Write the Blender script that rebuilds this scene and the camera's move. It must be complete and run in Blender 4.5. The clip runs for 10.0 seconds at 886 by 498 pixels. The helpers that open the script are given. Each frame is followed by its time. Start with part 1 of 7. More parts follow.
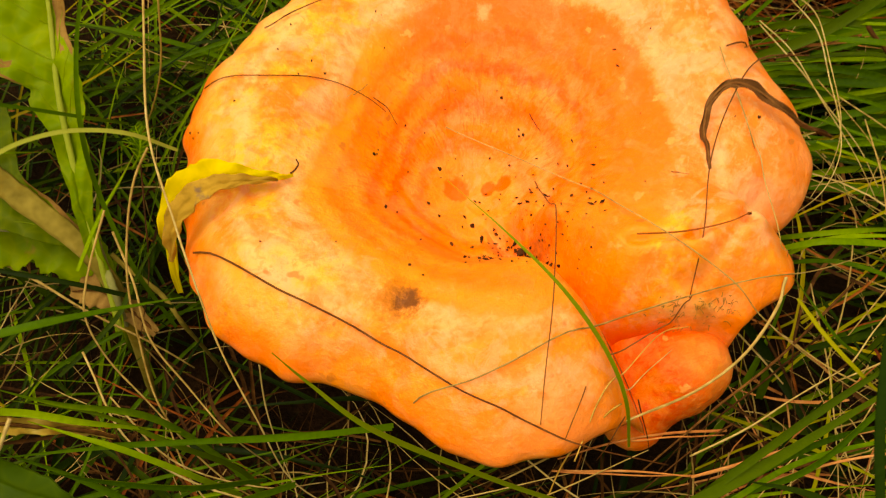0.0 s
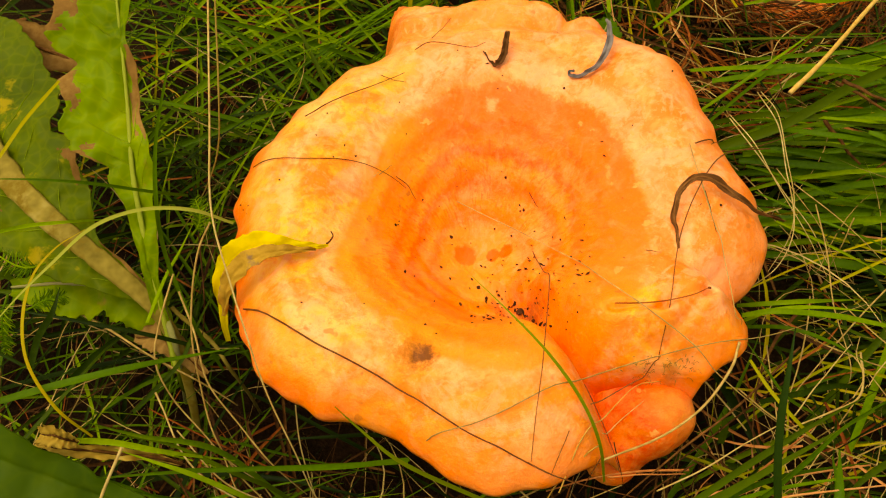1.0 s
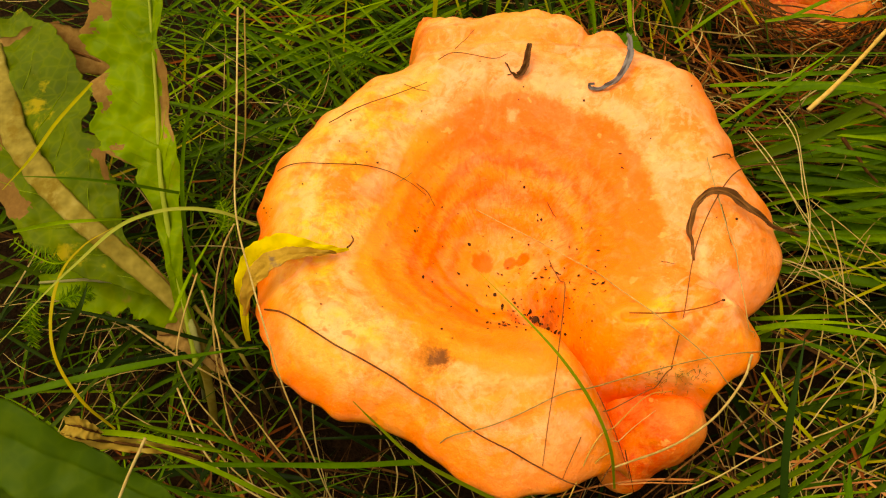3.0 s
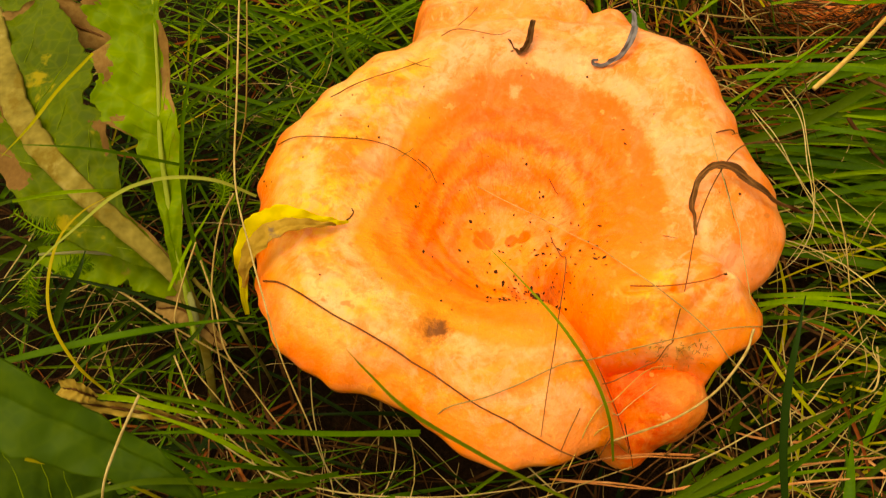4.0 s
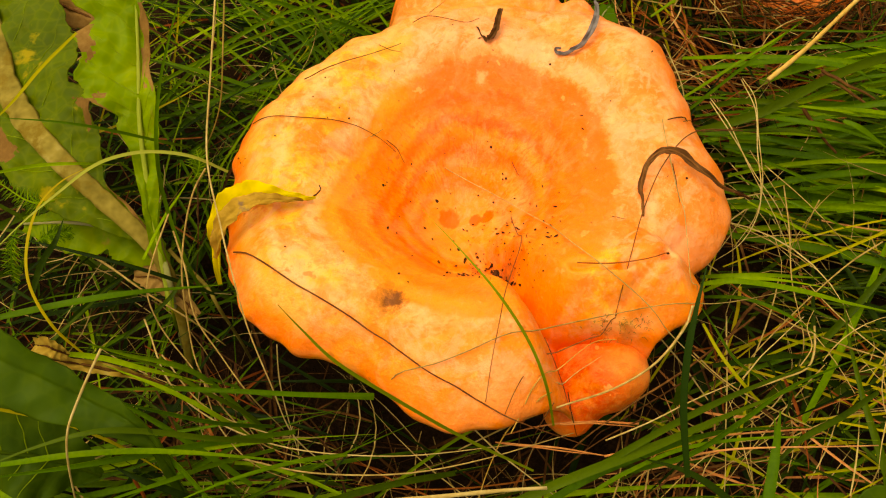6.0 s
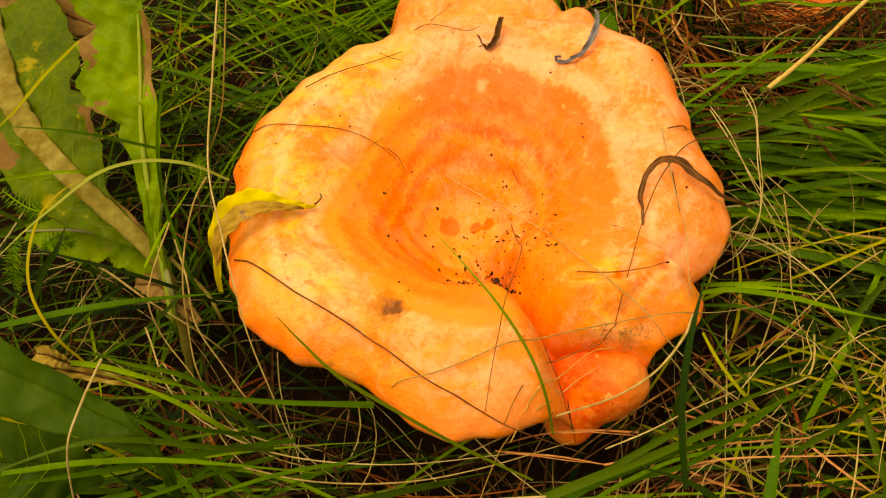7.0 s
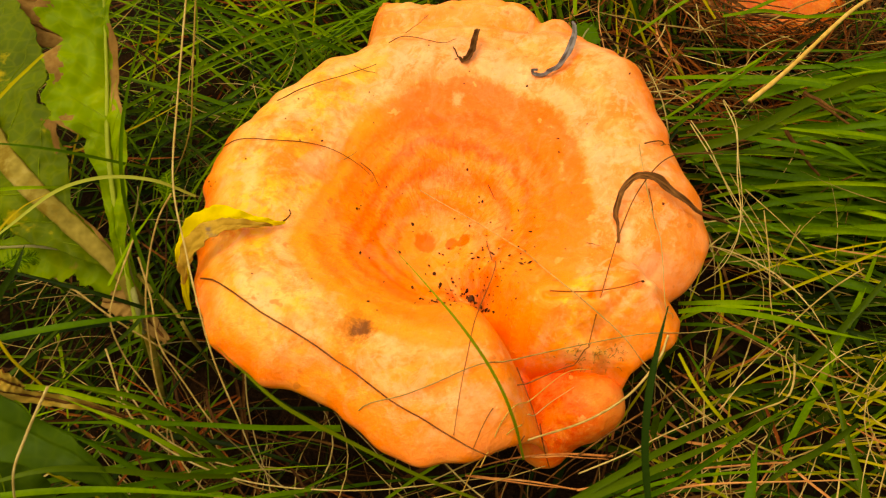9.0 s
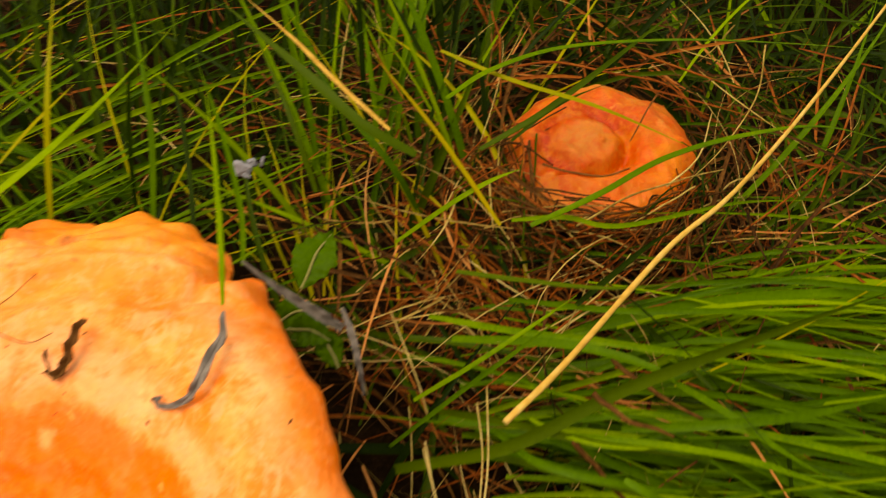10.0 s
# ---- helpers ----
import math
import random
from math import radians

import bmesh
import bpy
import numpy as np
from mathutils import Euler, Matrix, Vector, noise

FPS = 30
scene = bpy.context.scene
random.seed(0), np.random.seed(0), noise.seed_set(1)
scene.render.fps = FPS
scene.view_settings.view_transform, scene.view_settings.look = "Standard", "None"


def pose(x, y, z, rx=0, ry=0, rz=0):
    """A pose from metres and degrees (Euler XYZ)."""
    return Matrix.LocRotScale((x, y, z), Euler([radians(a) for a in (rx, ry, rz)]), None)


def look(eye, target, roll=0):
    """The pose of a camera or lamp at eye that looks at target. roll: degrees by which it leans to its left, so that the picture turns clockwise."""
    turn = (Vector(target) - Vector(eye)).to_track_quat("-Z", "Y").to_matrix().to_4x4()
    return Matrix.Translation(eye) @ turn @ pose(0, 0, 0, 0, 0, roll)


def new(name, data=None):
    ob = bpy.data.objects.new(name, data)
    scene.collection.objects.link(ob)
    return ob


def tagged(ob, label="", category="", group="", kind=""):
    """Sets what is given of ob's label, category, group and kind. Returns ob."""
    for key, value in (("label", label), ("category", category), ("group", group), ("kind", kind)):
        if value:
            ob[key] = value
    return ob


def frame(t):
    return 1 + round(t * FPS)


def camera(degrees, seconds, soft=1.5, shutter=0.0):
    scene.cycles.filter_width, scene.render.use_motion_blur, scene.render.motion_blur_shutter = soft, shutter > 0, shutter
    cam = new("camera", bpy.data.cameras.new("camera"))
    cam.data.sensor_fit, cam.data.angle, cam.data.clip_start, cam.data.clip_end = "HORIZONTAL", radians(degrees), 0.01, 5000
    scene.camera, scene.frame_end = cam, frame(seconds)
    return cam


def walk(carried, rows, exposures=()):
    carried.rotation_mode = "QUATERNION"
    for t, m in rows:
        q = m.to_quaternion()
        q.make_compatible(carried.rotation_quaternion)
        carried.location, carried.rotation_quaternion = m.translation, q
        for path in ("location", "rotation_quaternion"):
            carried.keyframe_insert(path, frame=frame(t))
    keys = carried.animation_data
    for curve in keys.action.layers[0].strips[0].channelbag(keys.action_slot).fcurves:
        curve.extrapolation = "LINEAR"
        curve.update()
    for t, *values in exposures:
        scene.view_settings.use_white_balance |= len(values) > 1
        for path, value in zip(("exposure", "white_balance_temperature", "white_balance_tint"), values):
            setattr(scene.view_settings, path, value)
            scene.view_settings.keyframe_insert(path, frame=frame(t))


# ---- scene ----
from mathutils.geometry import closest_point_on_tri

cam = camera(55.0, 10.0, soft=1.15, shutter=0.25)
PATH = [
    (0, (0.00726, 0.00784, 0.20366), (0.00470, 0.12124, 0.03893), -1.21),
    (0.5, (0.00712, 0.00024, 0.22420), (0.00418, 0.11711, 0.06193), -0.74),
    (1, (0.00685, -0.00522, 0.23482), (0.00245, 0.11441, 0.07460), -0.67),
    (1.5, (0.00768, -0.00284, 0.23300), (0.00079, 0.11756, 0.07345), -1.23),
    (2, (0.00505, -0.00223, 0.22368), (-0.00208, 0.11903, 0.06480), -0.80),
    (2.2, (0.00640, -0.00518, 0.23234), (0.00002, 0.11581, 0.07322), -0.60),
    (3.5, (0.00722, -0.00868, 0.23751), (-0.00258, 0.11288, 0.07899), -0.82),
    (4, (0.00845, -0.01290, 0.23184), (-0.00148, 0.10865, 0.07333), -0.77),
    (4.5, (0.01037, -0.02367, 0.22293), (-0.00106, 0.09562, 0.06281), -1.09),
    (5, (0.01770, -0.01679, 0.23210), (0.00743, 0.10284, 0.07215), -0.08),
    (5.5, (0.02026, -0.02117, 0.23595), (0.00903, 0.09844, 0.07605), -0.16),
    (6.8, (0.02126, -0.02066, 0.24288), (0.01038, 0.09759, 0.08196), -0.16),
    (7, (0.02130, -0.02028, 0.24028), (0.00961, 0.09935, 0.08043), -0.29),
    (7.5, (0.02120, -0.01877, 0.24171), (0.00950, 0.10216, 0.08284), -0.22),
    (8, (0.02037, -0.01856, 0.24133), (0.00925, 0.10253, 0.08255), 0.06),
    (8.5, (0.02223, -0.01811, 0.24115), (0.01089, 0.10307, 0.08244), -0.05),
    (9, (0.02757, -0.01428, 0.23802), (0.01618, 0.10656, 0.07907), -0.13),
    (9.2, (0.03442, -0.00246, 0.23669), (0.02287, 0.11916, 0.07834), -0.03),
    (9.4, (0.04676, 0.02247, 0.23520), (0.03513, 0.14282, 0.07589), -0.55),
    (9.5, (0.05185, 0.03517, 0.23525), (0.04321, 0.15633, 0.07636), 0.64),
    (9.6, (0.05908, 0.04964, 0.23407), (0.05244, 0.17074, 0.07504), 1.31),
    (9.8, (0.07616, 0.08144, 0.22725), (0.07188, 0.20078, 0.06682), 1.53),
    (10, (0.08684, 0.10593, 0.21460), (0.08575, 0.22652, 0.05504), 1.62),
]
walk(cam, [(t, look(eye, target, roll)) for t, eye, target, roll in PATH], exposures=[(0.0, 0.70, 8200, 12), (9.3, 0.70, 8200, 12), (9.5, 0.60, 8200, 12), (9.8, 0.45, 8200, 12), (10.0, 0.70, 8200, 12)])

# ---- light: bright overcast sky, weak wide sun
world = bpy.data.worlds.new("overcast_sky")
scene.world = world
world.use_nodes = True
wn, wl = world.node_tree.nodes, world.node_tree.links
sky = wn.new("ShaderNodeTexSky")
sky.sky_type, sky.sun_disc = "NISHITA", False
sky.sun_elevation, sky.sun_rotation = radians(72), radians(-101)
sky.air_density, sky.dust_density, sky.ozone_density = 1.0, 4.0, 0.6
cloud = wn.new("ShaderNodeHueSaturation")
cloud.inputs["Saturation"].default_value = 0.3
wl.new(sky.outputs["Color"], cloud.inputs["Color"])
wl.new(cloud.outputs["Color"], wn["Background"].inputs["Color"])
wn["Background"].inputs["Strength"].default_value = 0.118
sun = new("sun", bpy.data.lights.new("sun", "SUN"))
sun.data.energy, sun.data.angle, sun.data.color = 1.0, radians(60), (1.0, 0.94, 0.82)
sun.matrix_world = look((-0.75, -0.15, 2.4), (0, 0, 0))


# ---- materials
def tree(name):
    m = bpy.data.materials.new(name)
    m.use_nodes = True
    return m, m.node_tree.nodes, m.node_tree.links, m.node_tree.nodes["Principled BSDF"]


def ramp(nodes, stops):
    r = nodes.new("ShaderNodeValToRGB")
    while len(r.color_ramp.elements) < len(stops):
        r.color_ramp.elements.new(0.5)
    for e, (p, col) in zip(r.color_ramp.elements, stops):
        e.position, e.color = p, (*col, 1)
    return r


def math_node(nodes, links, op, a, b=None):
    n = nodes.new("ShaderNodeMath")
    n.operation = op
    for i, v in enumerate((a, b)):
        if v is None:
            continue
        if isinstance(v, (int, float)):
            n.inputs[i].default_value = v
        else:
            links.new(v, n.inputs[i])
    return n.outputs[0]


def noise_node(nodes, links, scale, detail=4.0, rough=0.55, vec=None, distort=0.0):
    n = nodes.new("ShaderNodeTexNoise")
    n.inputs["Scale"].default_value, n.inputs["Detail"].default_value = scale, detail
    n.inputs["Roughness"].default_value, n.inputs["Distortion"].default_value = rough, distort
    if vec is not None:
        links.new(vec, n.inputs["Vector"])
    return n.outputs["Fac"]


def mixed(nodes, links, fac, a, b, mode="MIX"):
    n = nodes.new("ShaderNodeMix")
    n.data_type, n.blend_type = "RGBA", mode
    for i, v in ((0, fac), (6, a), (7, b)):
        if isinstance(v, (int, float)):
            n.inputs[i].default_value = v
        elif isinstance(v, tuple):
            n.inputs[i].default_value = (*v, 1)
        else:
            links.new(v, n.inputs[i])
    return n.outputs[2]


def attribute(nodes, name):
    n = nodes.new("ShaderNodeAttribute")
    n.attribute_name = name
    return n.outputs["Fac"]


def plant(name, cols, rough=0.45, glow=0.3, grain=900.0, relief=0.25, spots=None, spread=0.75, net=0.0, band=0.35):
    """Leaf, grass or straw: colours that vary from blade to blade and along it, some light let through."""
    m, n, l, p = tree(name)
    co = n.new("ShaderNodeTexCoord").outputs["Object"]
    geo, info = n.new("ShaderNodeNewGeometry"), n.new("ShaderNodeObjectInfo")
    coarse = noise_node(n, l, 55.0, 3.0, 0.5, co)
    fine = noise_node(n, l, grain, 2.0, 0.6, co)
    rnd = math_node(n, l, "FRACT", math_node(n, l, "ADD", geo.outputs["Random Per Island"], info.outputs["Random"]))
    v = math_node(n, l, "ADD", math_node(n, l, "MULTIPLY", rnd, spread), math_node(n, l, "MULTIPLY", coarse, 1 - spread * 0.6))
    v = math_node(n, l, "ADD", v, math_node(n, l, "MULTIPLY", math_node(n, l, "SUBTRACT", fine, 0.5), band))
    v = math_node(n, l, "SUBTRACT", v, 0.16)
    r = ramp(n, [(i / (len(cols) - 1), c) for i, c in enumerate(cols)])
    l.new(v, r.inputs[0])
    col = r.outputs[0]
    if spots:
        s = ramp(n, [(spots[1], (0, 0, 0)), (spots[1] + 0.07, (1, 1, 1))])
        l.new(noise_node(n, l, spots[2], 5.0, 0.65, co), s.inputs[0])
        col = mixed(n, l, s.outputs[0], col, spots[0])
    if net:
        vo = n.new("ShaderNodeTexVoronoi")
        vo.feature = "DISTANCE_TO_EDGE"
        vo.inputs["Scale"].default_value = net
        l.new(co, vo.inputs["Vector"])
        nr = ramp(n, [(0.0, (0.13, 0.13, 0.13)), (0.14, (0, 0, 0))])
        l.new(vo.outputs["Distance"], nr.inputs[0])
        col = mixed(n, l, nr.outputs[0], col, cols[-1])
    l.new(col, p.inputs["Base Color"])
    p.inputs["Roughness"].default_value = rough
    p.inputs["Specular IOR Level"].default_value = 0.05
    b = n.new("ShaderNodeBump")
    b.inputs["Strength"].default_value, b.inputs["Distance"].default_value = relief, 0.0006
    l.new(fine, b.inputs["Height"])
    l.new(b.outputs[0], p.inputs["Normal"])
    if glow:
        t, mix = n.new("ShaderNodeBsdfTranslucent"), n.new("ShaderNodeMixShader")
        l.new(col, t.inputs["Color"])
        mix.inputs[0].default_value = glow
        l.new(p.outputs[0], mix.inputs[1])
        l.new(t.outputs[0], mix.inputs[2])
        l.new(mix.outputs[0], n["Material Output"].inputs["Surface"])
    return m


MAT = {
    # bright and green are one grass: lit and shaded blades, put into the colour
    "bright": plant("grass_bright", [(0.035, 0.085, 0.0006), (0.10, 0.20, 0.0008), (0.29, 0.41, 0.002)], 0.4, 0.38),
    "green": plant("grass_green_shaded", [(0.006, 0.014, 0.0002), (0.022, 0.044, 0.0004), (0.080, 0.13, 0.0008)], 0.38, 0.35),
    "deep": plant("grass_deep", [(0.035, 0.065, 0.001), (0.06, 0.1, 0.0012), (0.09, 0.135, 0.0015)], 0.4),
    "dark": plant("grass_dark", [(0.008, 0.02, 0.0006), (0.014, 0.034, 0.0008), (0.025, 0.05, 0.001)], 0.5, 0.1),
    "pale_green": plant("grass_pale", [(0.2, 0.27, 0.012), (0.33, 0.38, 0.03), (0.42, 0.42, 0.05)], 0.45),
    "yellow_green": plant("grass_yellowing", [(0.24, 0.25, 0.003), (0.40, 0.34, 0.005), (0.47, 0.32, 0.008)], 0.45),
    "light": plant("grass_light", [(0.20, 0.25, 0.005), (0.29, 0.33, 0.009), (0.38, 0.38, 0.015)], 0.45),
    "pale": plant("straw_pale", [(0.20, 0.115, 0.018), (0.42, 0.275, 0.065), (0.58, 0.44, 0.15)], 0.6, 0.0, 450.0, 0.5, band=1.1, spread=0.5),
    "yellow": plant("straw_yellow", [(0.38, 0.19, 0.02), (0.55, 0.32, 0.055), (0.65, 0.45, 0.13)], 0.55, 0.0, 450.0, 0.5, band=1.1, spread=0.5),
    "orange": plant("straw_orange", [(0.35, 0.10, 0.02), (0.52, 0.19, 0.04), (0.6, 0.3, 0.09)], 0.55, 0.0, 450.0, 0.5, band=1.1, spread=0.5),
    "brown": plant("stem_brown", [(0.02, 0.008, 0.001), (0.078, 0.029, 0.005), (0.22, 0.092, 0.017)], 0.65, 0.0, 450.0, 0.5, band=1.1, spread=0.5),
    "olive": plant("stem_olive", [(0.16, 0.10, 0.012), (0.26, 0.17, 0.025), (0.36, 0.25, 0.05)], 0.6, 0.0, 450.0, 0.5, band=1.1, spread=0.5),
    "twig": plant("stem_dark", [(0.07, 0.02, 0.004), (0.17, 0.06, 0.012), (0.3, 0.13, 0.03)], 0.7, 0.0, 450.0, 0.5, band=1.1, spread=0.5),
    "red": plant("stem_red", [(0.10, 0.019, 0.002), (0.23, 0.055, 0.006), (0.36, 0.125, 0.018)], 0.65, 0.0, 450.0, 0.5, band=1.1, spread=0.5),
    "golden": plant("dead_leaf_golden", [(0.36, 0.18, 0.012), (0.60, 0.40, 0.05), (0.74, 0.58, 0.20)], 0.55, 0.15, 300.0, 0.5, spread=0.3, band=0.9),
    "grey": plant("stem_grey", [(0.06, 0.048, 0.035), (0.14, 0.115, 0.09), (0.26, 0.22, 0.18)], 0.8, 0.0),
    "curl": plant("dead_leaf_dark", [(0.045, 0.016, 0.004), (0.14, 0.055, 0.012), (0.34, 0.17, 0.05)], 0.6, 0.0, 1500.0, 0.6, spread=0.3),
    "litter": plant("dead_leaf_brown", [(0.07, 0.03, 0.005), (0.22, 0.11, 0.02), (0.42, 0.26, 0.06)], 0.7, 0.1, spread=0.35),
    "leaf": plant("leaf_green", [(0.06, 0.12, 0.0006), (0.19, 0.285, 0.001), (0.44, 0.46, 0.002)], 0.4, 0.3, 180.0, 0.6, ((0.30, 0.21, 0.02), 0.645, 60.0), 0.1, 300.0),
    "leaf_dull": plant("leaf_dull", [(0.04, 0.065, 0.0005), (0.11, 0.155, 0.0007), (0.30, 0.30, 0.002)], 0.45, 0.25, 180.0, 0.6, ((0.36, 0.27, 0.006), 0.60, 70.0), 0.1, 280.0),
    "leaf_dark": plant("leaf_dark_green", [(0.018, 0.042, 0.0006), (0.045, 0.085, 0.0010), (0.11, 0.15, 0.0018)], 0.5, 0.2, 160.0, 1.0, ((0.3, 0.24, 0.03), 0.70, 80.0), 0.1, 260.0, band=0.7),
    "rib": plant("leaf_rib", [(0.16, 0.18, 0.03), (0.30, 0.26, 0.08), (0.42, 0.34, 0.16)], 0.5, 0.1, spread=0.2),
    "vein": plant("leaf_vein", [(0.13, 0.19, 0.002), (0.20, 0.27, 0.003), (0.30, 0.36, 0.006)], 0.45, 0.2, spread=0.2),
    "rib_dead": plant("leaf_rib_dead", [(0.11, 0.080, 0.006), (0.25, 0.185, 0.025), (0.42, 0.34, 0.09)], 0.65, 0.0, 260.0, 0.9, ((0.17, 0.11, 0.008), 0.52, 70.0), spread=0.2, band=1.0),
    "yellow_leaf": plant("leaf_yellow", [(0.55, 0.45, 0.003), (0.78, 0.58, 0.004), (0.85, 0.65, 0.006)], 0.45, 0.2, 600.0, 0.3, ((0.30, 0.15, 0.02), 0.62, 110.0), 0.1),
    "yellow_leaf_under": plant("leaf_yellow_underside", [(0.30, 0.15, 0.012), (0.48, 0.27, 0.025), (0.60, 0.42, 0.04)], 0.6, 0.1, 700.0, 0.6, ((0.26, 0.15, 0.06), 0.55, 120.0), 0.1),
    "crumb": plant("soil_crumb", [(0.018, 0.008, 0.003), (0.055, 0.020, 0.006), (0.13, 0.045, 0.011)], 0.85, 0.0, 2500.0, 0.8),
    "fluff": plant("seed_fluff", [(0.13, 0.12, 0.12), (0.24, 0.23, 0.23), (0.4, 0.39, 0.39)], 0.9, 0.2, 1500.0, 0.9),
}


def soil():
    m, n, l, p = tree("soil")
    co = n.new("ShaderNodeTexCoord").outputs["Object"]
    r = ramp(n, [(0.25, (0.006, 0.003, 0.001)), (0.5, (0.02, 0.010, 0.003)), (0.68, (0.05, 0.023, 0.007)), (0.85, (0.12, 0.055, 0.016))])
    big, small = noise_node(n, l, 60.0, 6.0, 0.7, co), noise_node(n, l, 700.0, 4.0, 0.7, co)
    l.new(math_node(n, l, "ADD", math_node(n, l, "MULTIPLY", big, 0.6), math_node(n, l, "MULTIPLY", small, 0.4)), r.inputs[0])
    # further off the ground is covered by short turf
    far, turf = ramp(n, [(0.15, (0, 0, 0)), (0.28, (1, 1, 1))]), ramp(n, [(0.3, (0.006, 0.012, 0.002)), (0.5, (0.016, 0.032, 0.003)), (0.7, (0.045, 0.065, 0.007))])
    dist = n.new("ShaderNodeVectorMath")
    dist.operation = "LENGTH"
    l.new(co, dist.inputs[0])
    l.new(math_node(n, l, "ADD", math_node(n, l, "MULTIPLY", dist.outputs["Value"], 0.35), math_node(n, l, "MULTIPLY", math_node(n, l, "SUBTRACT", noise_node(n, l, 9.0, 4.0, 0.6, co), 0.5), 0.3)), far.inputs[0])
    l.new(math_node(n, l, "ADD", math_node(n, l, "MULTIPLY", noise_node(n, l, 3.0, 6.0, 0.6, co), 0.5), math_node(n, l, "MULTIPLY", small, 0.5)), turf.inputs[0])
    l.new(mixed(n, l, far.outputs[0], r.outputs[0], turf.outputs[0]), p.inputs["Base Color"])
    p.inputs["Roughness"].default_value = 0.95
    p.inputs["Specular IOR Level"].default_value = 0.03
    b = n.new("ShaderNodeBump")
    b.inputs["Strength"].default_value, b.inputs["Distance"].default_value = 0.9, 0.003
    l.new(small, b.inputs["Height"])
    l.new(b.outputs[0], p.inputs["Normal"])
    return m


def flesh(name, cx, cy, size, hue=0.0, stained_shaded=False, zones=None, mottle=1.2):
    """The zoned skin of a milk cap: rings of deep and pale orange round (cx, cy), blotched, with a fine bloom."""
    m, n, l, p = tree(name)
    co = n.new("ShaderNodeTexCoord").outputs["Object"]
    sub = n.new("ShaderNodeVectorMath")
    sub.operation = "SUBTRACT"
    l.new(co, sub.inputs[0])
    sub.inputs[1].default_value = (cx, cy, 0)
    flat = n.new("ShaderNodeVectorMath")
    flat.operation = "MULTIPLY"
    l.new(sub.outputs[0], flat.inputs[0])
    flat.inputs[1].default_value = (1, 1, 0)
    ln = n.new("ShaderNodeVectorMath")
    ln.operation = "LENGTH"
    l.new(flat.outputs[0], ln.inputs[0])
    d = math_node(n, l, "DIVIDE", ln.outputs["Value"], size)
    if stained_shaded:
        d = math_node(n, l, "MULTIPLY", attribute(n, "zone"), 0.5)
    wav = noise_node(n, l, 3.0 / size, 4.0, 0.55, co)
    unit = n.new("ShaderNodeVectorMath")
    unit.operation = "NORMALIZE"
    l.new(flat.outputs[0], unit.inputs[0])
    polar = n.new("ShaderNodeVectorMath")
    polar.operation = "MULTIPLY_ADD"
    l.new(unit.outputs[0], polar.inputs[0])
    polar.inputs[1].default_value = (14, 14, 14)
    l.new(math_node(n, l, "MULTIPLY", d, 9.0), polar.inputs[2])
    streak = noise_node(n, l, 1.6, 5.0, 0.7, polar.outputs[0])
    jag = noise_node(n, l, 26.0 / size, 3.0, 0.7, co)
    d = math_node(n, l, "ADD", d, math_node(n, l, "MULTIPLY", math_node(n, l, "SUBTRACT", wav, 0.5), 0.09 if stained_shaded else 0.17))
    d = math_node(n, l, "ADD", d, math_node(n, l, "MULTIPLY", math_node(n, l, "SUBTRACT", jag, 0.5), 0.05 if stained_shaded else 0.075))
    d = math_node(n, l, "ADD", d, math_node(n, l, "MULTIPLY", math_node(n, l, "SUBTRACT", streak, 0.5), 0.05))
    deep = (0.93, 0.138, 0.0006)
    strong = ramp(n, [(0.0, (0.93, 0.29, 0.025)), (0.12, (0.93, 0.30, 0.025)), (0.16, (0.92, 0.17, 0.004)), (0.20, (0.93, 0.27, 0.013)), (0.245, (0.91, 0.125, 0.002)), (0.29, (0.93, 0.25, 0.010)), (0.315, (0.91, 0.100, 0.0004)), (0.345, (0.92, 0.175, 0.002)), (0.385, (0.91, 0.120, 0.0006)), (0.405, (0.91, 0.155, 0.0015)), (0.44, (0.91, 0.138, 0.0008)),
                      (0.485, deep), (0.500, (0.93, 0.24, 0.03)), (0.515, (0.94, 0.34, 0.10)), (0.56, (0.94, 0.37, 0.13)), (0.63, (0.93, 0.28, 0.05)), (0.69, (0.94, 0.36, 0.07)), (0.76, (0.93, 0.25, 0.03)), (0.84, (0.94, 0.34, 0.10)), (0.92, (0.93, 0.24, 0.02)), (0.99, (0.91, 0.17, 0.010))])
    weak = ramp(n, [(0.0, (0.93, 0.30, 0.020)), (0.13, (0.93, 0.30, 0.018)), (0.165, (0.92, 0.16, 0.004)), (0.205, (0.94, 0.31, 0.014)), (0.25, (0.91, 0.13, 0.002)), (0.275, (0.94, 0.28, 0.011)), (0.315, (0.92, 0.145, 0.003)), (0.345, (0.95, 0.31, 0.013)), (0.42, (0.93, 0.19, 0.004)),
                    (0.46, (0.94, 0.31, 0.012)), (0.495, (0.94, 0.27, 0.010)), (0.52, (0.95, 0.38, 0.07)), (0.56, (0.95, 0.43, 0.13)), (0.605, (0.95, 0.34, 0.02)), (0.66, (0.96, 0.45, 0.020)), (0.71, (0.95, 0.36, 0.014)), (0.76, (0.96, 0.45, 0.12)), (0.82, (0.95, 0.34, 0.016)), (0.88, (0.95, 0.38, 0.05)), (0.945, (0.93, 0.25, 0.009)), (0.99, (0.90, 0.16, 0.004))])
    if zones:
        strong, weak = ramp(n, zones), ramp(n, zones)
    l.new(d, strong.inputs[0])
    l.new(d, weak.inputs[0])
    side = n.new("ShaderNodeVectorMath")
    side.operation = "DOT_PRODUCT"
    l.new(flat.outputs[0], side.inputs[0])
    side.inputs[1].default_value = (0.74 / size, 0.67 / size, 0)
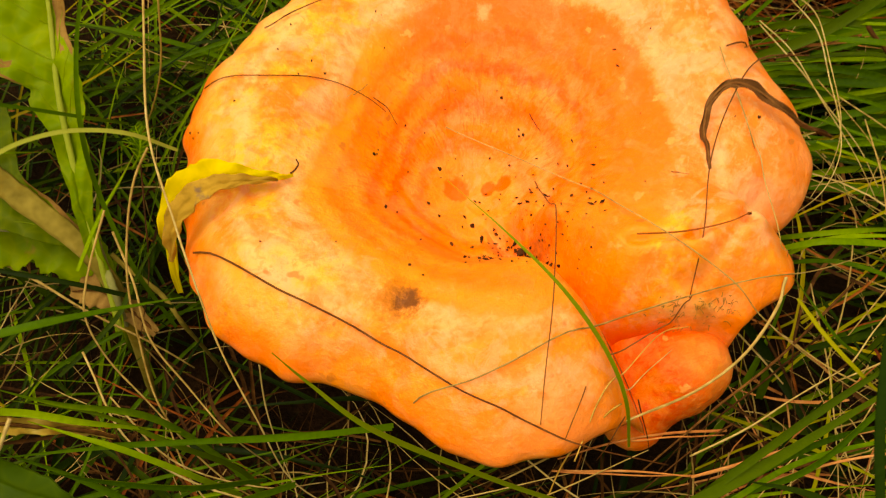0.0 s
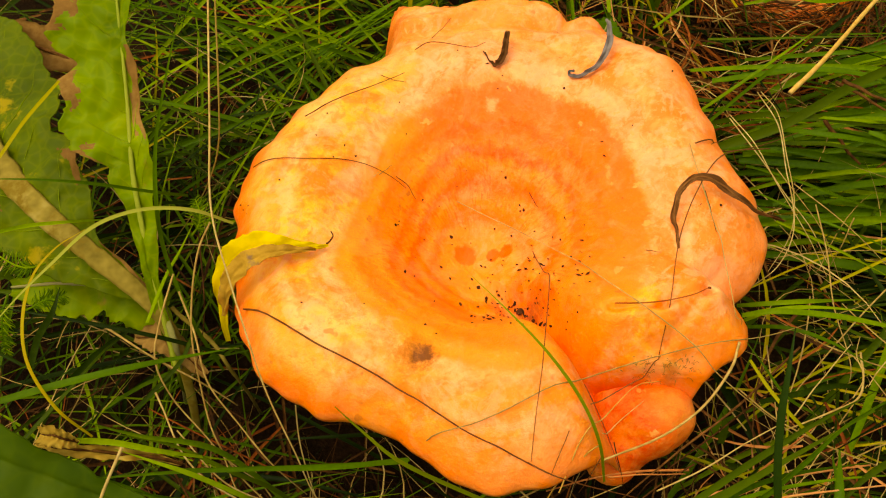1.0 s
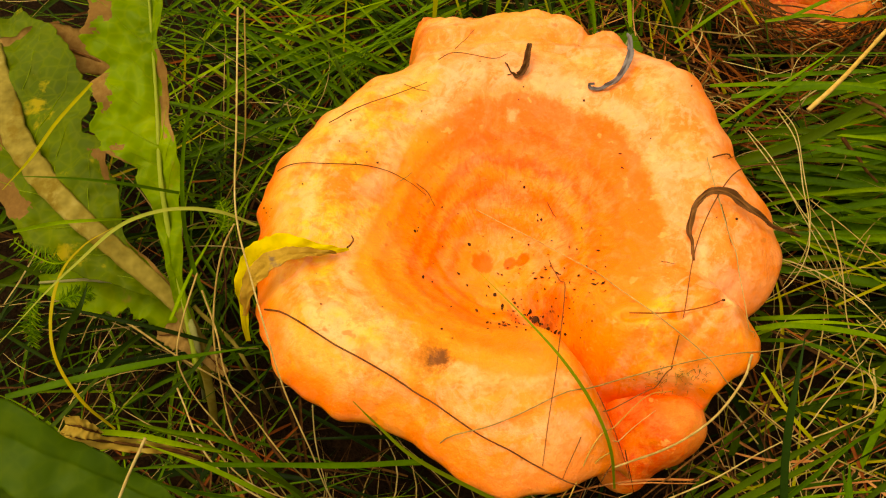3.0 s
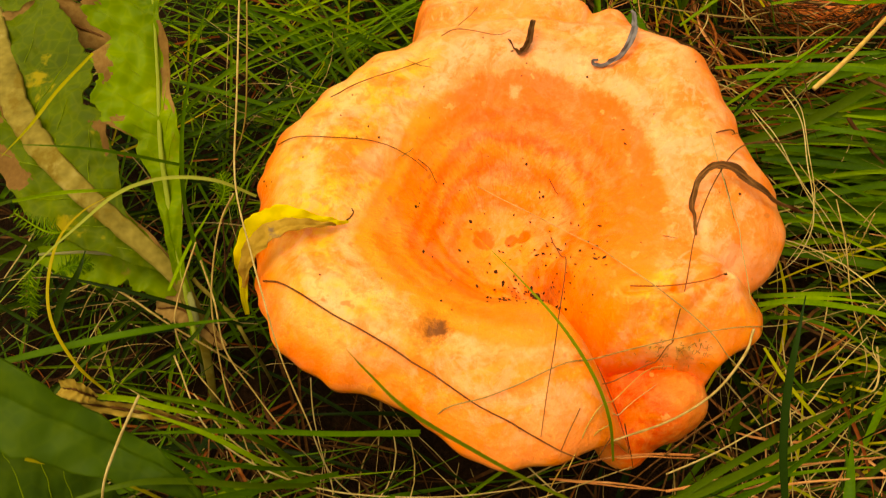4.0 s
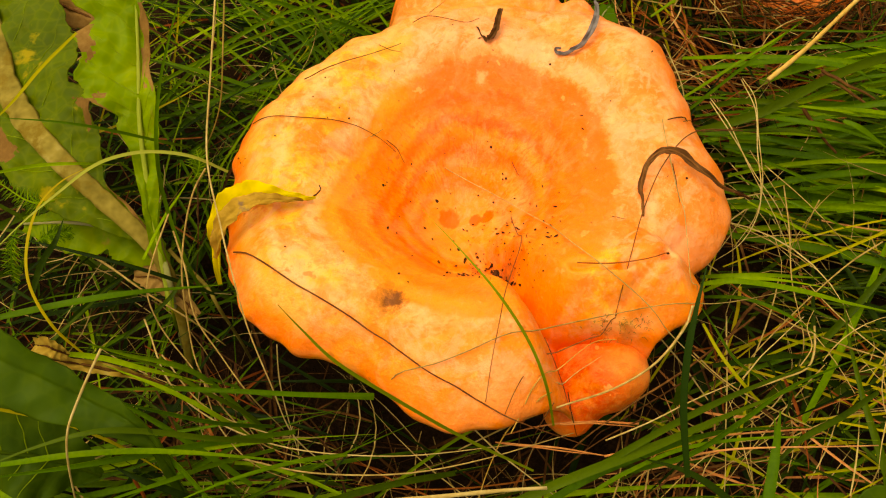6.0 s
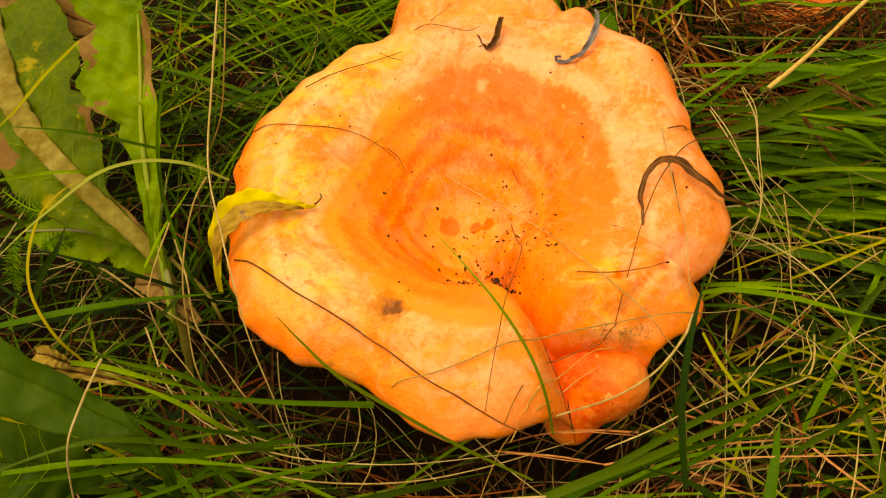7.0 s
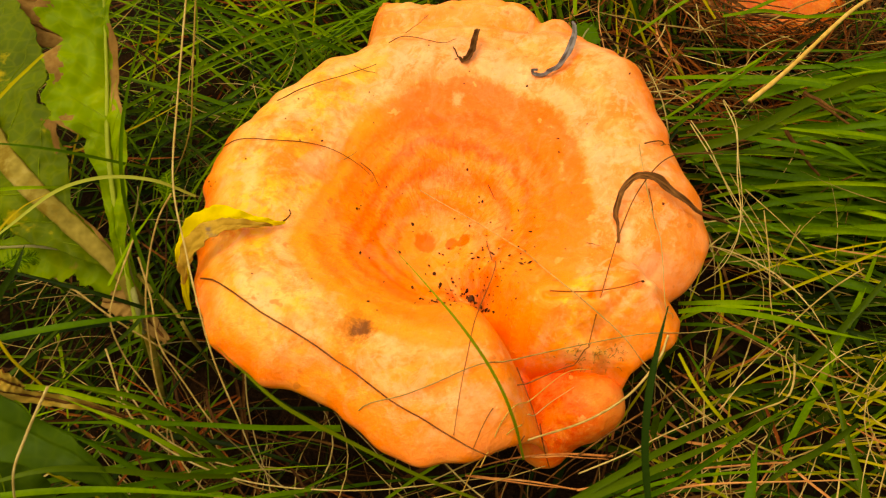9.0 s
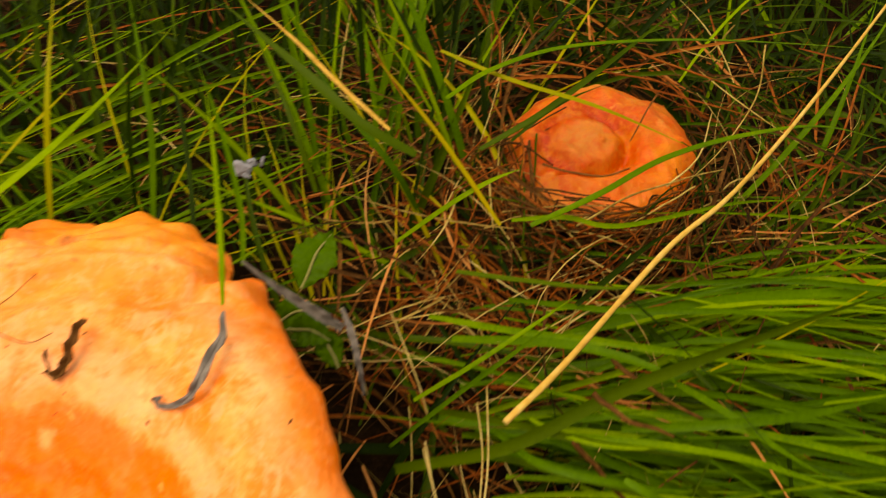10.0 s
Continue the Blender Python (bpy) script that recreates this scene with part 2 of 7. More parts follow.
    s = math_node(n, l, "ADD", side.outputs["Value"], math_node(n, l, "MULTIPLY", math_node(n, l, "SUBTRACT", wav, 0.5), 0.9))
    sr = ramp(n, [(0.0, (0, 0, 0)), (0.34, (1, 1, 1))])
    l.new(math_node(n, l, "ADD", s, 0.22), sr.inputs[0])
    dark_side = sr.outputs[0]
    if stained_shaded:
        ds = ramp(n, [(0.25, (0, 0, 0)), (0.75, (1, 1, 1))])
        l.new(math_node(n, l, "ADD", attribute(n, "deep"), math_node(n, l, "MULTIPLY", math_node(n, l, "SUBTRACT", wav, 0.5), 0.7)), ds.inputs[0])
        dark_side = ds.outputs[0]
    col = mixed(n, l, dark_side, weak.outputs[0], strong.outputs[0])
    # the south-east side is a warmer, pinker orange
    warm = n.new("ShaderNodeVectorMath")
    warm.operation = "DOT_PRODUCT"
    l.new(flat.outputs[0], warm.inputs[0])
    warm.inputs[1].default_value = (0.68 / size, -0.73 / size, 0)
    wr = ramp(n, [(0.12, (0, 0, 0)), (0.60, (0.75, 0.75, 0.75))])
    l.new(math_node(n, l, "ADD", warm.outputs["Value"], math_node(n, l, "MULTIPLY", math_node(n, l, "SUBTRACT", wav, 0.5), 0.8)), wr.inputs[0])
    col = mixed(n, l, wr.outputs[0], col, (0.93, 0.205, 0.008))
    # blotches: orange, yellow, pinkish; a fine pale bloom; all weaker inside the deep ring
    calm = ramp(n, [(0.0, (0.6, 0.6, 0.6)), (0.16, (0.5, 0.5, 0.5)), (0.30, (0.24, 0.24, 0.24)), (0.49, (0.16, 0.16, 0.16)), (0.53, (1, 1, 1)), (0.82, (1, 1, 1)), (0.96, (0.3, 0.3, 0.3))])
    l.new(d, calm.inputs[0])
    for scale, detail, lo, hi, amount, tone, warp in ((62.0, 4.0, 0.50, 0.60, 0.85, (0.92, 0.19, 0.005), 0.6), (44.0, 5.0, 0.53, 0.61, 0.85, (0.96, 0.43, 0.016), 0.4), (52.0, 6.0, 0.53, 0.62, 0.75, (0.95, 0.46, 0.16), 0.3),
                                                      (150.0, 6.0, 0.53, 0.63, 0.55, (0.94, 0.40, 0.11), 0.8), (190.0, 5.0, 0.54, 0.61, 0.6, (0.92, 0.21, 0.012), 0.7), (110.0, 6.0, 0.54, 0.60, 0.6, (0.95, 0.385, 0.15), 1.2), (300.0, 5.0, 0.54, 0.62, 0.45, (0.95, 0.40, 0.16), 0.5), (360.0, 4.0, 0.55, 0.63, 0.4, (0.91, 0.21, 0.02), 0.3), (520.0, 5.0, 0.56, 0.67, 0.5, (0.94, 0.42, 0.13), 0.0)):
        if zones:
            tone, amount = (tone[0] * 0.85, tone[1] * (0.45 if tone[1] < 0.3 else 0.62), tone[2] * 0.25), min(0.9, amount * mottle)
            scale *= 1.8
        patch = ramp(n, [(lo, (0, 0, 0)), (hi, (amount, amount, amount))])
        l.new(noise_node(n, l, scale, detail, 0.65, co if scale != 52.0 else sub.outputs[0], warp), patch.inputs[0])
        weight = patch.outputs[0] if zones else math_node(n, l, "MULTIPLY", patch.outputs[0], calm.outputs[0])
        if stained_shaded and tone[2] > 0.1:
            weight = math_node(n, l, "MULTIPLY", weight, math_node(n, l, "ADD", 0.65, math_node(n, l, "MULTIPLY", dark_side, 0.35)))
        if scale == 44.0:
            weight = math_node(n, l, "MULTIPLY", weight, math_node(n, l, "SUBTRACT", 1.0, math_node(n, l, "MULTIPLY", dark_side, 0.9)))
        col = mixed(n, l, weight, col, tone)
    b4 = ramp(n, [(0.50, (0, 0, 0)), (0.68, (0.2, 0.2, 0.2))])
    l.new(streak, b4.inputs[0])
    col = mixed(n, l, b4.outputs[0], col, (0.91, 0.16, 0.003))
    # pale flecks in the outer part of the deep ring
    fl, fz = ramp(n, [(0.635, (0, 0, 0)), (0.68, (0.8, 0.8, 0.8))]), ramp(n, [(0.38, (0, 0, 0)), (0.46, (1, 1, 1)), (0.56, (1, 1, 1)), (0.60, (0, 0, 0))])
    l.new(noise_node(n, l, 300.0, 3.0, 0.5, co), fl.inputs[0])
    l.new(d, fz.inputs[0])
    col = mixed(n, l, math_node(n, l, "MULTIPLY", fl.outputs[0], fz.outputs[0]), col, (0.94, 0.33, 0.06))
    # rows of short dark dashes along the inner rings
    dashes = n.new("ShaderNodeVectorMath")
    dashes.operation = "MULTIPLY_ADD"
    l.new(unit.outputs[0], dashes.inputs[0])
    dashes.inputs[1].default_value = (26, 26, 26)
    l.new(math_node(n, l, "MULTIPLY", d, 30.0), dashes.inputs[2])
    dr = ramp(n, [(0.57, (0, 0, 0)), (0.66, (0.45, 0.45, 0.45))])
    l.new(noise_node(n, l, 1.0, 2.0, 0.5, dashes.outputs[0]), dr.inputs[0])
    zone = ramp(n, [(0.15, (0, 0, 0)), (0.19, (1, 1, 1)), (0.36, (1, 1, 1)), (0.45, (0, 0, 0))])
    l.new(d, zone.inputs[0])
    col = mixed(n, l, math_node(n, l, "MULTIPLY", dr.outputs[0], zone.outputs[0]), col, (0.88, 0.095, 0.001))
    if stained_shaded:
        # deep orange of the fold, with its shade and bounce light put into the colour
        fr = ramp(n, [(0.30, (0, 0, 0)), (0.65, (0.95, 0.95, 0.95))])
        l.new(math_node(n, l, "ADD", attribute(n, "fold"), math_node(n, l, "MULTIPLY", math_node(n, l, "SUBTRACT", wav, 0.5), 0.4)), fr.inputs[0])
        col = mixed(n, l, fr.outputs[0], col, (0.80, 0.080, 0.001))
    if hue:
        col = mixed(n, l, hue, col, (0.62, 0.50, 0.06), "MULTIPLY")
    if stained_shaded:
        # stains; the pair near (-0.0185, 0.2035) is shade painted in the back lobe's cleft
        for x, y, r, c, edge in ((-0.003, 0.0892, 0.0085, (0.86, 0.22, 0.004), 0.75), (-0.0028, 0.0895, 0.0058, (0.50, 0.14, 0.002), 0.78), (-0.0012, 0.0892, 0.0036, (0.09, 0.022, 0.001), 0.79), (0.0555, 0.0906, 0.0022, (0.42, 0.13, 0.012), 0.5), (0.0078, 0.1384, 0.0034, (0.91, 0.13, 0.001), 0.85), (0.0157, 0.138, 0.0020, (0.91, 0.13, 0.001), 0.95),
                                 (0.0192, 0.1378, 0.0021, (0.91, 0.13, 0.001), 0.95), (0.0235, 0.114, 0.0060, (0.22, 0.05, 0.012), 0.6), (0.012, 0.228, 0.034, (0.93, 0.30, 0.014), 0.65), (0.003, 0.2195, 0.0030, (0.34, 0.09, 0.010), 0.7), (0.0005, 0.2200, 0.0020, (0.34, 0.09, 0.010), 0.7), (0.015, 0.218, 0.0026, (0.45, 0.14, 0.012), 0.7), (-0.012, 0.224, 0.004, (0.5, 0.12, 0.015), 0.6), (-0.0185, 0.2035, 0.0050, (0.34, 0.10, 0.008), 0.7), (-0.0145, 0.2080, 0.0060, (0.70, 0.13, 0.004), 0.7), (-0.018, 0.226, 0.008, (0.62, 0.13, 0.006), 0.7), (0.036, 0.214, 0.006, (0.70, 0.17, 0.008), 0.6), (0.000, 0.232, 0.006, (0.72, 0.20, 0.008), 0.5),
                                 (0.0145, 0.170, 0.0022, (0.92, 0.45, 0.15), 0.6)):
            q = n.new("ShaderNodeVectorMath")
            q.operation = "DISTANCE"
            k = n.new("ShaderNodeVectorMath")
            k.operation = "MULTIPLY"
            l.new(co, k.inputs[0])
            k.inputs[1].default_value = (1, 1, 0)
            l.new(k.outputs[0], q.inputs[0])
            q.inputs[1].default_value = (x, y, 0)
            v = math_node(n, l, "DIVIDE", q.outputs["Value"], r)
            v = math_node(n, l, "ADD", v, math_node(n, l, "MULTIPLY", math_node(n, l, "SUBTRACT", noise_node(n, l, 520.0, 5.0, 0.75, co), 0.5), 2.2 if edge < 0.8 else 0.8))
            w = ramp(n, [(0.30 if edge < 0.8 else 0.75, (edge, edge, edge)), (1.0, (0, 0, 0))])
            l.new(v, w.inputs[0])
            col = mixed(n, l, w.outputs[0], col, c)
        # tiny rusty freckles
        f = ramp(n, [(0.70, (0, 0, 0)), (0.745, (0.7, 0.7, 0.7))])
        l.new(noise_node(n, l, 260.0, 2.0, 0.4, co), f.inputs[0])
        col = mixed(n, l, f.outputs[0], col, (0.62, 0.16, 0.015))
    l.new(col, p.inputs["Base Color"])
    p.inputs["Roughness"].default_value = 0.42
    p.inputs["Specular IOR Level"].default_value = 0.18
    p.inputs["Subsurface Weight"].default_value = 0.12
    p.inputs["Subsurface Radius"].default_value = (1.0, 0.35, 0.08)
    p.inputs["Subsurface Scale"].default_value = 0.002
    b = n.new("ShaderNodeBump")
    b.inputs["Strength"].default_value, b.inputs["Distance"].default_value = 0.5, 0.0012
    l.new(math_node(n, l, "ADD", math_node(n, l, "ADD", noise_node(n, l, 150.0, 6.0, 0.65, co), math_node(n, l, "MULTIPLY", streak, 0.35)), math_node(n, l, "MULTIPLY", noise_node(n, l, 800.0, 4.0, 0.65, co), 0.5)), b.inputs["Height"])
    l.new(b.outputs[0], p.inputs["Normal"])
    return m


# ---- mesh helpers
def mesh_object(name, verts, faces, material, parent=None, label="", smooth=True):
    me = bpy.data.meshes.new(name)
    me.from_pydata([tuple(v) for v in verts], [], faces)
    if smooth:
        me.polygons.foreach_set("use_smooth", [True] * len(me.polygons))
    me.materials.append(material)
    me.update()
    ob = new(name, me)
    if parent is not None:
        ob.parent = parent
    if label:
        tagged(ob, label)
    return ob


def spline(pts, n):
    """n points along a smooth curve through pts (Catmull-Rom)."""
    p = np.array([pts[0], *pts, pts[-1]], float)
    p[0], p[-1] = 2 * p[1] - p[2], 2 * p[-2] - p[-3]
    out = []
    for u in np.linspace(0, len(pts) - 1.00001, n):
        i, t = int(u), u - int(u)
        a, b, c, d = p[i:i + 4]
        out.append(0.5 * (2 * b + (c - a) * t + (2 * a - 5 * b + 4 * c - d) * t * t + (3 * b - a - 3 * c + d) * t ** 3))
    return np.array(out)


def along(path):
    t = np.gradient(path, axis=0)
    return t / np.maximum(np.linalg.norm(t, axis=1, keepdims=True), 1e-9)


def tube(pts, radius, sides=7, taper=0.45, wobble=0.05, seed=0, n=None, flat=0.8):
    """A thin round stem along pts, slightly knotted, tapering to its end."""
    rng = np.random.default_rng(seed)
    n = n or max(10, (7 if len(pts) < 9 else 2) * len(pts))
    path = spline(pts, n)
    t = along(path)
    side = np.cross(t, (0.05, -0.4, 0.9))
    side /= np.maximum(np.linalg.norm(side, axis=1, keepdims=True), 1e-9)
    up = np.cross(side, t)
    r = radius * ((0.22 + 0.85 * np.linspace(0, 1, n)) if flat < 0.5 else (1 - taper * np.linspace(0, 1, n) ** 1.5)) * (1 + wobble * rng.normal(size=n))
    path = path + side * np.sin(np.linspace(0, rng.uniform(5, 14), n))[:, None] * radius * 0.35
    ang = np.linspace(0, 2 * math.pi, sides, endpoint=False)
    ring = np.cos(ang)[None, :, None] * side[:, None] + flat * np.sin(ang)[None, :, None] * up[:, None]
    verts = (path[:, None] + ring * r[:, None, None]).reshape(-1, 3)
    faces = [(i * sides + j, i * sides + (j + 1) % sides, (i + 1) * sides + (j + 1) % sides, (i + 1) * sides + j) for i in range(n - 1) for j in range(sides)]
    faces += [tuple(range(sides))[::-1], tuple((n - 1) * sides + j for j in range(sides))]
    return verts, faces


def ribbon(pts, width, seed=0, fold=0.35, n=None, hint=(0.0, -0.45, 0.9), blunt=0.12, turn=1.0):
    """A grass blade: two folded faces with a little thickness, tapering to a point at the last of pts."""
    rng = np.random.default_rng(seed)
    n = n or max(12, 8 * len(pts))
    path = spline(pts, n)
    t = along(path)
    roll = turn * (rng.uniform(-0.5, 0.5) + np.linspace(0, rng.uniform(-0.7, 0.7), n))
    side = np.cross(t, hint)
    side /= np.maximum(np.linalg.norm(side, axis=1, keepdims=True), 1e-9)
    up = np.cross(side, t)
    side, up = side * np.cos(roll)[:, None] + up * np.sin(roll)[:, None], up * np.cos(roll)[:, None] - side * np.sin(roll)[:, None]
    u = np.linspace(0, 1, n)
    w = width * 0.5 * np.minimum(1, 0.75 + u * 1.5) * np.clip((1 - u) / 0.45, blunt, 1) ** 0.8
    w = w[:, None]
    th = np.minimum(w * 0.25, 0.00012)
    cols = [path - side * w + up * w * fold, path + up * 0, path + side * w + up * w * fold]
    cols += [q - up * th for q in cols]
    verts = np.stack(cols, 1).reshape(-1, 3)
    faces = []
    for i in range(n - 1):
        a, b = i * 6, (i + 1) * 6
        for j in (0, 1):
            faces += [(a + j, a + j + 1, b + j + 1, b + j), (a + 3 + j, b + 3 + j, b + 4 + j, a + 4 + j)]
    return verts, faces


COUNT = [0]


def grass_blade(pts, width, kind, label):
    COUNT[0] += 1
    ob = mesh_object("grass_blade", *ribbon(pts[::-1] if pts[0][2] > pts[-1][2] + 0.012 else pts, width, COUNT[0], turn=0.0 if kind == "light" else 1.0), MAT[kind])
    return tagged(ob, label, "grass blade", "grass blades round the mushroom")


def dry_stem(pts, radius, kind, label):
    COUNT[0] += 1
    # a stem that touches the cap rests on it
    fine_pts = spline(pts, 4 * len(pts) - 3)
    for q in fine_pts:
        if q[2] > 0.036 and inside_cap(q[0], q[1], 0.99) and -0.005 < q[2] - cap_top(q[0], q[1]) < radius * 0.7 + 0.0009:
            q[2] = cap_top(q[0], q[1]) + radius * 0.7 + 0.0009
    pts = [tuple(q) for q in fine_pts]
    ob = mesh_object("dry_stem", *tube(pts, radius, seed=COUNT[0]), MAT[kind])
    return tagged(ob, label, "dry stem", "dry stems round the mushroom")


def leaf_stalk(pts, radius, kind, label):
    COUNT[0] += 1
    ob = mesh_object("leaf_stalk", *tube(pts, radius, 10, 0.2, 0.08, COUNT[0], 40, 0.6), MAT[kind])
    return tagged(ob, label, "leaf stalk")


# ---- ground
def ground_height(x, y):
    return -0.010 + 0.006 * np.sin(x * 31 + 1.0) * np.cos(y * 27) + 0.004 * np.sin(x * 71 + y * 53) + 0.036 * np.exp(-(((x - 0.13) / 0.05) ** 2 + ((y - 0.275) / 0.06) ** 2)) - 0.012 * np.exp(-(((x - 0.01) / 0.09) ** 2 + ((y - 0.13) / 0.09) ** 2))


def make_ground():
    u = np.linspace(-1, 1, 161)
    g = np.sign(u) * (np.abs(u) * 0.35 + 900 * np.abs(u) ** 14)
    xs, ys = g, g + 0.15
    verts = [(x, y, float(ground_height(x, y)) if abs(x) < 3 and abs(y) < 3 else -0.010) for y in ys for x in xs]
    n = len(u)
    faces = [(j * n + i, j * n + i + 1, (j + 1) * n + i + 1, (j + 1) * n + i) for j in range(n - 1) for i in range(n - 1)]
    return tagged(mesh_object("ground", verts, faces, soil()), "dark damp soil under the meadow grass", "ground", kind="structure")


make_ground()

# ---- the large milk cap
CX, CY = 0.010, 0.135
# (angle, amount, width in degrees): the lobes and notches of the cap's rim
LOBES = [(101, 0.0014, 7), (86, 0.0030, 8), (75, 0.0033, 9), (60, -0.0028, 10), (44, 0.0030, 12), (28, 0.0022, 14), (10, -0.0002, 14), (352, 0.0085, 14), (328, 0.0072, 9), (122, 0.0041, 9), (150, -0.0004, 20), (190, -0.0018, 20), (222, 0.0027, 14), (251, -0.0023, 9), (278, 0.0081, 14), (305, 0.0054, 16)]


BACK_A = [14, 20, 28, 36, 44, 48, 51, 53, 57, 61.5, 65.5, 67.5, 68.8, 70, 71.8, 75.6, 78.4, 81, 85, 89, 92.5, 94.8, 96.5, 101, 104.5, 105.8, 107.7, 109.8, 112.6, 117]
BACK_R = [0.0655, 0.0657, 0.0662, 0.0672, 0.0692, 0.0706, 0.0722, 0.0732, 0.0770, 0.0806, 0.0815, 0.0800, 0.0800, 0.0840, 0.0880, 0.0926, 0.0930, 0.0965, 0.0985, 0.1005, 0.1005, 0.0985, 0.1000, 0.1005, 0.1000, 0.0985, 0.0920, 0.0830, 0.0735, 0.0690]


def bump(a, at, width):
    d = (a - at + 180.0) % 360.0 - 180.0
    return np.exp(-(d / width) ** 2)


def step(a, b, v):
    t = np.clip((v - a) / (b - a), 0.0, 1.0)
    return t * t * (3.0 - 2.0 * t)


def back_lobe(a):
    a = np.asarray(a, float) % 360.0
    return step(115, 105, a) * step(42, 60, a)


def cap_radius(a):
    """Rim radius at the sheet angle a, which runs from 301 (at the crease) to 660 degrees."""
    a = np.asarray(a, float)
    r = 0.0645 + sum(k * bump(a, at, w) for at, k, w in LOBES)
    # the torn outline of the back lobe
    back = np.interp(a % 360.0, BACK_A, BACK_R)
    w = step(14, 22, a % 360.0) * step(119, 114, a % 360.0)
    r = r * (1 - w) + back * w
    r = r + 0.0003 * np.sin(np.radians(a * 11 + 40)) + 0.0004 * np.sin(np.radians(a * 23)) + 0.0003 * np.sin(np.radians(a * 41 + 9))
    r = r - 0.0025 * bump(a, 338, 3.0) - 0.0012 * bump(a, 255, 3.0)
    # crinkled margin of the back lobe, fine scallops elsewhere
    crinkle = np.sin(np.radians(a * 29 + 40 * np.sin(np.radians(a * 7)))) + 0.6 * np.sin(np.radians(a * 53 + 60 * np.sin(np.radians(a * 5)) + 20))
    r = r + crinkle * (0.00035 * back_lobe(a) + 0.00009)
    # where the rim folds down into the valley beside the pillow
    return r - 0.0050 * bump(a, 311, 4.5) - 0.0030 * bump(a, 303, 4)


SEAM = 300.5
# height of the fold's bottom, outwards from the middle
FOLD_R = [0.0, 0.010, 0.016, 0.021, 0.030, 0.040, 0.049, 0.057, 0.065, 0.072, 0.080]
FOLD_Z = [0.0385, 0.0380, 0.0372, 0.0372, 0.0430, 0.0495, 0.0525, 0.0495, 0.0450, 0.0410, 0.0330]


def fold_weight(a, r):
    """How far the skin is drawn down into the fold: 1 at its bottom; the front lobe drops steeply, the pillow slopes gently."""
    front, pillow = np.radians(SEAM + 360.0 - a) * r, np.radians(a - SEAM) * r
    near = step(0.006, 0.016, r)
    f = np.clip(1 - front / np.interp(r, [0.0, 0.02, 0.045, 0.07], [0.004, 0.006, 0.0085, 0.0125]), 0, 1) ** 2.1
    q = 1 - step(0.10, 1.0, pillow / np.interp(r, [0.0, 0.02, 0.03, 0.04], [0.005, 0.0085, 0.0060, 0.0040]))
    return np.where(a > 480, f, q * step(0.036, 0.028, r)) * near


# southern edge of the pillow, in plan
EDGE_X = [0.020, 0.0252, 0.030, 0.034, 0.038, 0.042, 0.048, 0.054, 0.060, 0.064, 0.070]
EDGE_Y = [0.1190, 0.1105, 0.1022, 0.0968, 0.0936, 0.0920, 0.0914, 0.0910, 0.0896, 0.0880, 0.0868]


def pillow_depth(a, r):
    """How far a point lies inside the rounded edge of the pillow (less than 0: out in the valley)."""
    x, y = CX + r * np.cos(np.radians(a)), CY + r * np.sin(np.radians(a))
    slope = (np.interp(x + 0.002, EDGE_X, EDGE_Y) - np.interp(x - 0.002, EDGE_X, EDGE_Y)) / 0.004
    return (y - np.interp(x, EDGE_X, EDGE_Y)) / np.sqrt(1 + slope * slope), x


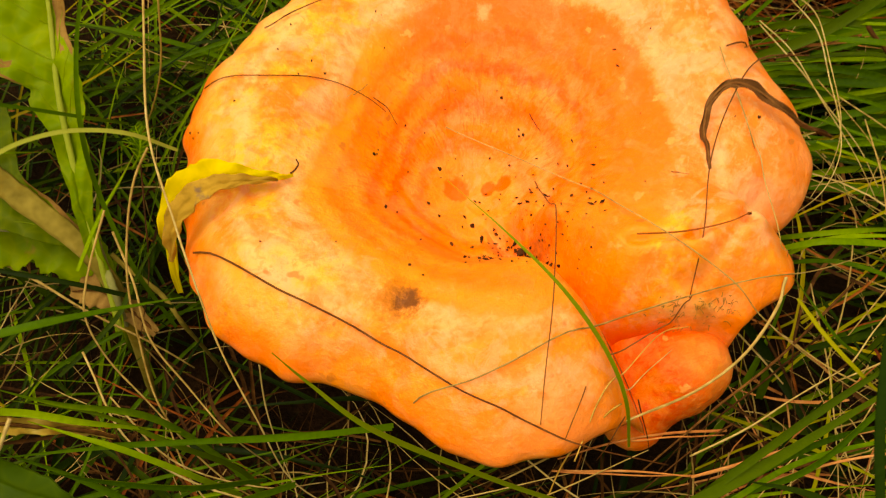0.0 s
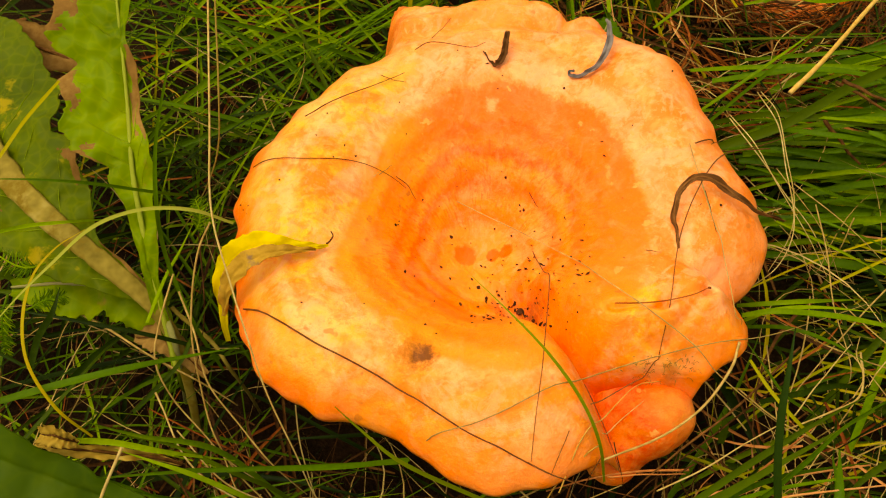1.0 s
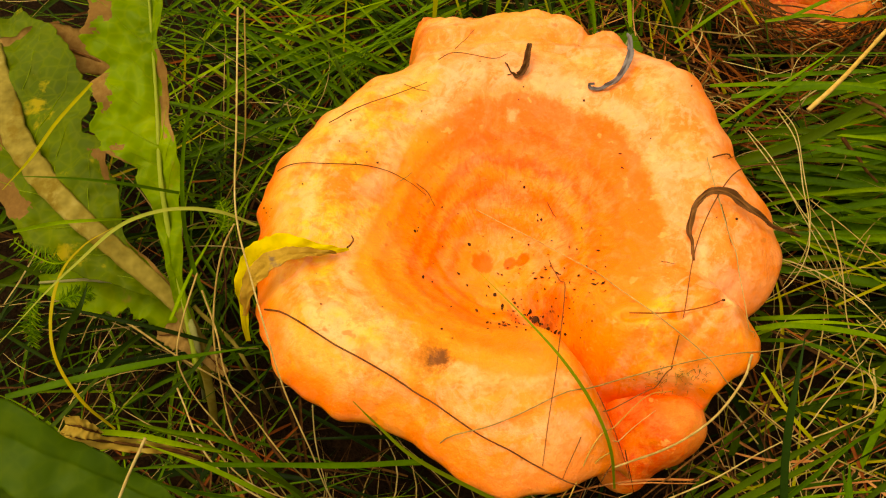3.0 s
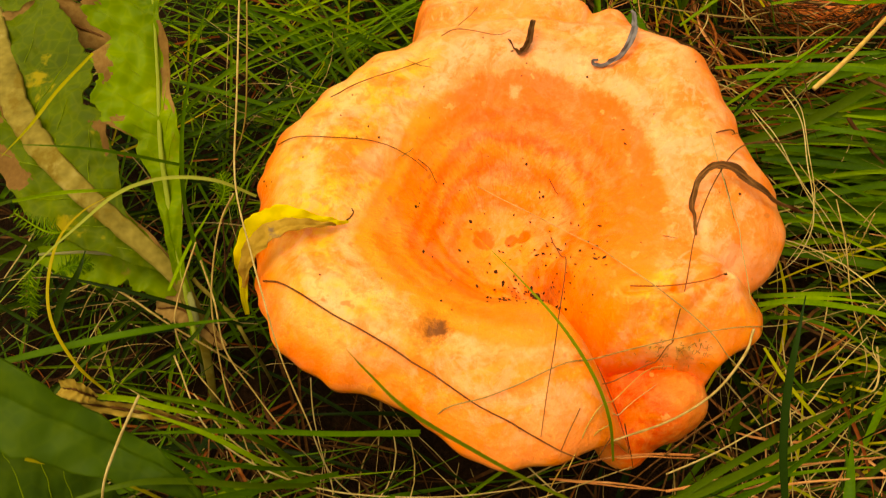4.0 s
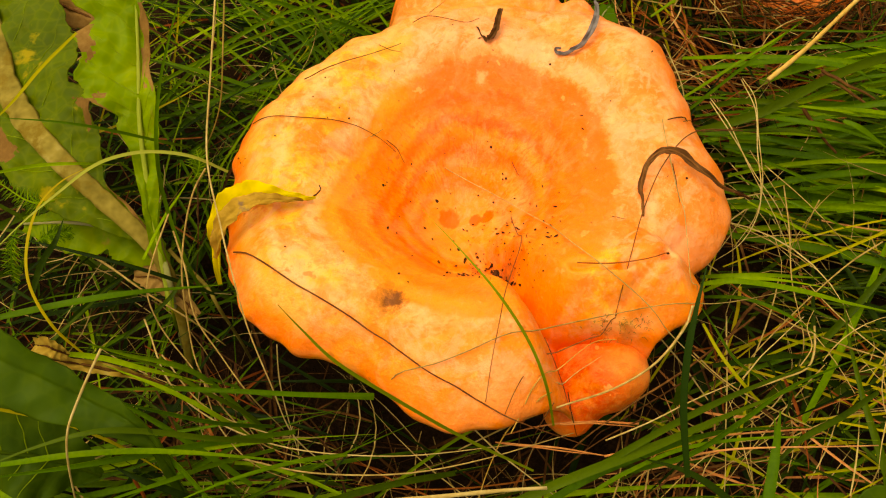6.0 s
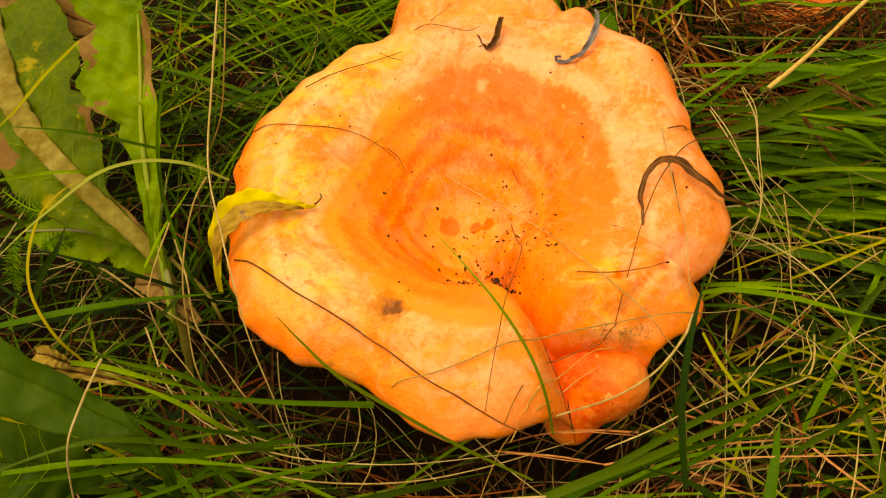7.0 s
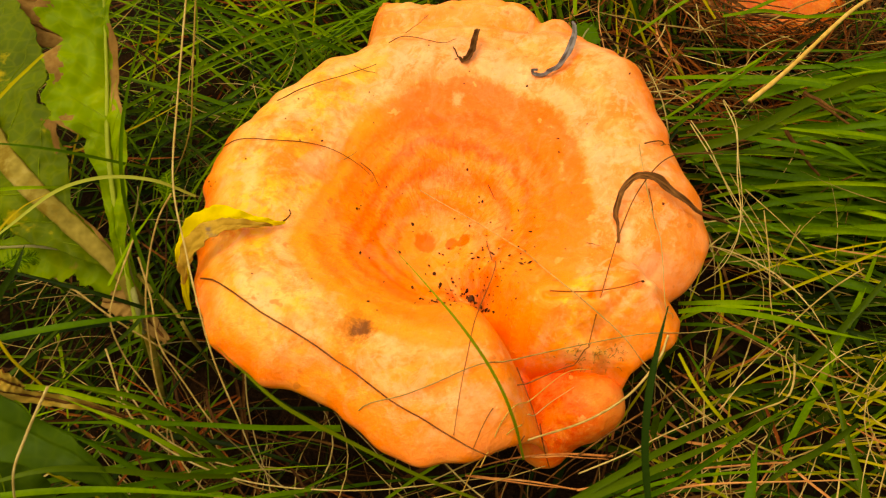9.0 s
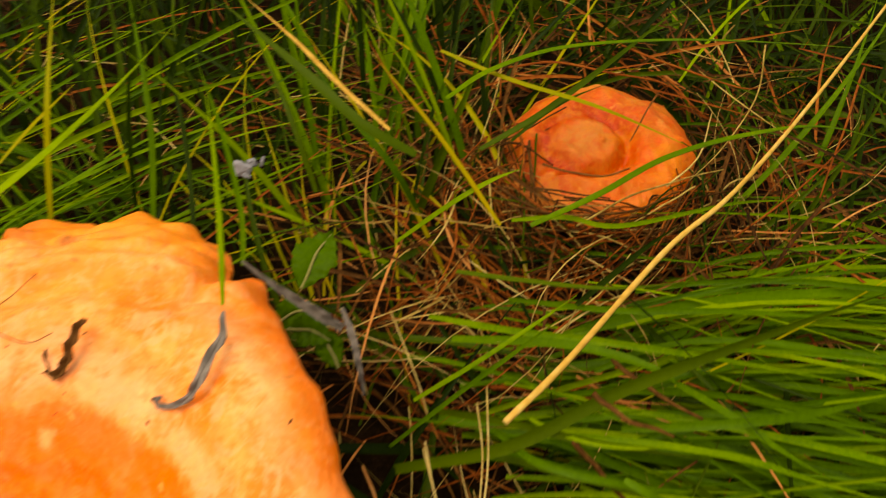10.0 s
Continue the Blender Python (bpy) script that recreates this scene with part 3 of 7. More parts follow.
def cap_height(a, r):
    """Height of the cap's top at the sheet angle a and the distance r from its middle."""
    a, r = np.asarray(a, float), np.asarray(r, float)
    rho = r / cap_radius(a)
    z = 0.0385 + 0.0335 * (1 - np.exp(-(r / 0.0265) ** 2)) + 0.03 * r * np.cos(np.radians(a - 20))
    z = z - 0.0105 * np.clip((rho - 0.74) / 0.26, 0, 1.1) ** 2.2
    # flared lip on the east, drooping lobe at the back
    z = z + (0.0165 * bump(a, 36, 22) + 0.004 * bump(a, 2, 16)) * step(0.030, 0.072, r)
    back = np.exp(-((((a - 84 + 180) % 360) - 180) / 25.0) ** 4)
    z = z + back * (0.003 * bump(r * 1000, 47, 11) - (0.006 + 0.0085 * step(70, 100, a % 360.0)) * step(0.058, 0.098, r))
    z = z - back * 0.0034 * bump(r * 1000 + 0.12 * (a % 360.0 - 84), 67, 3.6) + back * 0.0018 * bump(r * 1000, 78, 6) + 0.001 * bump(a, 86, 7) * step(0.07, 0.09, r) - 0.0012 * bump(a, 75, 4) * step(0.07, 0.09, r)
    # cleft where the back lobe leaves the rim
    z = z - 0.0052 * bump(a, 112.5, 4.0) * step(0.056, 0.073, r)
    # the hollow runs out towards the fold
    z = z - 0.008 * (1 - step(300, 316, a)) * bump(r * 1000, 22, 12) - 0.008 * step(590, 645, a) * bump(r * 1000, 22, 12)
    z = z - step(606, 640, a) * 0.003 * step(0.045, 0.07, r) + 0.0025 * bump(a, 640, 10) * step(0.03, 0.05, r)
    # pillows and dents
    z = z + 0.0022 * bump(a, 327, 8) * step(0.045, 0.06, r) - 0.0035 * bump(a, 339, 4.5) * step(0.6, 0.95, rho)
    z = z - 0.0015 * bump(a, 54, 4) * step(0.75, 1.0, rho)
    z = z - 0.0025 * bump(a, 204, 6) * step(0.4, 0.8, rho) - 0.0018 * bump(a, 253, 6) * step(0.7, 1.0, rho)
    z = z + 0.0007 * np.sin(np.radians(a * 5 + 20)) * step(0.4, 0.9, rho) + 0.0003 * np.sin(np.radians(a * 9)) * step(0.5, 1, rho)
    z = z - 0.0005 * bump(r * 1000, 20.5, 2.2) - 0.0005 * bump(r * 1000, 13.5, 1.6) - 0.0004 * bump(r * 1000, 29, 2.5)
    # puckers of the back lobe
    z = z + back * step(0.055, 0.075, r) * (0.0008 * np.sin(np.radians(a * 17 + 30)) * step(0.7, 1.0, rho) + 0.0007 * np.sin(r * 900 + np.radians(a * 3)))
    w = fold_weight(a, r)
    side = np.minimum(np.abs(a - SEAM), np.abs(a - SEAM - 360.0))
    low = np.interp(r, FOLD_R, FOLD_Z)
    z = z * (1 - w) + w * low
    # the pillow is rounded over its edge; past it the skin lies low, running under the tucked lobe
    d, x = pillow_depth(a, r)
    edge = np.maximum(low + 0.0030, np.interp(x, [0.034, 0.038, 0.042, 0.048], [0.0, 0.0575, 0.0602, 0.0618]))
    over = z - (z - edge) * (1 - np.clip(d / 0.0095, 0, 1)) ** 2.0
    floor = low - 0.0030 - 0.0025 * np.exp(-((x - 0.0455) / 0.0025) ** 2) - 0.6 * np.clip(x - 0.0475, 0, 1)
    out = edge - (edge - floor) * step(0.0004, -0.0022, d)
    pleat = np.where(a < 400, step(0.026, 0.036, r) * (1 - step(0.059, 0.067, x)), 0.0)
    z = z * (1 - pleat) + pleat * np.where(d > 0, over, out)
    return z - (0.0016 + 0.0020 * bump(r * 1000, 40, 12)) * np.exp(-(np.radians(side) * r / 0.0006) ** 2) * step(0.018, 0.028, r)


def zones_at(a, r):
    """Colour zones of the skin: 0 at the middle, 1 at the margin of the deep ring, 2 at the rim; and how deep the ring's colour is."""
    turn = np.asarray(a, float) % 360.0
    ring = np.interp(turn, [0, 10, 28, 46, 58, 85, 102, 127, 152, 167, 195, 211, 230, 251, 267, 281, 297, 304, 321, 338, 355, 360],
                     [0.042, 0.0416, 0.0414, 0.043, 0.0418, 0.0402, 0.0396, 0.036, 0.031, 0.030, 0.034, 0.039, 0.042, 0.044, 0.0485, 0.052, 0.050, 0.050, 0.048, 0.0446, 0.0428, 0.042])
    rim = cap_radius(a)
    z = np.where(r < ring, r / ring, 1 + (r - ring) / (rim - ring))
    return z, np.clip(step(142, 88, turn) + step(318, 338, turn), 0, 1)


def inside_cap(x, y, grow):
    a = np.degrees(np.arctan2(y - CY, x - CX)) % 360.0
    r = np.hypot(x - CX, y - CY)
    return (r < cap_radius(np.where(a < SEAM, a + 360, a)) * grow) | (np.hypot(x - 0.052, y - 0.084) < 0.016 * grow)


def cap_top(x, y):
    """Height of the cap under a point, for things that lie on it."""
    a = math.degrees(math.atan2(y - CY, x - CX)) % 360.0
    r = math.hypot(x - CX, y - CY)
    z = float(cap_height(a + 360 if a < SEAM else a, r))
    return z if r <= float(cap_radius(a + 360 if a < SEAM else a)) * 1.02 else 0.047


def make_cap(parent, material, lobe_skin):
    na, nr = 680, 100
    u = np.arange(na) / na
    ang = SEAM + 360.0 * (u - 0.09 * np.sin(2 * math.pi * u) / 1.0)
    rim = cap_radius(ang)
    rho = np.r_[0.02, np.linspace(0.05, 0.93, nr - 12), np.linspace(0.94, 1.0, 11)]
    verts, zone, deep, fold = [], [], [], []
    A, Q = np.meshgrid(ang, rho, indexing="ij")
    rr = Q * rim[:, None]
    Z = cap_height(A, rr)
    X, Y = CX + rr * np.cos(np.radians(A)), CY + rr * np.sin(np.radians(A))
    for px, py, pr, pd in ((0.0078, 0.1384, 0.0032, 0.0007), (0.0157, 0.138, 0.0018, 0.0007), (0.0192, 0.1378, 0.0019, 0.0007), (-0.003, 0.0895, 0.0045, 0.0012), (0.0340, 0.1347, 0.0013, 0.0010), (0.0332, 0.1311, 0.0013, 0.0010), (0.0319, 0.1278, 0.0013, 0.0010), (0.0299, 0.1250, 0.0013, 0.0010), (0.0276, 0.1228, 0.0013, 0.0010), (0.0261, 0.1227, 0.0013, 0.0010)):
        Z = Z - pd * np.exp(-((X - px) ** 2 + (Y - py) ** 2) / (pr * pr))
    # shallow creases of the pillow
    for ax, ay, bx, by, wd, dp in ((0.0415, 0.1016, 0.0525, 0.1012, 0.0011, 0.0013), (0.0525, 0.1012, 0.0638, 0.1056, 0.0011, 0.0012), (0.0638, 0.1056, 0.0540, 0.0945, 0.0010, 0.0009), (0.0638, 0.1056, 0.0690, 0.1150, 0.0016, 0.0008), (0.0540, 0.0945, 0.0500, 0.0945, 0.0012, 0.0010)):
        t = np.clip(((X - ax) * (bx - ax) + (Y - ay) * (by - ay)) / ((bx - ax) ** 2 + (by - ay) ** 2), 0, 1)
        e = np.hypot(X - ax - t * (bx - ax), Y - ay - t * (by - ay))
        Z = Z - dp * np.exp(-(e / wd) ** 2) + 0.35 * dp * np.exp(-((e - 2.4 * wd) / (1.6 * wd)) ** 2)
    ZN, DP = zones_at(A, rr)
    PD, PX = pillow_depth(A, rr)
    # mask of the deep orange shading painted into the fold
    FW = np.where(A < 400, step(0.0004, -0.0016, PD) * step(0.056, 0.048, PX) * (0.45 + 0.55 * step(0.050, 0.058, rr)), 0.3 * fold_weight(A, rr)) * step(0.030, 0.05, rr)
    lobed = back_lobe(ang)
    for i in range(na):
        ca, sa = math.cos(radians(ang[i])), math.sin(radians(ang[i]))
        for j in range(len(rho)):
            # uneven skin
            x, y, r = X[i, j], Y[i, j], rr[i, j]
            e = 0.00075 * noise.noise(Vector((x, y, 0)) * 85) + 0.0004 * noise.noise(Vector((x, y, 3)) * 230)
            if lobed[i] > 0 and r > 0.055:
                e += 0.0023 * float(step(0.055, 0.075, r)) * lobed[i] * noise.noise(Vector((x * 1.0, y * 2.2, 1)) * 120)
            verts.append((x, y, Z[i, j] + e * min(1, rho[j] * 6)))
        zone += ZN[i].tolist()
        deep += DP[i].tolist()
        fold += FW[i].tolist()
        # rolled edge, then a short way back under it
        r0, z0 = rim[i], Z[i, -1]
        for f, dz in ((1.012, -0.0014), (1.010, -0.0030), (0.99, -0.0044), (0.95, -0.0052), (0.88, -0.0056)):
            verts.append((CX + r0 * f * ca, CY + r0 * f * sa, z0 + dz))
        zone += [2.0] * 5
        deep += [DP[i, -1]] * 5
        fold += [FW[i, -1]] * 5
    m = len(rho) + 5
    faces = [(i * m + j, i * m + j + 1, (i + 1) % na * m + j + 1, (i + 1) % na * m + j) for i in range(na) for j in range(m - 1)]
    c = len(verts)
    verts.append((CX, CY, float(cap_height(480.0, 0.0))))
    zone.append(0.0)
    deep.append(0.5)
    fold.append(0.0)
    faces += [(c, i * m, (i + 1) % na * m) for i in range(na)]
    # the folded lobe in the pleat: a tongue with a round end, tucked under the pillow
    top_part, verts, faces = (verts, faces), [], []
    o, nt, nq = 0, 56, 72
    mid = Vector((0.0505, 0.0865, 0.0440))
    knob = Vector((0.0541, 0.0861, 0.0475))
    tri = (knob, Vector((0.0464, 0.0932, 0.0460)), Vector((0.0438, 0.0790, 0.0390)))

    def lobe(p):
        a, b = (p - closest_point_on_tri(p, *tri)).length - 0.0068, (p - knob).length - 0.0086
        h = max(0.0, 0.004 - abs(a - b))
        return min(a, b) - h * h / 0.016

    for i in range(nt):
        p = math.pi * i / (nt - 1)
        for j in range(nq):
            a = 2 * math.pi * j / nq
            v = Vector((math.sin(p) * math.cos(a), math.sin(p) * math.sin(a), math.cos(p)))
            lo, hi = 0.0, 0.05
            for _ in range(22):
                r = 0.5 * (lo + hi)
                if lobe(mid + v * r) < 0:
                    lo = r
                else:
                    hi = r
            q = mid + v * (r + 0.0006 * noise.noise((mid + v * r) * 160) + 0.00025 * noise.noise((mid + v * r) * 480))
            verts.append(tuple(q))
    faces += [(o + i * nq + j, o + (i + 1) * nq + j, o + (i + 1) * nq + (j + 1) % nq, o + i * nq + (j + 1) % nq) for i in range(nt - 1) for j in range(nq)]
    ob = mesh_object("cap", *top_part, material, parent, "zoned orange funnel-shaped cap with a wavy folded rim")
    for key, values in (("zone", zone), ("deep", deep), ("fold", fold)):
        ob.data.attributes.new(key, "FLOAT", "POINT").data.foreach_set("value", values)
    mesh_object("folded_lobe", verts, faces, lobe_skin, ob, "deep orange lobe folded under the rim")
    return ob


def make_gills(parent, material, rim, cx, cy, top, inner, low, count):
    """Radial ridges under the cap that run down on to the stem."""
    verts, faces = [], []
    n = count * 2
    for i in range(n):
        a = 2 * math.pi * i / n
        ridge = 0.0012 if i % 2 else 0.0
        big = rim(math.degrees(a)) * 0.95
        for k in range(7):
            f = k / 6
            r = big + (inner - big) * f
            edge = top(math.degrees(a), big) - 0.006
            z = edge + (low - edge) * f ** 0.8 - ridge
            verts.append((cx + r * math.cos(a), cy + r * math.sin(a), z))
    for i in range(n):
        for k in range(6):
            a, b = i * 7 + k, ((i + 1) % n) * 7 + k
            faces.append((a, b, b + 1, a + 1))
    return mesh_object("underside", verts, faces, material, parent, "crowded orange gills", smooth=False)


def lathe(profile, cx, cy, sides=40, wob=0.03):
    verts, faces = [], []
    for k, (r, z) in enumerate(profile):
        for j in range(sides):
            a = 2 * math.pi * j / sides
            q = r * (1 + wob * math.sin(3 * a + k * 0.4) + wob * 0.6 * math.sin(5 * a + k))
            verts.append((cx + q * math.cos(a), cy + q * math.sin(a), z))
    for k in range(len(profile) - 1):
        for j in range(sides):
            a, b = k * sides + j, k * sides + (j + 1) % sides
            faces.append((a, b, b + sides, a + sides))
    return verts, faces


skin = flesh("milk_cap_skin", CX, CY, 0.075, stained_shaded=True)
gill_skin = plant("milk_cap_gills", [(0.55, 0.07, 0.002), (0.72, 0.12, 0.004), (0.80, 0.20, 0.015)], 0.6, 0.0, 400.0, 0.5, spread=0.3)
mushroom = tagged(new("mushroom"), "large orange milk cap with a folded wavy rim in the grass", "mushroom")
# lobe skin is darkest on its valley side: the pillow's shade painted in
make_cap(mushroom, skin, flesh("folded_lobe_skin", 0.0605, 0.0860, 0.022, mottle=0.55,
         zones=[(0.0, (0.92, 0.28, 0.04)), (0.28, (0.90, 0.21, 0.018)), (0.45, (0.84, 0.13, 0.006)), (0.62, (0.74, 0.062, 0.001)), (0.80, (0.76, 0.075, 0.001)), (1.0, (0.86, 0.14, 0.004))]))
make_gills(mushroom, gill_skin, lambda a: float(cap_radius(a + 360 if a < SEAM else a)), CX, CY, lambda a, r: float(cap_height(a + 360 if a < SEAM else a, r)) - 0.004, 0.013, 0.026, 150)
stem = mesh_object("stem", *lathe([(0.012, -0.03), (0.013, -0.002), (0.0125, 0.012), (0.0128, 0.022), (0.0145, 0.03), (0.018, 0.036)], CX + 0.004, CY - 0.004), gill_skin, mushroom, "stout pale orange stem")

# ---- the small milk cap
M2X, M2Y = 0.130, 0.278


def small_cap(parent, material):
    na, nr = 180, 40
    verts = []
    for i in range(na):
        a = 2 * math.pi * i / na
        big = 0.0270 + 0.0008 * math.sin(2 * a + 0.6) + 0.0003 * math.sin(5 * a) + 0.0004 * math.sin(9 * a + 1) + 0.0003 * math.sin(17 * a)
        for j in range(nr):
            q = (j + 1) / nr
            r = big * q
            x, y = M2X + r * math.cos(a), M2Y + r * math.sin(a)
            boss = math.hypot((x - M2X + 0.0045) / 1.1, y - M2Y - 0.001)
            z = 0.0400 + 0.0006 * math.exp(-(boss / 0.0085) ** 4) - (0.0038 + 0.0016 * math.cos(a + 0.6)) * math.exp(-((boss - 0.0112) / 0.0024) ** 2) - 0.0050 * max(0, (q - 0.62) / 0.38) ** 2
            # cracked fold across the near side
            z -= 0.0028 * math.exp(-((y - M2Y + 0.0098 + 14 * (x - M2X) ** 2) / 0.0007) ** 2) * math.exp(-((x - M2X + 0.004) / 0.011) ** 4)
            z += 0.0012 * math.exp(-((y - M2Y + 0.0135) / 0.003) ** 2 - ((x - M2X) / 0.018) ** 2) + 0.0016 * (y - M2Y) / 0.03
            z += 0.0013 * noise.noise(Vector((x, y, 0)) * 110) + 0.0008 * noise.noise(Vector((x, y, 0)) * 300)
            verts.append((x, y, z))
        for f, dz in ((1.015, -0.0012), (1.0, -0.0028), (0.94, -0.004), (0.86, -0.0044)):
            verts.append((M2X + big * f * math.cos(a), M2Y + big * f * math.sin(a), verts[i * (nr + 4) + nr - 1][2] + dz))
    m = nr + 4
    faces = [(i * m + j, ((i + 1) % na) * m + j, ((i + 1) % na) * m + j + 1, i * m + j + 1) for i in range(na) for j in range(m - 1)]
    c = len(verts)
    verts.append((M2X, M2Y, 0.0430))
    faces += [(c, ((i + 1) % na) * m, i * m) for i in range(na)]
    return mesh_object("cap", verts, [f[::-1] for f in faces], material, parent, "dull orange cap with a hollow middle")


small_skin = flesh("small_cap_skin", M2X - 0.0045, M2Y + 0.001, 0.032, hue=0.65, mottle=0.75,
                   zones=[(0.0, (0.76, 0.27, 0.07)), (0.20, (0.74, 0.25, 0.055)), (0.26, (0.66, 0.12, 0.008)), (0.35, (0.50, 0.035, 0.001)), (0.43, (0.66, 0.075, 0.002)), (0.56, (0.76, 0.14, 0.006)), (0.65, (0.62, 0.07, 0.002)), (0.74, (0.84, 0.36, 0.11)), (0.83, (0.78, 0.20, 0.015)), (0.93, (0.52, 0.06, 0.003)), (1.02, (0.36, 0.04, 0.003))])
small = tagged(new("mushroom"), "small dull orange milk cap half hidden in grass and litter", "mushroom")
small_cap(small, small_skin)
make_gills(small, gill_skin, lambda a: 0.027, M2X, M2Y, lambda a, r: 0.035, 0.008, 0.020, 70)
mesh_object("stem", *lathe([(0.0075, -0.025), (0.008, 0.0), (0.0078, 0.01), (0.0085, 0.018), (0.0105, 0.024)], M2X, M2Y), gill_skin, small, "short pale orange stem")


# ---- broad leaves
def leaf(name, axis, left, right, material, rib_material, label, lobes=(), fold=0.25, rib=0.0012, seed=0, hint=(0.0, -0.45, 0.9), ripple=0.0012, veins=7, n=64, m=15, category="leaf", flat=0.8, scorch=(), side_veins=0):
    """A leaf along axis (base to tip); left and right: half widths from base to tip; lobes: (place, depth, width) notches of the margins, left minus."""
    rng = np.random.default_rng(seed)
    path = spline(axis, n)
    t = along(path)
    side = np.cross(t, hint)
    side /= np.linalg.norm(side, axis=1, keepdims=True)
    up = np.cross(side, t)
    u = np.linspace(0, 1, n)
    lw = np.interp(u, np.linspace(0, 1, len(left)), left)
    rw = np.interp(u, np.linspace(0, 1, len(right)), right)
    for at, depth, wd in lobes:
        f = np.exp(-((u - abs(at)) / wd) ** 2)
        if at < 0:
            lw = lw * (1 - depth * f)
        else:
            rw = rw * (1 - depth * f)
    rough = 0.04 * (64.0 / max(n, 64)) ** 1.2
    lw = lw * (1 + 0.04 * np.sin(u * 47 + seed) + 0.03 * np.sin(u * 83 + 2 * seed) + rough * rng.normal(size=n)) + 1e-5
    rw = rw * (1 + 0.04 * np.sin(u * 43 + 1 + seed) + 0.03 * np.sin(u * 91 + seed) + rough * rng.normal(size=n)) + 1e-5
    root = tagged(new(name), label, category)
    top, bottom = [], []
    k = 2 * m + 1
    for i in range(n):
        for j in range(k):
            s = (j - m) / m
            w = rw[i] if s > 0 else lw[i]
            q = path[i] + side[i] * s * w + up[i] * abs(s) * w * fold
            vein = math.sin((u[i] * veins * 2 - abs(s) * 0.9) * math.pi)
            z = ripple * (0.6 * noise.noise(Vector(q) * 95) + 0.35 * noise.noise(Vector(q) * 260)) + 0.00038 * vein ** 3 * (1 - 0.6 * abs(s)) - 0.0003 * math.exp(-(abs(s) * 9) ** 2)
            q = q + up[i] * z + up[i] * 0.0007 * abs(s) ** 3 * math.sin(u[i] * 38 + seed)
            top.append(q)
            bottom.append(q - up[i] * 0.00028)
    faces = []
    o = len(top)
    for i in range(n - 1):
        for j in range(k - 1):
            a, b = i * k + j, (i + 1) * k + j
            faces += [(a, a + 1, b + 1, b), (o + a, o + b, o + b + 1, o + a + 1)]
        for j in (0, k - 1):
            a, b = i * k + j, (i + 1) * k + j
            faces.append((a, b, o + b, o + a))
    ob = mesh_object("blade", top + bottom, faces, material, root)
    if scorch:
        ob.data.materials.append(MAT["litter"])
        for face in ob.data.polygons:
            i, j = face.vertices[0] % o // k, face.vertices[0] % k
            for u0, u1, s0, s1 in scorch:
                jit = noise.noise(Vector((i / n * 26, j / m * 4, seed)))
                if u0 < u[i] + 0.05 * jit < u1 and s0 < (j - m) / m + 0.35 * jit < s1:
                    face.material_index = 1
    if rib:
        v, f = tube([tuple(path[i] + up[i] * rib * 0.3) for i in range(0, n, max(1, n // 9))], rib, 11, 0.6, 0.06, seed, 60, flat)
        spine = mesh_object("midrib", v, f, rib_material, root, "paler ribbed midrib")
    for w in range(side_veins):
        i0 = int(n * (0.30 + 0.62 * w / side_veins))
        for sign in (-1, 1):
            reach = (rw if sign > 0 else lw)[min(i0 + 5, n - 1)]
            if reach < 0.004:
                continue
            q = []
            for h in range(7):
                i, j = min(i0 + int(h * n / 64 * 1.25), n - 1), m + sign * int(round(h / 6 * 0.86 * m))
                q.append(tuple(top[i * k + j] + up[i] * 0.00003))
            v, f = tube(q, 0.00016, 5, 0.7, 0.05, seed + w, 18)
            mesh_object("side_vein", v, f, MAT["vein"], spine)
    return root


leaf("leaf", [(-0.066, 0.099, 0.040), (-0.0722, 0.118, 0.058), (-0.0765, 0.135, 0.071), (-0.0785, 0.146, 0.078), (-0.081, 0.160, 0.087), (-0.0835, 0.176, 0.097), (-0.088, 0.198, 0.108)],
     [0.001, 0.0015, 0.002, 0.0035, 0.009, 0.0165, 0.0175, 0.018, 0.017, 0.015, 0.011], [0.001, 0.0015, 0.003, 0.0045, 0.005, 0.0055, 0.004, 0.003, 0.003, 0.004, 0.004], MAT["leaf"], MAT["pale_green"],
     "upright toothed green leaf with brown scorched edges", ((-0.40, 0.35, 0.025), (-0.50, 0.15, 0.02), (-0.62, 0.18, 0.03), (-0.7, 0.35, 0.025), (0.55, 0.4, 0.05), (0.75, 0.5, 0.03)), 0.12, 0.0007, 3, ripple=0.0030, side_veins=7, n=150, m=34, scorch=((0.50, 0.72, 0.35, 1.2), (0.60, 0.66, -1.2, -0.75), (0.78, 0.86, -1.2, -0.7), (0.42, 0.47, -1.2, -0.8)))
leaf("leaf", [(-0.0690, 0.1000, 0.004), (-0.0685, 0.1050, 0.036), (-0.0715, 0.1120, 0.0515), (-0.0872, 0.1233, 0.0605), (-0.1039, 0.1329, 0.0645), (-0.1205, 0.1474, 0.0665), (-0.1335, 0.1713, 0.0685), (-0.15, 0.20, 0.07)],
     [0.001, 0.001, 0.002, 0.006, 0.012, 0.014, 0.012, 0.012, 0.010, 0.006], [0.001, 0.001, 0.0012, 0.0016, 0.004, 0.017, 0.022, 0.025, 0.022, 0.012], MAT["leaf_dull"], MAT["rib_dead"],
     "sprawling dull green leaf with a thick withered tan midrib", ((0.42, 0.4, 0.04), (-0.30, 0.4, 0.05), (0.66, 0.2, 0.03)), 0.05, 0.0046, 5, ripple=0.0034, veins=5, flat=0.22, side_veins=6, n=150, m=34, scorch=((0.30, 0.40, 0.6, 1.2), (0.55, 0.62, 0.75, 1.2), (0.62, 0.80, -1.2, -0.5)))
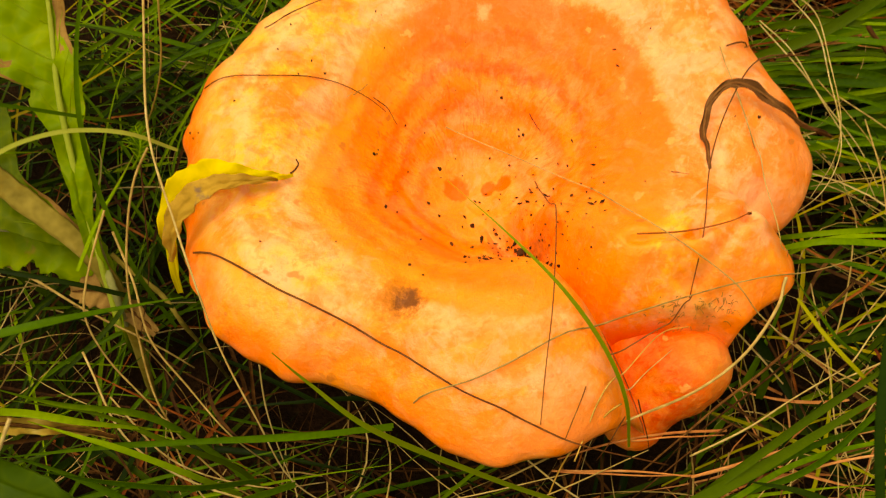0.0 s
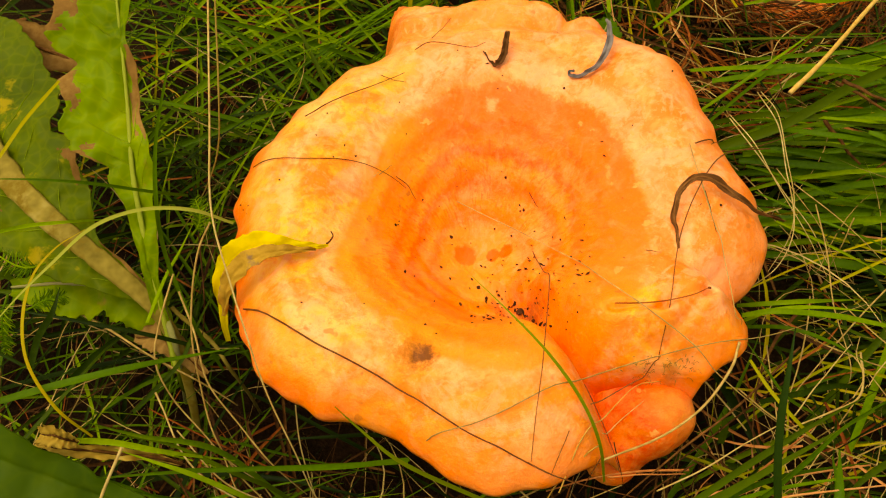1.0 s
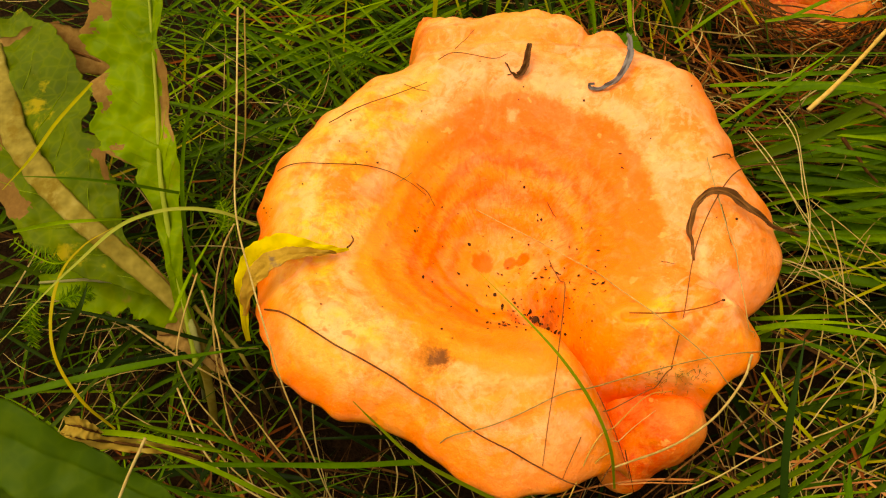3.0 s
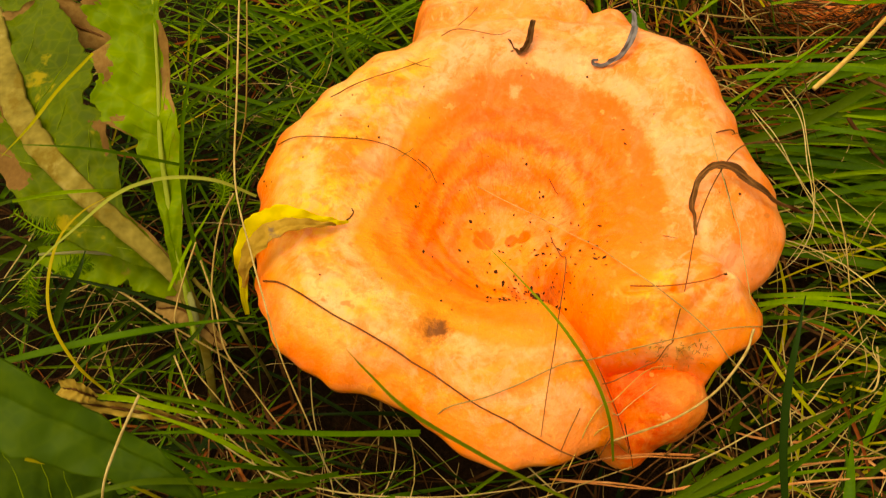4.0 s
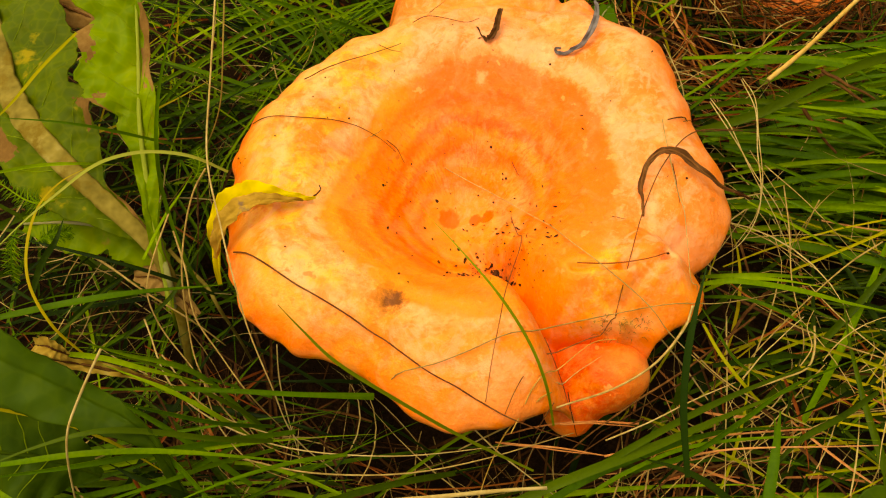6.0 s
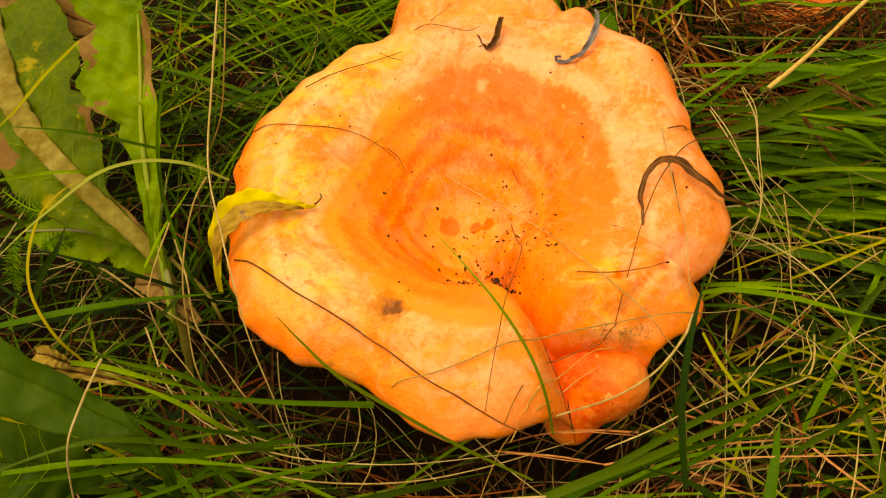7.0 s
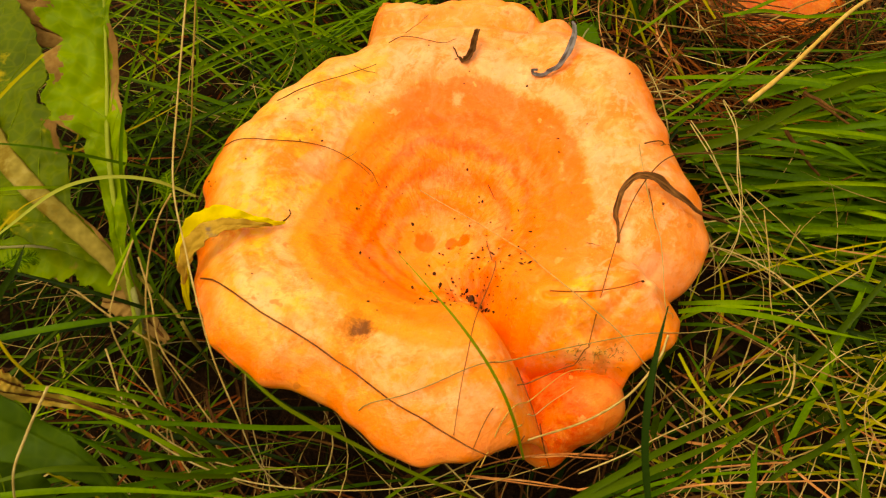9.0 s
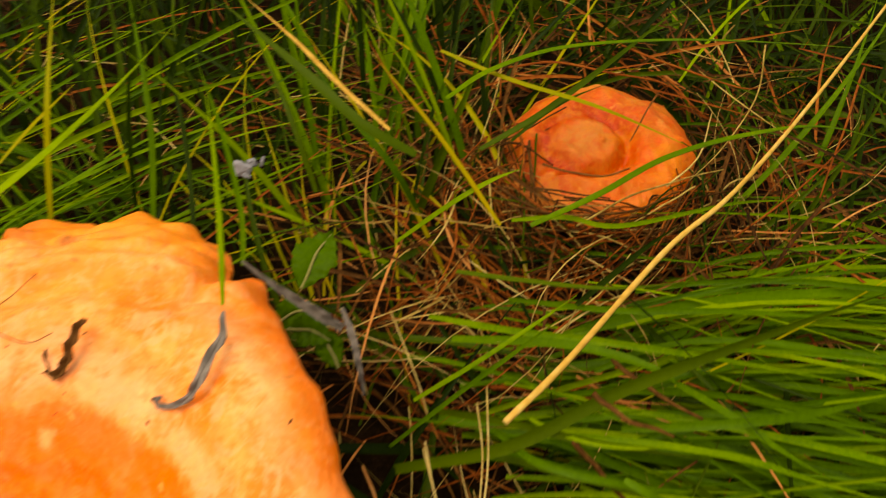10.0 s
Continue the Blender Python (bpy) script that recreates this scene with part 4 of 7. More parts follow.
leaf("leaf", [(-0.066, 0.104, 0.035), (-0.078, 0.117, 0.047), (-0.095, 0.1195, 0.050), (-0.112, 0.118, 0.049)], [0.001, 0.007, 0.010, 0.009, 0.002], [0.001, 0.004, 0.006, 0.004, 0.002], MAT["leaf"], MAT["rib"],
     "low green leaf lobe beneath the withered midrib", ((-0.5, 0.3, 0.05),), 0.1, 0.0008, 8, ripple=0.002)
leaf("leaf", [(-0.036, 0.036, 0.066), (-0.043, 0.043, 0.085), (-0.055, 0.047, 0.0905), (-0.070, 0.0505, 0.0965), (-0.090, 0.056, 0.101), (-0.115, 0.062, 0.10)],
     [0.0005, 0.002, 0.005, 0.0070, 0.0080, 0.009, 0.008], [0.0005, 0.001, 0.003, 0.0040, 0.0060, 0.008, 0.006], MAT["leaf_dark"], MAT["deep"],
     "smooth dark green leaf close above the grass", (), 0.2, 0.0, 11, ripple=0.0009, veins=9)
leaf("leaf", [(-0.066, 0.048, 0.048), (-0.076, 0.047, 0.058), (-0.092, 0.045, 0.064), (-0.118, 0.042, 0.062)], [0.001, 0.009, 0.014, 0.015, 0.006], [0.001, 0.008, 0.013, 0.013, 0.006], MAT["leaf_dark"], MAT["deep"],
     "dark green veined leaf low in the grass", (), 0.1, 0.0005, 13, side_veins=6, ripple=0.002)
leaf("leaf", [(0.112, 0.060, 0.012), (0.125, 0.064, 0.024), (0.14, 0.070, 0.028), (0.16, 0.074, 0.026)], [0.001, 0.006, 0.009, 0.007, 0.002], [0.001, 0.006, 0.009, 0.007, 0.002], MAT["leaf_dark"], MAT["rib"],
     "dark round leaf deep in the grass", (), 0.1, 0.0006, 17)
for k, (p, a, s) in enumerate((((0.0545, 0.2300, 0.046), 70, 0.017), ((0.0555, 0.2090, 0.045), -20, 0.012), ((0.0510, 0.2150, 0.043), 20, 0.012), ((0.060, 0.2065, 0.043), 120, 0.010))):
    c, q = math.cos(radians(a)), math.sin(radians(a))
    leaf("leaf", [(p[0] - c * s * 0.5, p[1] - q * s * 0.5, p[2] - 0.003), p, (p[0] + c * s * 0.5, p[1] + q * s * 0.5, p[2] - 0.001)], [0.0006, s * 0.28, s * 0.34, s * 0.2, 0.0003], [0.0006, s * 0.26, s * 0.34, s * 0.22, 0.0003],
         MAT["bright"], MAT["rib"], "small fresh green leaf beside the large mushroom", (), 0.15, 0.0004, 20 + k, n=24, m=6, veins=4)
# withered leaves in the litter
leaf("dead_leaf", [(-0.036, 0.034, 0.045), (-0.047, 0.036, 0.052), (-0.060, 0.035, 0.055)], [0.001, 0.004, 0.005, 0.002], [0.001, 0.004, 0.005, 0.002], MAT["litter"], MAT["brown"], "crumpled brown leaf in the litter", (), 0.35, 0.0004, 33, n=40, m=9, ripple=0.006)
leaf("dead_leaf", [(-0.060, 0.101, 0.035), (-0.070, 0.107, 0.042), (-0.079, 0.108, 0.042)], [0.001, 0.003, 0.004, 0.001], [0.001, 0.003, 0.004, 0.001], MAT["litter"], MAT["brown"], "crumpled brown leaf under the green leaves", (), 0.3, 0.0004, 34, n=26, m=7, ripple=0.003)
leaf("dead_leaf", [(-0.105, 0.190, 0.060), (-0.122, 0.192, 0.068), (-0.142, 0.188, 0.070)], [0.001, 0.006, 0.008, 0.003], [0.001, 0.006, 0.008, 0.003], MAT["litter"], MAT["brown"], "brown withered leaf beside the green leaves", (), 0.2, 0.0006, 35, n=30, m=7, ripple=0.003)


# ---- things lying on the cap
def crumb(x, y, z, size, kind, label, seed, category="soil crumb", group="crumbs on the cap"):
    """A small angular grain."""
    if kind == "crumb":
        z, size = cap_top(x, y), size * 0.85
    bm = bmesh.new()
    bmesh.ops.create_icosphere(bm, subdivisions=2, radius=size)
    rng = np.random.default_rng(seed)
    st = rng.uniform(0.55, 1.35, 3)
    turn = Euler((rng.uniform(0, 3), rng.uniform(0, 3), rng.uniform(0, 3))).to_matrix()
    for v in bm.verts:
        q = v.co * (1 + 0.7 * noise.noise(v.co / size * 1.3 + Vector((seed, 0, 0))))
        v.co = turn @ Vector((q.x * st[0], q.y * st[1], q.z * 0.6 * st[2])) + Vector((x, y, z + size * 0.15))
    me = bpy.data.meshes.new("soil_crumb")
    bm.to_mesh(me)
    bm.free()
    me.materials.append(MAT[kind])
    return tagged(new("soil_crumb" if kind == "crumb" else "seed_fluff", me), label, category, group)


def sprig(pts, seed):
    """A feathery little leaf: a stalk with paired, finely cut leaflets."""
    root = tagged(new("feathery_leaf"), "small feathery green leaf sprig in the grass", "leaf")
    mesh_object("stalk", *tube(pts, 0.0003, 6, seed=seed), MAT["bright"], root)
    path = spline(pts, 16)
    t = along(path)
    rng = np.random.default_rng(seed)
    for i in range(3, 16):
        s = np.cross(t[i], (0, -0.4, 0.9))
        s /= np.linalg.norm(s)
        for sign in (-1, 1):
            verts, faces = [], []
            L = rng.uniform(0.6, 1.1) * 0.0030 * math.sin(math.pi * (i + 1) / 18) + 0.0008
            for fork in (-0.5, 0.0, 0.5):
                d = sign * s + t[i] * (0.7 + fork) + rng.normal(0, 0.12, 3)
                d /= np.linalg.norm(d)
                v, f = tube([tuple(path[i]), tuple(path[i] + d * L * 0.6), tuple(path[i] + d * L)], 0.00016, 4, 0.6, 0.0, seed, 4)
                o = len(verts)
                verts += v.tolist()
                faces += [tuple(k + o for k in q) for q in f]
            mesh_object("leaflet", verts, faces, MAT["bright"], root)
    return root


# ---- grass blades and stems that stand out
dry_stem([(-0.0458, 0.1053, 0.0609), (-0.0250, 0.0908, 0.0699), (-0.0061, 0.0815, 0.0653), (0.0082, 0.0722, 0.0665), (0.0219, 0.0663, 0.0636), (0.0319, 0.0639, 0.0600), (0.0475, 0.0654, 0.0480)], 0.00021, 'twig', 'long dark dry stem lying across the orange mushroom cap')
dry_stem([(0.0054, 0.1501, 0.0491), (0.0287, 0.1304, 0.0561), (0.0435, 0.1051, 0.0726), (0.0581, 0.0926, 0.0708), (0.0661, 0.0893, 0.0620), (0.0805, 0.0847, 0.0500), (0.0995, 0.0809, 0.0350)], 0.00016, 'pale', 'thin pale dry stem leaning over the mushroom cap')
dry_stem([(-0.0031, 0.0722, 0.0545), (0.0141, 0.0743, 0.0698), (0.0326, 0.0832, 0.0695), (0.0525, 0.0917, 0.0667), (0.0649, 0.0937, 0.0693), (0.0817, 0.1018, 0.0600), (0.1118, 0.1176, 0.0500)], 0.00017, 'pale', "thin pale grass straw bridging the cap's fold")
dry_stem([(0.0637, 0.1458, 0.0785), (0.0656, 0.1278, 0.0778), (0.0694, 0.1173, 0.0703), (0.0690, 0.1019, 0.0715), (0.0728, 0.1007, 0.0600)], 0.00016, 'pale', 'thin dry brown grass stem lying across the orange cap')
dry_stem([(0.0896, 0.1567, 0.0660), (0.0730, 0.1449, 0.0759), (0.0634, 0.1304, 0.0788), (0.0586, 0.1194, 0.0734), (0.0538, 0.1007, 0.0742), (0.0520, 0.0920, 0.0649)], 0.00017, 'twig', "dark thin twig hooked over the cap's edge")
dry_stem([(0.0260, 0.1323, 0.0497), (0.0279, 0.1207, 0.0573), (0.0287, 0.1156, 0.0599), (0.0252, 0.0904, 0.0762), (0.0242, 0.0819, 0.0763), (0.0229, 0.0735, 0.0710), (0.0222, 0.0666, 0.0639)], 0.00015, 'twig', 'thin dry brown grass stem lying across the orange cap')
dry_stem([(0.0380, 0.0963, 0.0379), (0.0302, 0.0724, 0.0663), (0.0267, 0.0651, 0.0618)], 0.00012, 'twig', 'thin dry brown grass stem lying across the orange cap')
dry_stem([(0.0419, 0.1018, 0.0695), (0.0521, 0.1013, 0.0732), (0.0590, 0.1024, 0.0745), (0.0638, 0.1056, 0.0737)], 0.00018, 'red', 'reddish fine stem pressed into the cap')
dry_stem([(0.0357, 0.0799, 0.0640), (0.0440, 0.0857, 0.0620), (0.0509, 0.0914, 0.0586), (0.0523, 0.0919, 0.0663)], 0.00015, 'twig', 'thin dry brown grass stem lying across the orange cap')
dry_stem([(0.0285, 0.0624, 0.0580), (0.0332, 0.0719, 0.0620), (0.0401, 0.0801, 0.0600), (0.0475, 0.0881, 0.0580), (0.0531, 0.0896, 0.0580)], 0.00016, 'yellow', "thin yellow grass stem beside the cap's fold")
dry_stem([(0.0386, 0.0756, 0.0560), (0.0454, 0.0821, 0.0560), (0.0522, 0.0880, 0.0550)], 0.00012, 'pale', "short pale grass fibre beside the cap's fold")
dry_stem([(-0.0494, 0.1476, 0.0649), (-0.0375, 0.1459, 0.0704), (-0.0244, 0.1488, 0.0668), (-0.0154, 0.1497, 0.0613), (-0.0088, 0.1484, 0.0557)], 0.00013, 'brown', 'thin dry brown grass stem lying across the orange cap')
dry_stem([(-0.0366, 0.1621, 0.0694), (-0.0281, 0.1684, 0.0704), (-0.0182, 0.1743, 0.0703), (-0.0103, 0.1789, 0.0714)], 0.00016, 'brown', 'thin dry brown grass stem lying across the orange cap')
dry_stem([(-0.0169, 0.1780, 0.0705), (-0.0134, 0.1764, 0.0702), (-0.0096, 0.1757, 0.0701)], 0.00012, 'twig', 'thin dry brown grass stem lying across the orange cap')
dry_stem([(-0.0076, 0.1869, 0.0723), (-0.0028, 0.1895, 0.0733), (0.0081, 0.1856, 0.0746), (0.0126, 0.1879, 0.0754)], 0.00013, 'brown', 'thin dry brown grass stem lying across the orange cap')
dry_stem([(-0.0029, 0.1913, 0.0729), (0.0025, 0.2049, 0.0704)], 0.00012, 'twig', 'thin dry brown grass stem lying across the orange cap')
dry_stem([(0.0698, 0.1475, 0.0760), (0.0810, 0.1610, 0.0600)], 0.00010, 'twig', 'thin dry brown grass stem lying across the orange cap')
dry_stem([(0.0508, 0.1175, 0.0708), (0.0541, 0.1166, 0.0710)], 0.00010, 'brown', 'thin dry brown grass stem lying across the orange cap')
dry_stem([(0.0659, 0.1320, 0.0761), (0.0675, 0.1214, 0.0738)], 0.00012, 'brown', 'thin dry brown grass stem lying across the orange cap')
dry_stem([(0.0417, 0.0752, 0.0560), (0.0433, 0.0702, 0.0520), (0.0451, 0.0694, 0.0450)], 0.00013, 'brown', 'thin dry brown grass stem lying across the orange cap')
dry_stem([(0.0356, 0.0880, 0.0580), (0.0396, 0.0797, 0.0550), (0.0423, 0.0742, 0.0520), (0.0441, 0.0711, 0.0460)], 0.00012, 'twig', 'thin dry brown grass stem lying across the orange cap')
dry_stem([(0.0380, 0.0700, 0.0600), (0.0355, 0.0669, 0.0550), (0.0342, 0.0663, 0.0480)], 0.00013, 'twig', 'thin dry brown grass stem lying across the orange cap')
dry_stem([(0.0703, 0.0953, 0.0660), (0.0685, 0.0903, 0.0640), (0.0618, 0.0826, 0.0600), (0.0516, 0.0757, 0.0580), (0.0393, 0.0709, 0.0560), (0.0284, 0.0673, 0.0520), (0.0165, 0.0653, 0.0400)], 0.00032, 'pale', 'curved pale straw bending round the small tucked lobe')
dry_stem([(0.0597, 0.0723, 0.0480), (0.0478, 0.0708, 0.0500), (0.0363, 0.0689, 0.0500), (0.0271, 0.0674, 0.0460)], 0.00030, 'orange', 'flat orange-brown dry stem under the small lobe')
dry_stem([(0.0268, 0.0636, 0.0500), (0.0386, 0.0635, 0.0500), (0.0509, 0.0626, 0.0500)], 0.00026, 'orange', 'flat orange-brown dry stem under the small lobe')
dry_stem([(0.0509, 0.0624, 0.0500), (0.0655, 0.0659, 0.0520), (0.0808, 0.0698, 0.0520), (0.1005, 0.0736, 0.0500)], 0.00034, 'orange', 'rust-coloured dry stem lying across green blades')
dry_stem([(0.0606, 0.0729, 0.0500), (0.0526, 0.0680, 0.0500), (0.0451, 0.0629, 0.0480), (0.0413, 0.0615, 0.0400)], 0.00020, 'brown', 'brown dry stem beside the mushroom')
dry_stem([(0.0197, 0.0659, 0.0520), (0.0276, 0.0609, 0.0480), (0.0373, 0.0577, 0.0400), (0.0440, 0.0583, 0.0300)], 0.00019, 'pale', 'pale dry stem beside the mushroom')
dry_stem([(0.0372, 0.0716, 0.0620), (0.0281, 0.0650, 0.0550), (0.0241, 0.0586, 0.0450), (0.0214, 0.0524, 0.0300)], 0.00019, 'yellow', "thin yellow grass stem beside the cap's fold")
dry_stem([(0.0891, 0.1013, 0.0550), (0.0709, 0.0848, 0.0550), (0.0579, 0.0759, 0.0520), (0.0480, 0.0687, 0.0480), (0.0428, 0.0658, 0.0400)], 0.00029, 'brown', 'brown dry stem beside the mushroom')
dry_stem([(0.0856, 0.0946, 0.0500), (0.0680, 0.0816, 0.0500), (0.0546, 0.0721, 0.0480), (0.0453, 0.0653, 0.0400)], 0.00023, 'brown', 'brown dry stem beside the mushroom')
dry_stem([(-0.0587, 0.1730, 0.1000), (-0.0535, 0.1391, 0.0920), (-0.0516, 0.1190, 0.0820), (-0.0462, 0.1040, 0.0740), (-0.0416, 0.0935, 0.0700), (-0.0366, 0.0828, 0.0620), (-0.0306, 0.0732, 0.0520), (-0.0256, 0.0666, 0.0360), (-0.0151, 0.0640, 0.0200)], 0.00025, 'pale', "long pale straw curving round the cap's rim")
dry_stem([(-0.0593, 0.1799, 0.0950), (-0.0560, 0.1557, 0.0850), (-0.0583, 0.1465, 0.0700), (-0.0686, 0.1441, 0.0500), (-0.0825, 0.1437, 0.0300)], 0.00024, 'olive', 'thin olive grass stem standing beside the mushroom')
dry_stem([(-0.0519, 0.1169, 0.0800), (-0.0537, 0.1110, 0.0780), (-0.0542, 0.1025, 0.0750), (-0.0537, 0.0924, 0.0700), (-0.0511, 0.0828, 0.0650), (-0.0466, 0.0721, 0.0600), (-0.0402, 0.0657, 0.0500), (-0.0300, 0.0600, 0.0450), (-0.0178, 0.0589, 0.0400)], 0.00024, 'pale', 'pale straw arching beside the leaf')
dry_stem([(-0.0594, 0.1056, 0.0750), (-0.0616, 0.0951, 0.0700), (-0.0619, 0.0877, 0.0660), (-0.0585, 0.0819, 0.0600), (-0.0516, 0.0758, 0.0550), (-0.0458, 0.0712, 0.0500), (-0.0405, 0.0704, 0.0400)], 0.00022, 'pale', 'pale straw arching beside the leaf')
dry_stem([(-0.0619, 0.1294, 0.0600), (-0.0571, 0.1119, 0.0600), (-0.0584, 0.1057, 0.0500), (-0.0613, 0.0972, 0.0400)], 0.00020, 'brown', 'thin dry stem beside the leaf')
dry_stem([(-0.0591, 0.1041, 0.0700), (-0.0548, 0.0958, 0.0650), (-0.0510, 0.0859, 0.0600), (-0.0437, 0.0782, 0.0550), (-0.0357, 0.0706, 0.0500), (-0.0304, 0.0711, 0.0300)], 0.00024, 'pale', 'pale straw arching beside the leaf')
dry_stem([(-0.1048, 0.1189, 0.0450), (-0.0883, 0.1103, 0.0450), (-0.0742, 0.1020, 0.0450), (-0.0613, 0.0972, 0.0400), (-0.0517, 0.0948, 0.0300)], 0.00034, 'pale', 'straight tan dead stem under the grass')
dry_stem([(-0.0332, 0.0880, 0.0450), (-0.0326, 0.0816, 0.0350), (-0.0308, 0.0766, 0.0250), (-0.0277, 0.0697, 0.0150)], 0.00019, 'pale', 'thin dry stem under the cap')
dry_stem([(-0.0470, 0.0494, 0.1070), (-0.0511, 0.0430, 0.1000), (-0.0532, 0.0371, 0.0950), (-0.0561, 0.0333, 0.0800), (-0.0589, 0.0301, 0.0600)], 0.00027, 'pale', 'thin yellowish stem standing beside the leaf')
dry_stem([(-0.0577, 0.0268, 0.0720), (-0.0399, 0.0309, 0.0720), (-0.0196, 0.0353, 0.0720), (0.0009, 0.0397, 0.0700), (0.0191, 0.0435, 0.0680), (0.0362, 0.0470, 0.0660)], 0.00068, 'pale', 'thick pale straw lying on the grass')
dry_stem([(-0.0623, 0.0744, 0.0500), (-0.0554, 0.0651, 0.0450), (-0.0501, 0.0573, 0.0400), (-0.0487, 0.0541, 0.0300)], 0.00029, 'brown', 'thin dry stem in the grass')
dry_stem([(-0.0516, 0.0424, 0.0640), (-0.0513, 0.0408, 0.0550), (-0.0502, 0.0386, 0.0450)], 0.00046, 'red', 'red-brown dry grass stub')
grass_blade([(-0.0590, 0.1584, 0.1120), (-0.0606, 0.1405, 0.1050), (-0.0632, 0.1288, 0.0950), (-0.0637, 0.1190, 0.0850), (-0.0646, 0.1147, 0.0700), (-0.0601, 0.1058, 0.0550), (-0.0559, 0.1026, 0.0350)], 0.00100, 'bright', 'bright green grass blade standing by the leaf')
grass_blade([(-0.0905, 0.0767, 0.0880), (-0.0841, 0.0882, 0.0900), (-0.0796, 0.0969, 0.0900), (-0.0752, 0.1065, 0.0890), (-0.0704, 0.1118, 0.0880), (-0.0638, 0.1159, 0.0860), (-0.0556, 0.1188, 0.0820), (-0.0485, 0.1215, 0.0740)], 0.00085, 'pale_green', 'arched pale green grass blade')
grass_blade([(-0.0761, 0.1080, 0.0880), (-0.0811, 0.1027, 0.0880), (-0.0849, 0.0963, 0.0860), (-0.0851, 0.0869, 0.0830), (-0.0822, 0.0783, 0.0800), (-0.0756, 0.0708, 0.0760), (-0.0693, 0.0675, 0.0700)], 0.00075, 'yellow_green', 'arched yellowish grass blade')
grass_blade([(-0.0926, 0.0711, 0.0750), (-0.0745, 0.0769, 0.0760), (-0.0597, 0.0827, 0.0740), (-0.0441, 0.0917, 0.0660)], 0.00170, 'bright', 'flat green grass blade beside the leaf')
grass_blade([(-0.1027, 0.0992, 0.0700), (-0.0835, 0.0971, 0.0680), (-0.0661, 0.0968, 0.0620), (-0.0517, 0.0990, 0.0500)], 0.00100, 'green', 'narrow green grass blade')
grass_blade([(-0.0665, 0.0780, 0.0600), (-0.0588, 0.0902, 0.0600), (-0.0569, 0.0990, 0.0600), (-0.0554, 0.1178, 0.0550)], 0.00100, 'green', 'narrow green grass blade')
grass_blade([(-0.0679, 0.1002, 0.0620), (-0.0656, 0.1118, 0.0640), (-0.0636, 0.1208, 0.0640), (-0.0627, 0.1328, 0.0620)], 0.00110, 'bright', 'bright green grass blade by the leaf')
grass_blade([(-0.1085, 0.1248, 0.0850), (-0.0936, 0.1249, 0.0850), (-0.0830, 0.1283, 0.0800), (-0.0715, 0.1343, 0.0700), (-0.0673, 0.1418, 0.0600)], 0.00080, 'bright', 'dark thin blade crossing the leaves')
grass_blade([(-0.0946, 0.1533, 0.0900), (-0.0987, 0.1394, 0.0900), (-0.0995, 0.1246, 0.0920), (-0.1025, 0.1145, 0.0920)], 0.00090, 'yellow_green', 'thin yellowish blade crossing the leaf')
grass_blade([(-0.1111, 0.1193, 0.0700), (-0.1015, 0.1226, 0.0700), (-0.0911, 0.1242, 0.0700), (-0.0831, 0.1334, 0.0600)], 0.00090, 'bright', 'thin green blade under the leaves')
grass_blade([(-0.0873, 0.0827, 0.0700), (-0.0858, 0.0884, 0.0740), (-0.0824, 0.0925, 0.0780), (-0.0816, 0.0979, 0.0800)], 0.00150, 'green', 'short green blade in the grass')
grass_blade([(-0.0747, 0.0715, 0.0700), (-0.0579, 0.0658, 0.0750), (-0.0437, 0.0656, 0.0700), (-0.0346, 0.0638, 0.0550), (-0.0299, 0.0622, 0.0400)], 0.00150, 'bright', 'green grass blade sweeping under the cap')
grass_blade([(-0.0743, 0.0305, 0.0880), (-0.0609, 0.0369, 0.0900), (-0.0511, 0.0409, 0.0900), (-0.0428, 0.0436, 0.0860), (-0.0327, 0.0467, 0.0780), (-0.0233, 0.0523, 0.0660)], 0.00115, 'deep', 'arched green blade low in the grass')
grass_blade([(-0.0687, 0.0574, 0.0720), (-0.0467, 0.0597, 0.0720), (-0.0254, 0.0627, 0.0680), (-0.0042, 0.0694, 0.0560)], 0.00100, 'bright', 'long straight green grass blade')
grass_blade([(-0.0497, 0.0589, 0.0750), (-0.0333, 0.0606, 0.0720), (-0.0177, 0.0630, 0.0680), (-0.0037, 0.0683, 0.0600)], 0.00110, 'bright', 'long straight green grass blade')
grass_blade([(-0.0778, 0.0328, 0.0800), (-0.0604, 0.0359, 0.0820), (-0.0468, 0.0406, 0.0800), (-0.0333, 0.0470, 0.0750), (-0.0202, 0.0575, 0.0600)], 0.00130, 'bright', 'green blade low in the grass')
grass_blade([(-0.0471, 0.0458, 0.0800), (-0.0389, 0.0411, 0.0780), (-0.0308, 0.0352, 0.0750), (-0.0243, 0.0301, 0.0700)], 0.00120, 'bright', 'yellow-green blade low in the grass')
grass_blade([(-0.0733, 0.0268, 0.0800), (-0.0534, 0.0283, 0.0800), (-0.0325, 0.0317, 0.0780), (-0.0161, 0.0384, 0.0700)], 0.00100, 'bright', 'green blade low in the grass')
grass_blade([(-0.0697, 0.0688, 0.0700), (-0.0522, 0.0653, 0.0720), (-0.0402, 0.0617, 0.0680), (-0.0315, 0.0620, 0.0550), (-0.0283, 0.0612, 0.0400)], 0.00100, 'deep', 'green blade curving below the cap')
grass_blade([(-0.0706, 0.0603, 0.0700), (-0.0535, 0.0550, 0.0700), (-0.0393, 0.0497, 0.0650), (-0.0286, 0.0463, 0.0550)], 0.00140, 'bright', 'green blade low in the grass')
grass_blade([(-0.0763, 0.0340, 0.0750), (-0.0674, 0.0303, 0.0750), (-0.0589, 0.0283, 0.0700)], 0.00160, 'bright', 'green blade low in the grass')
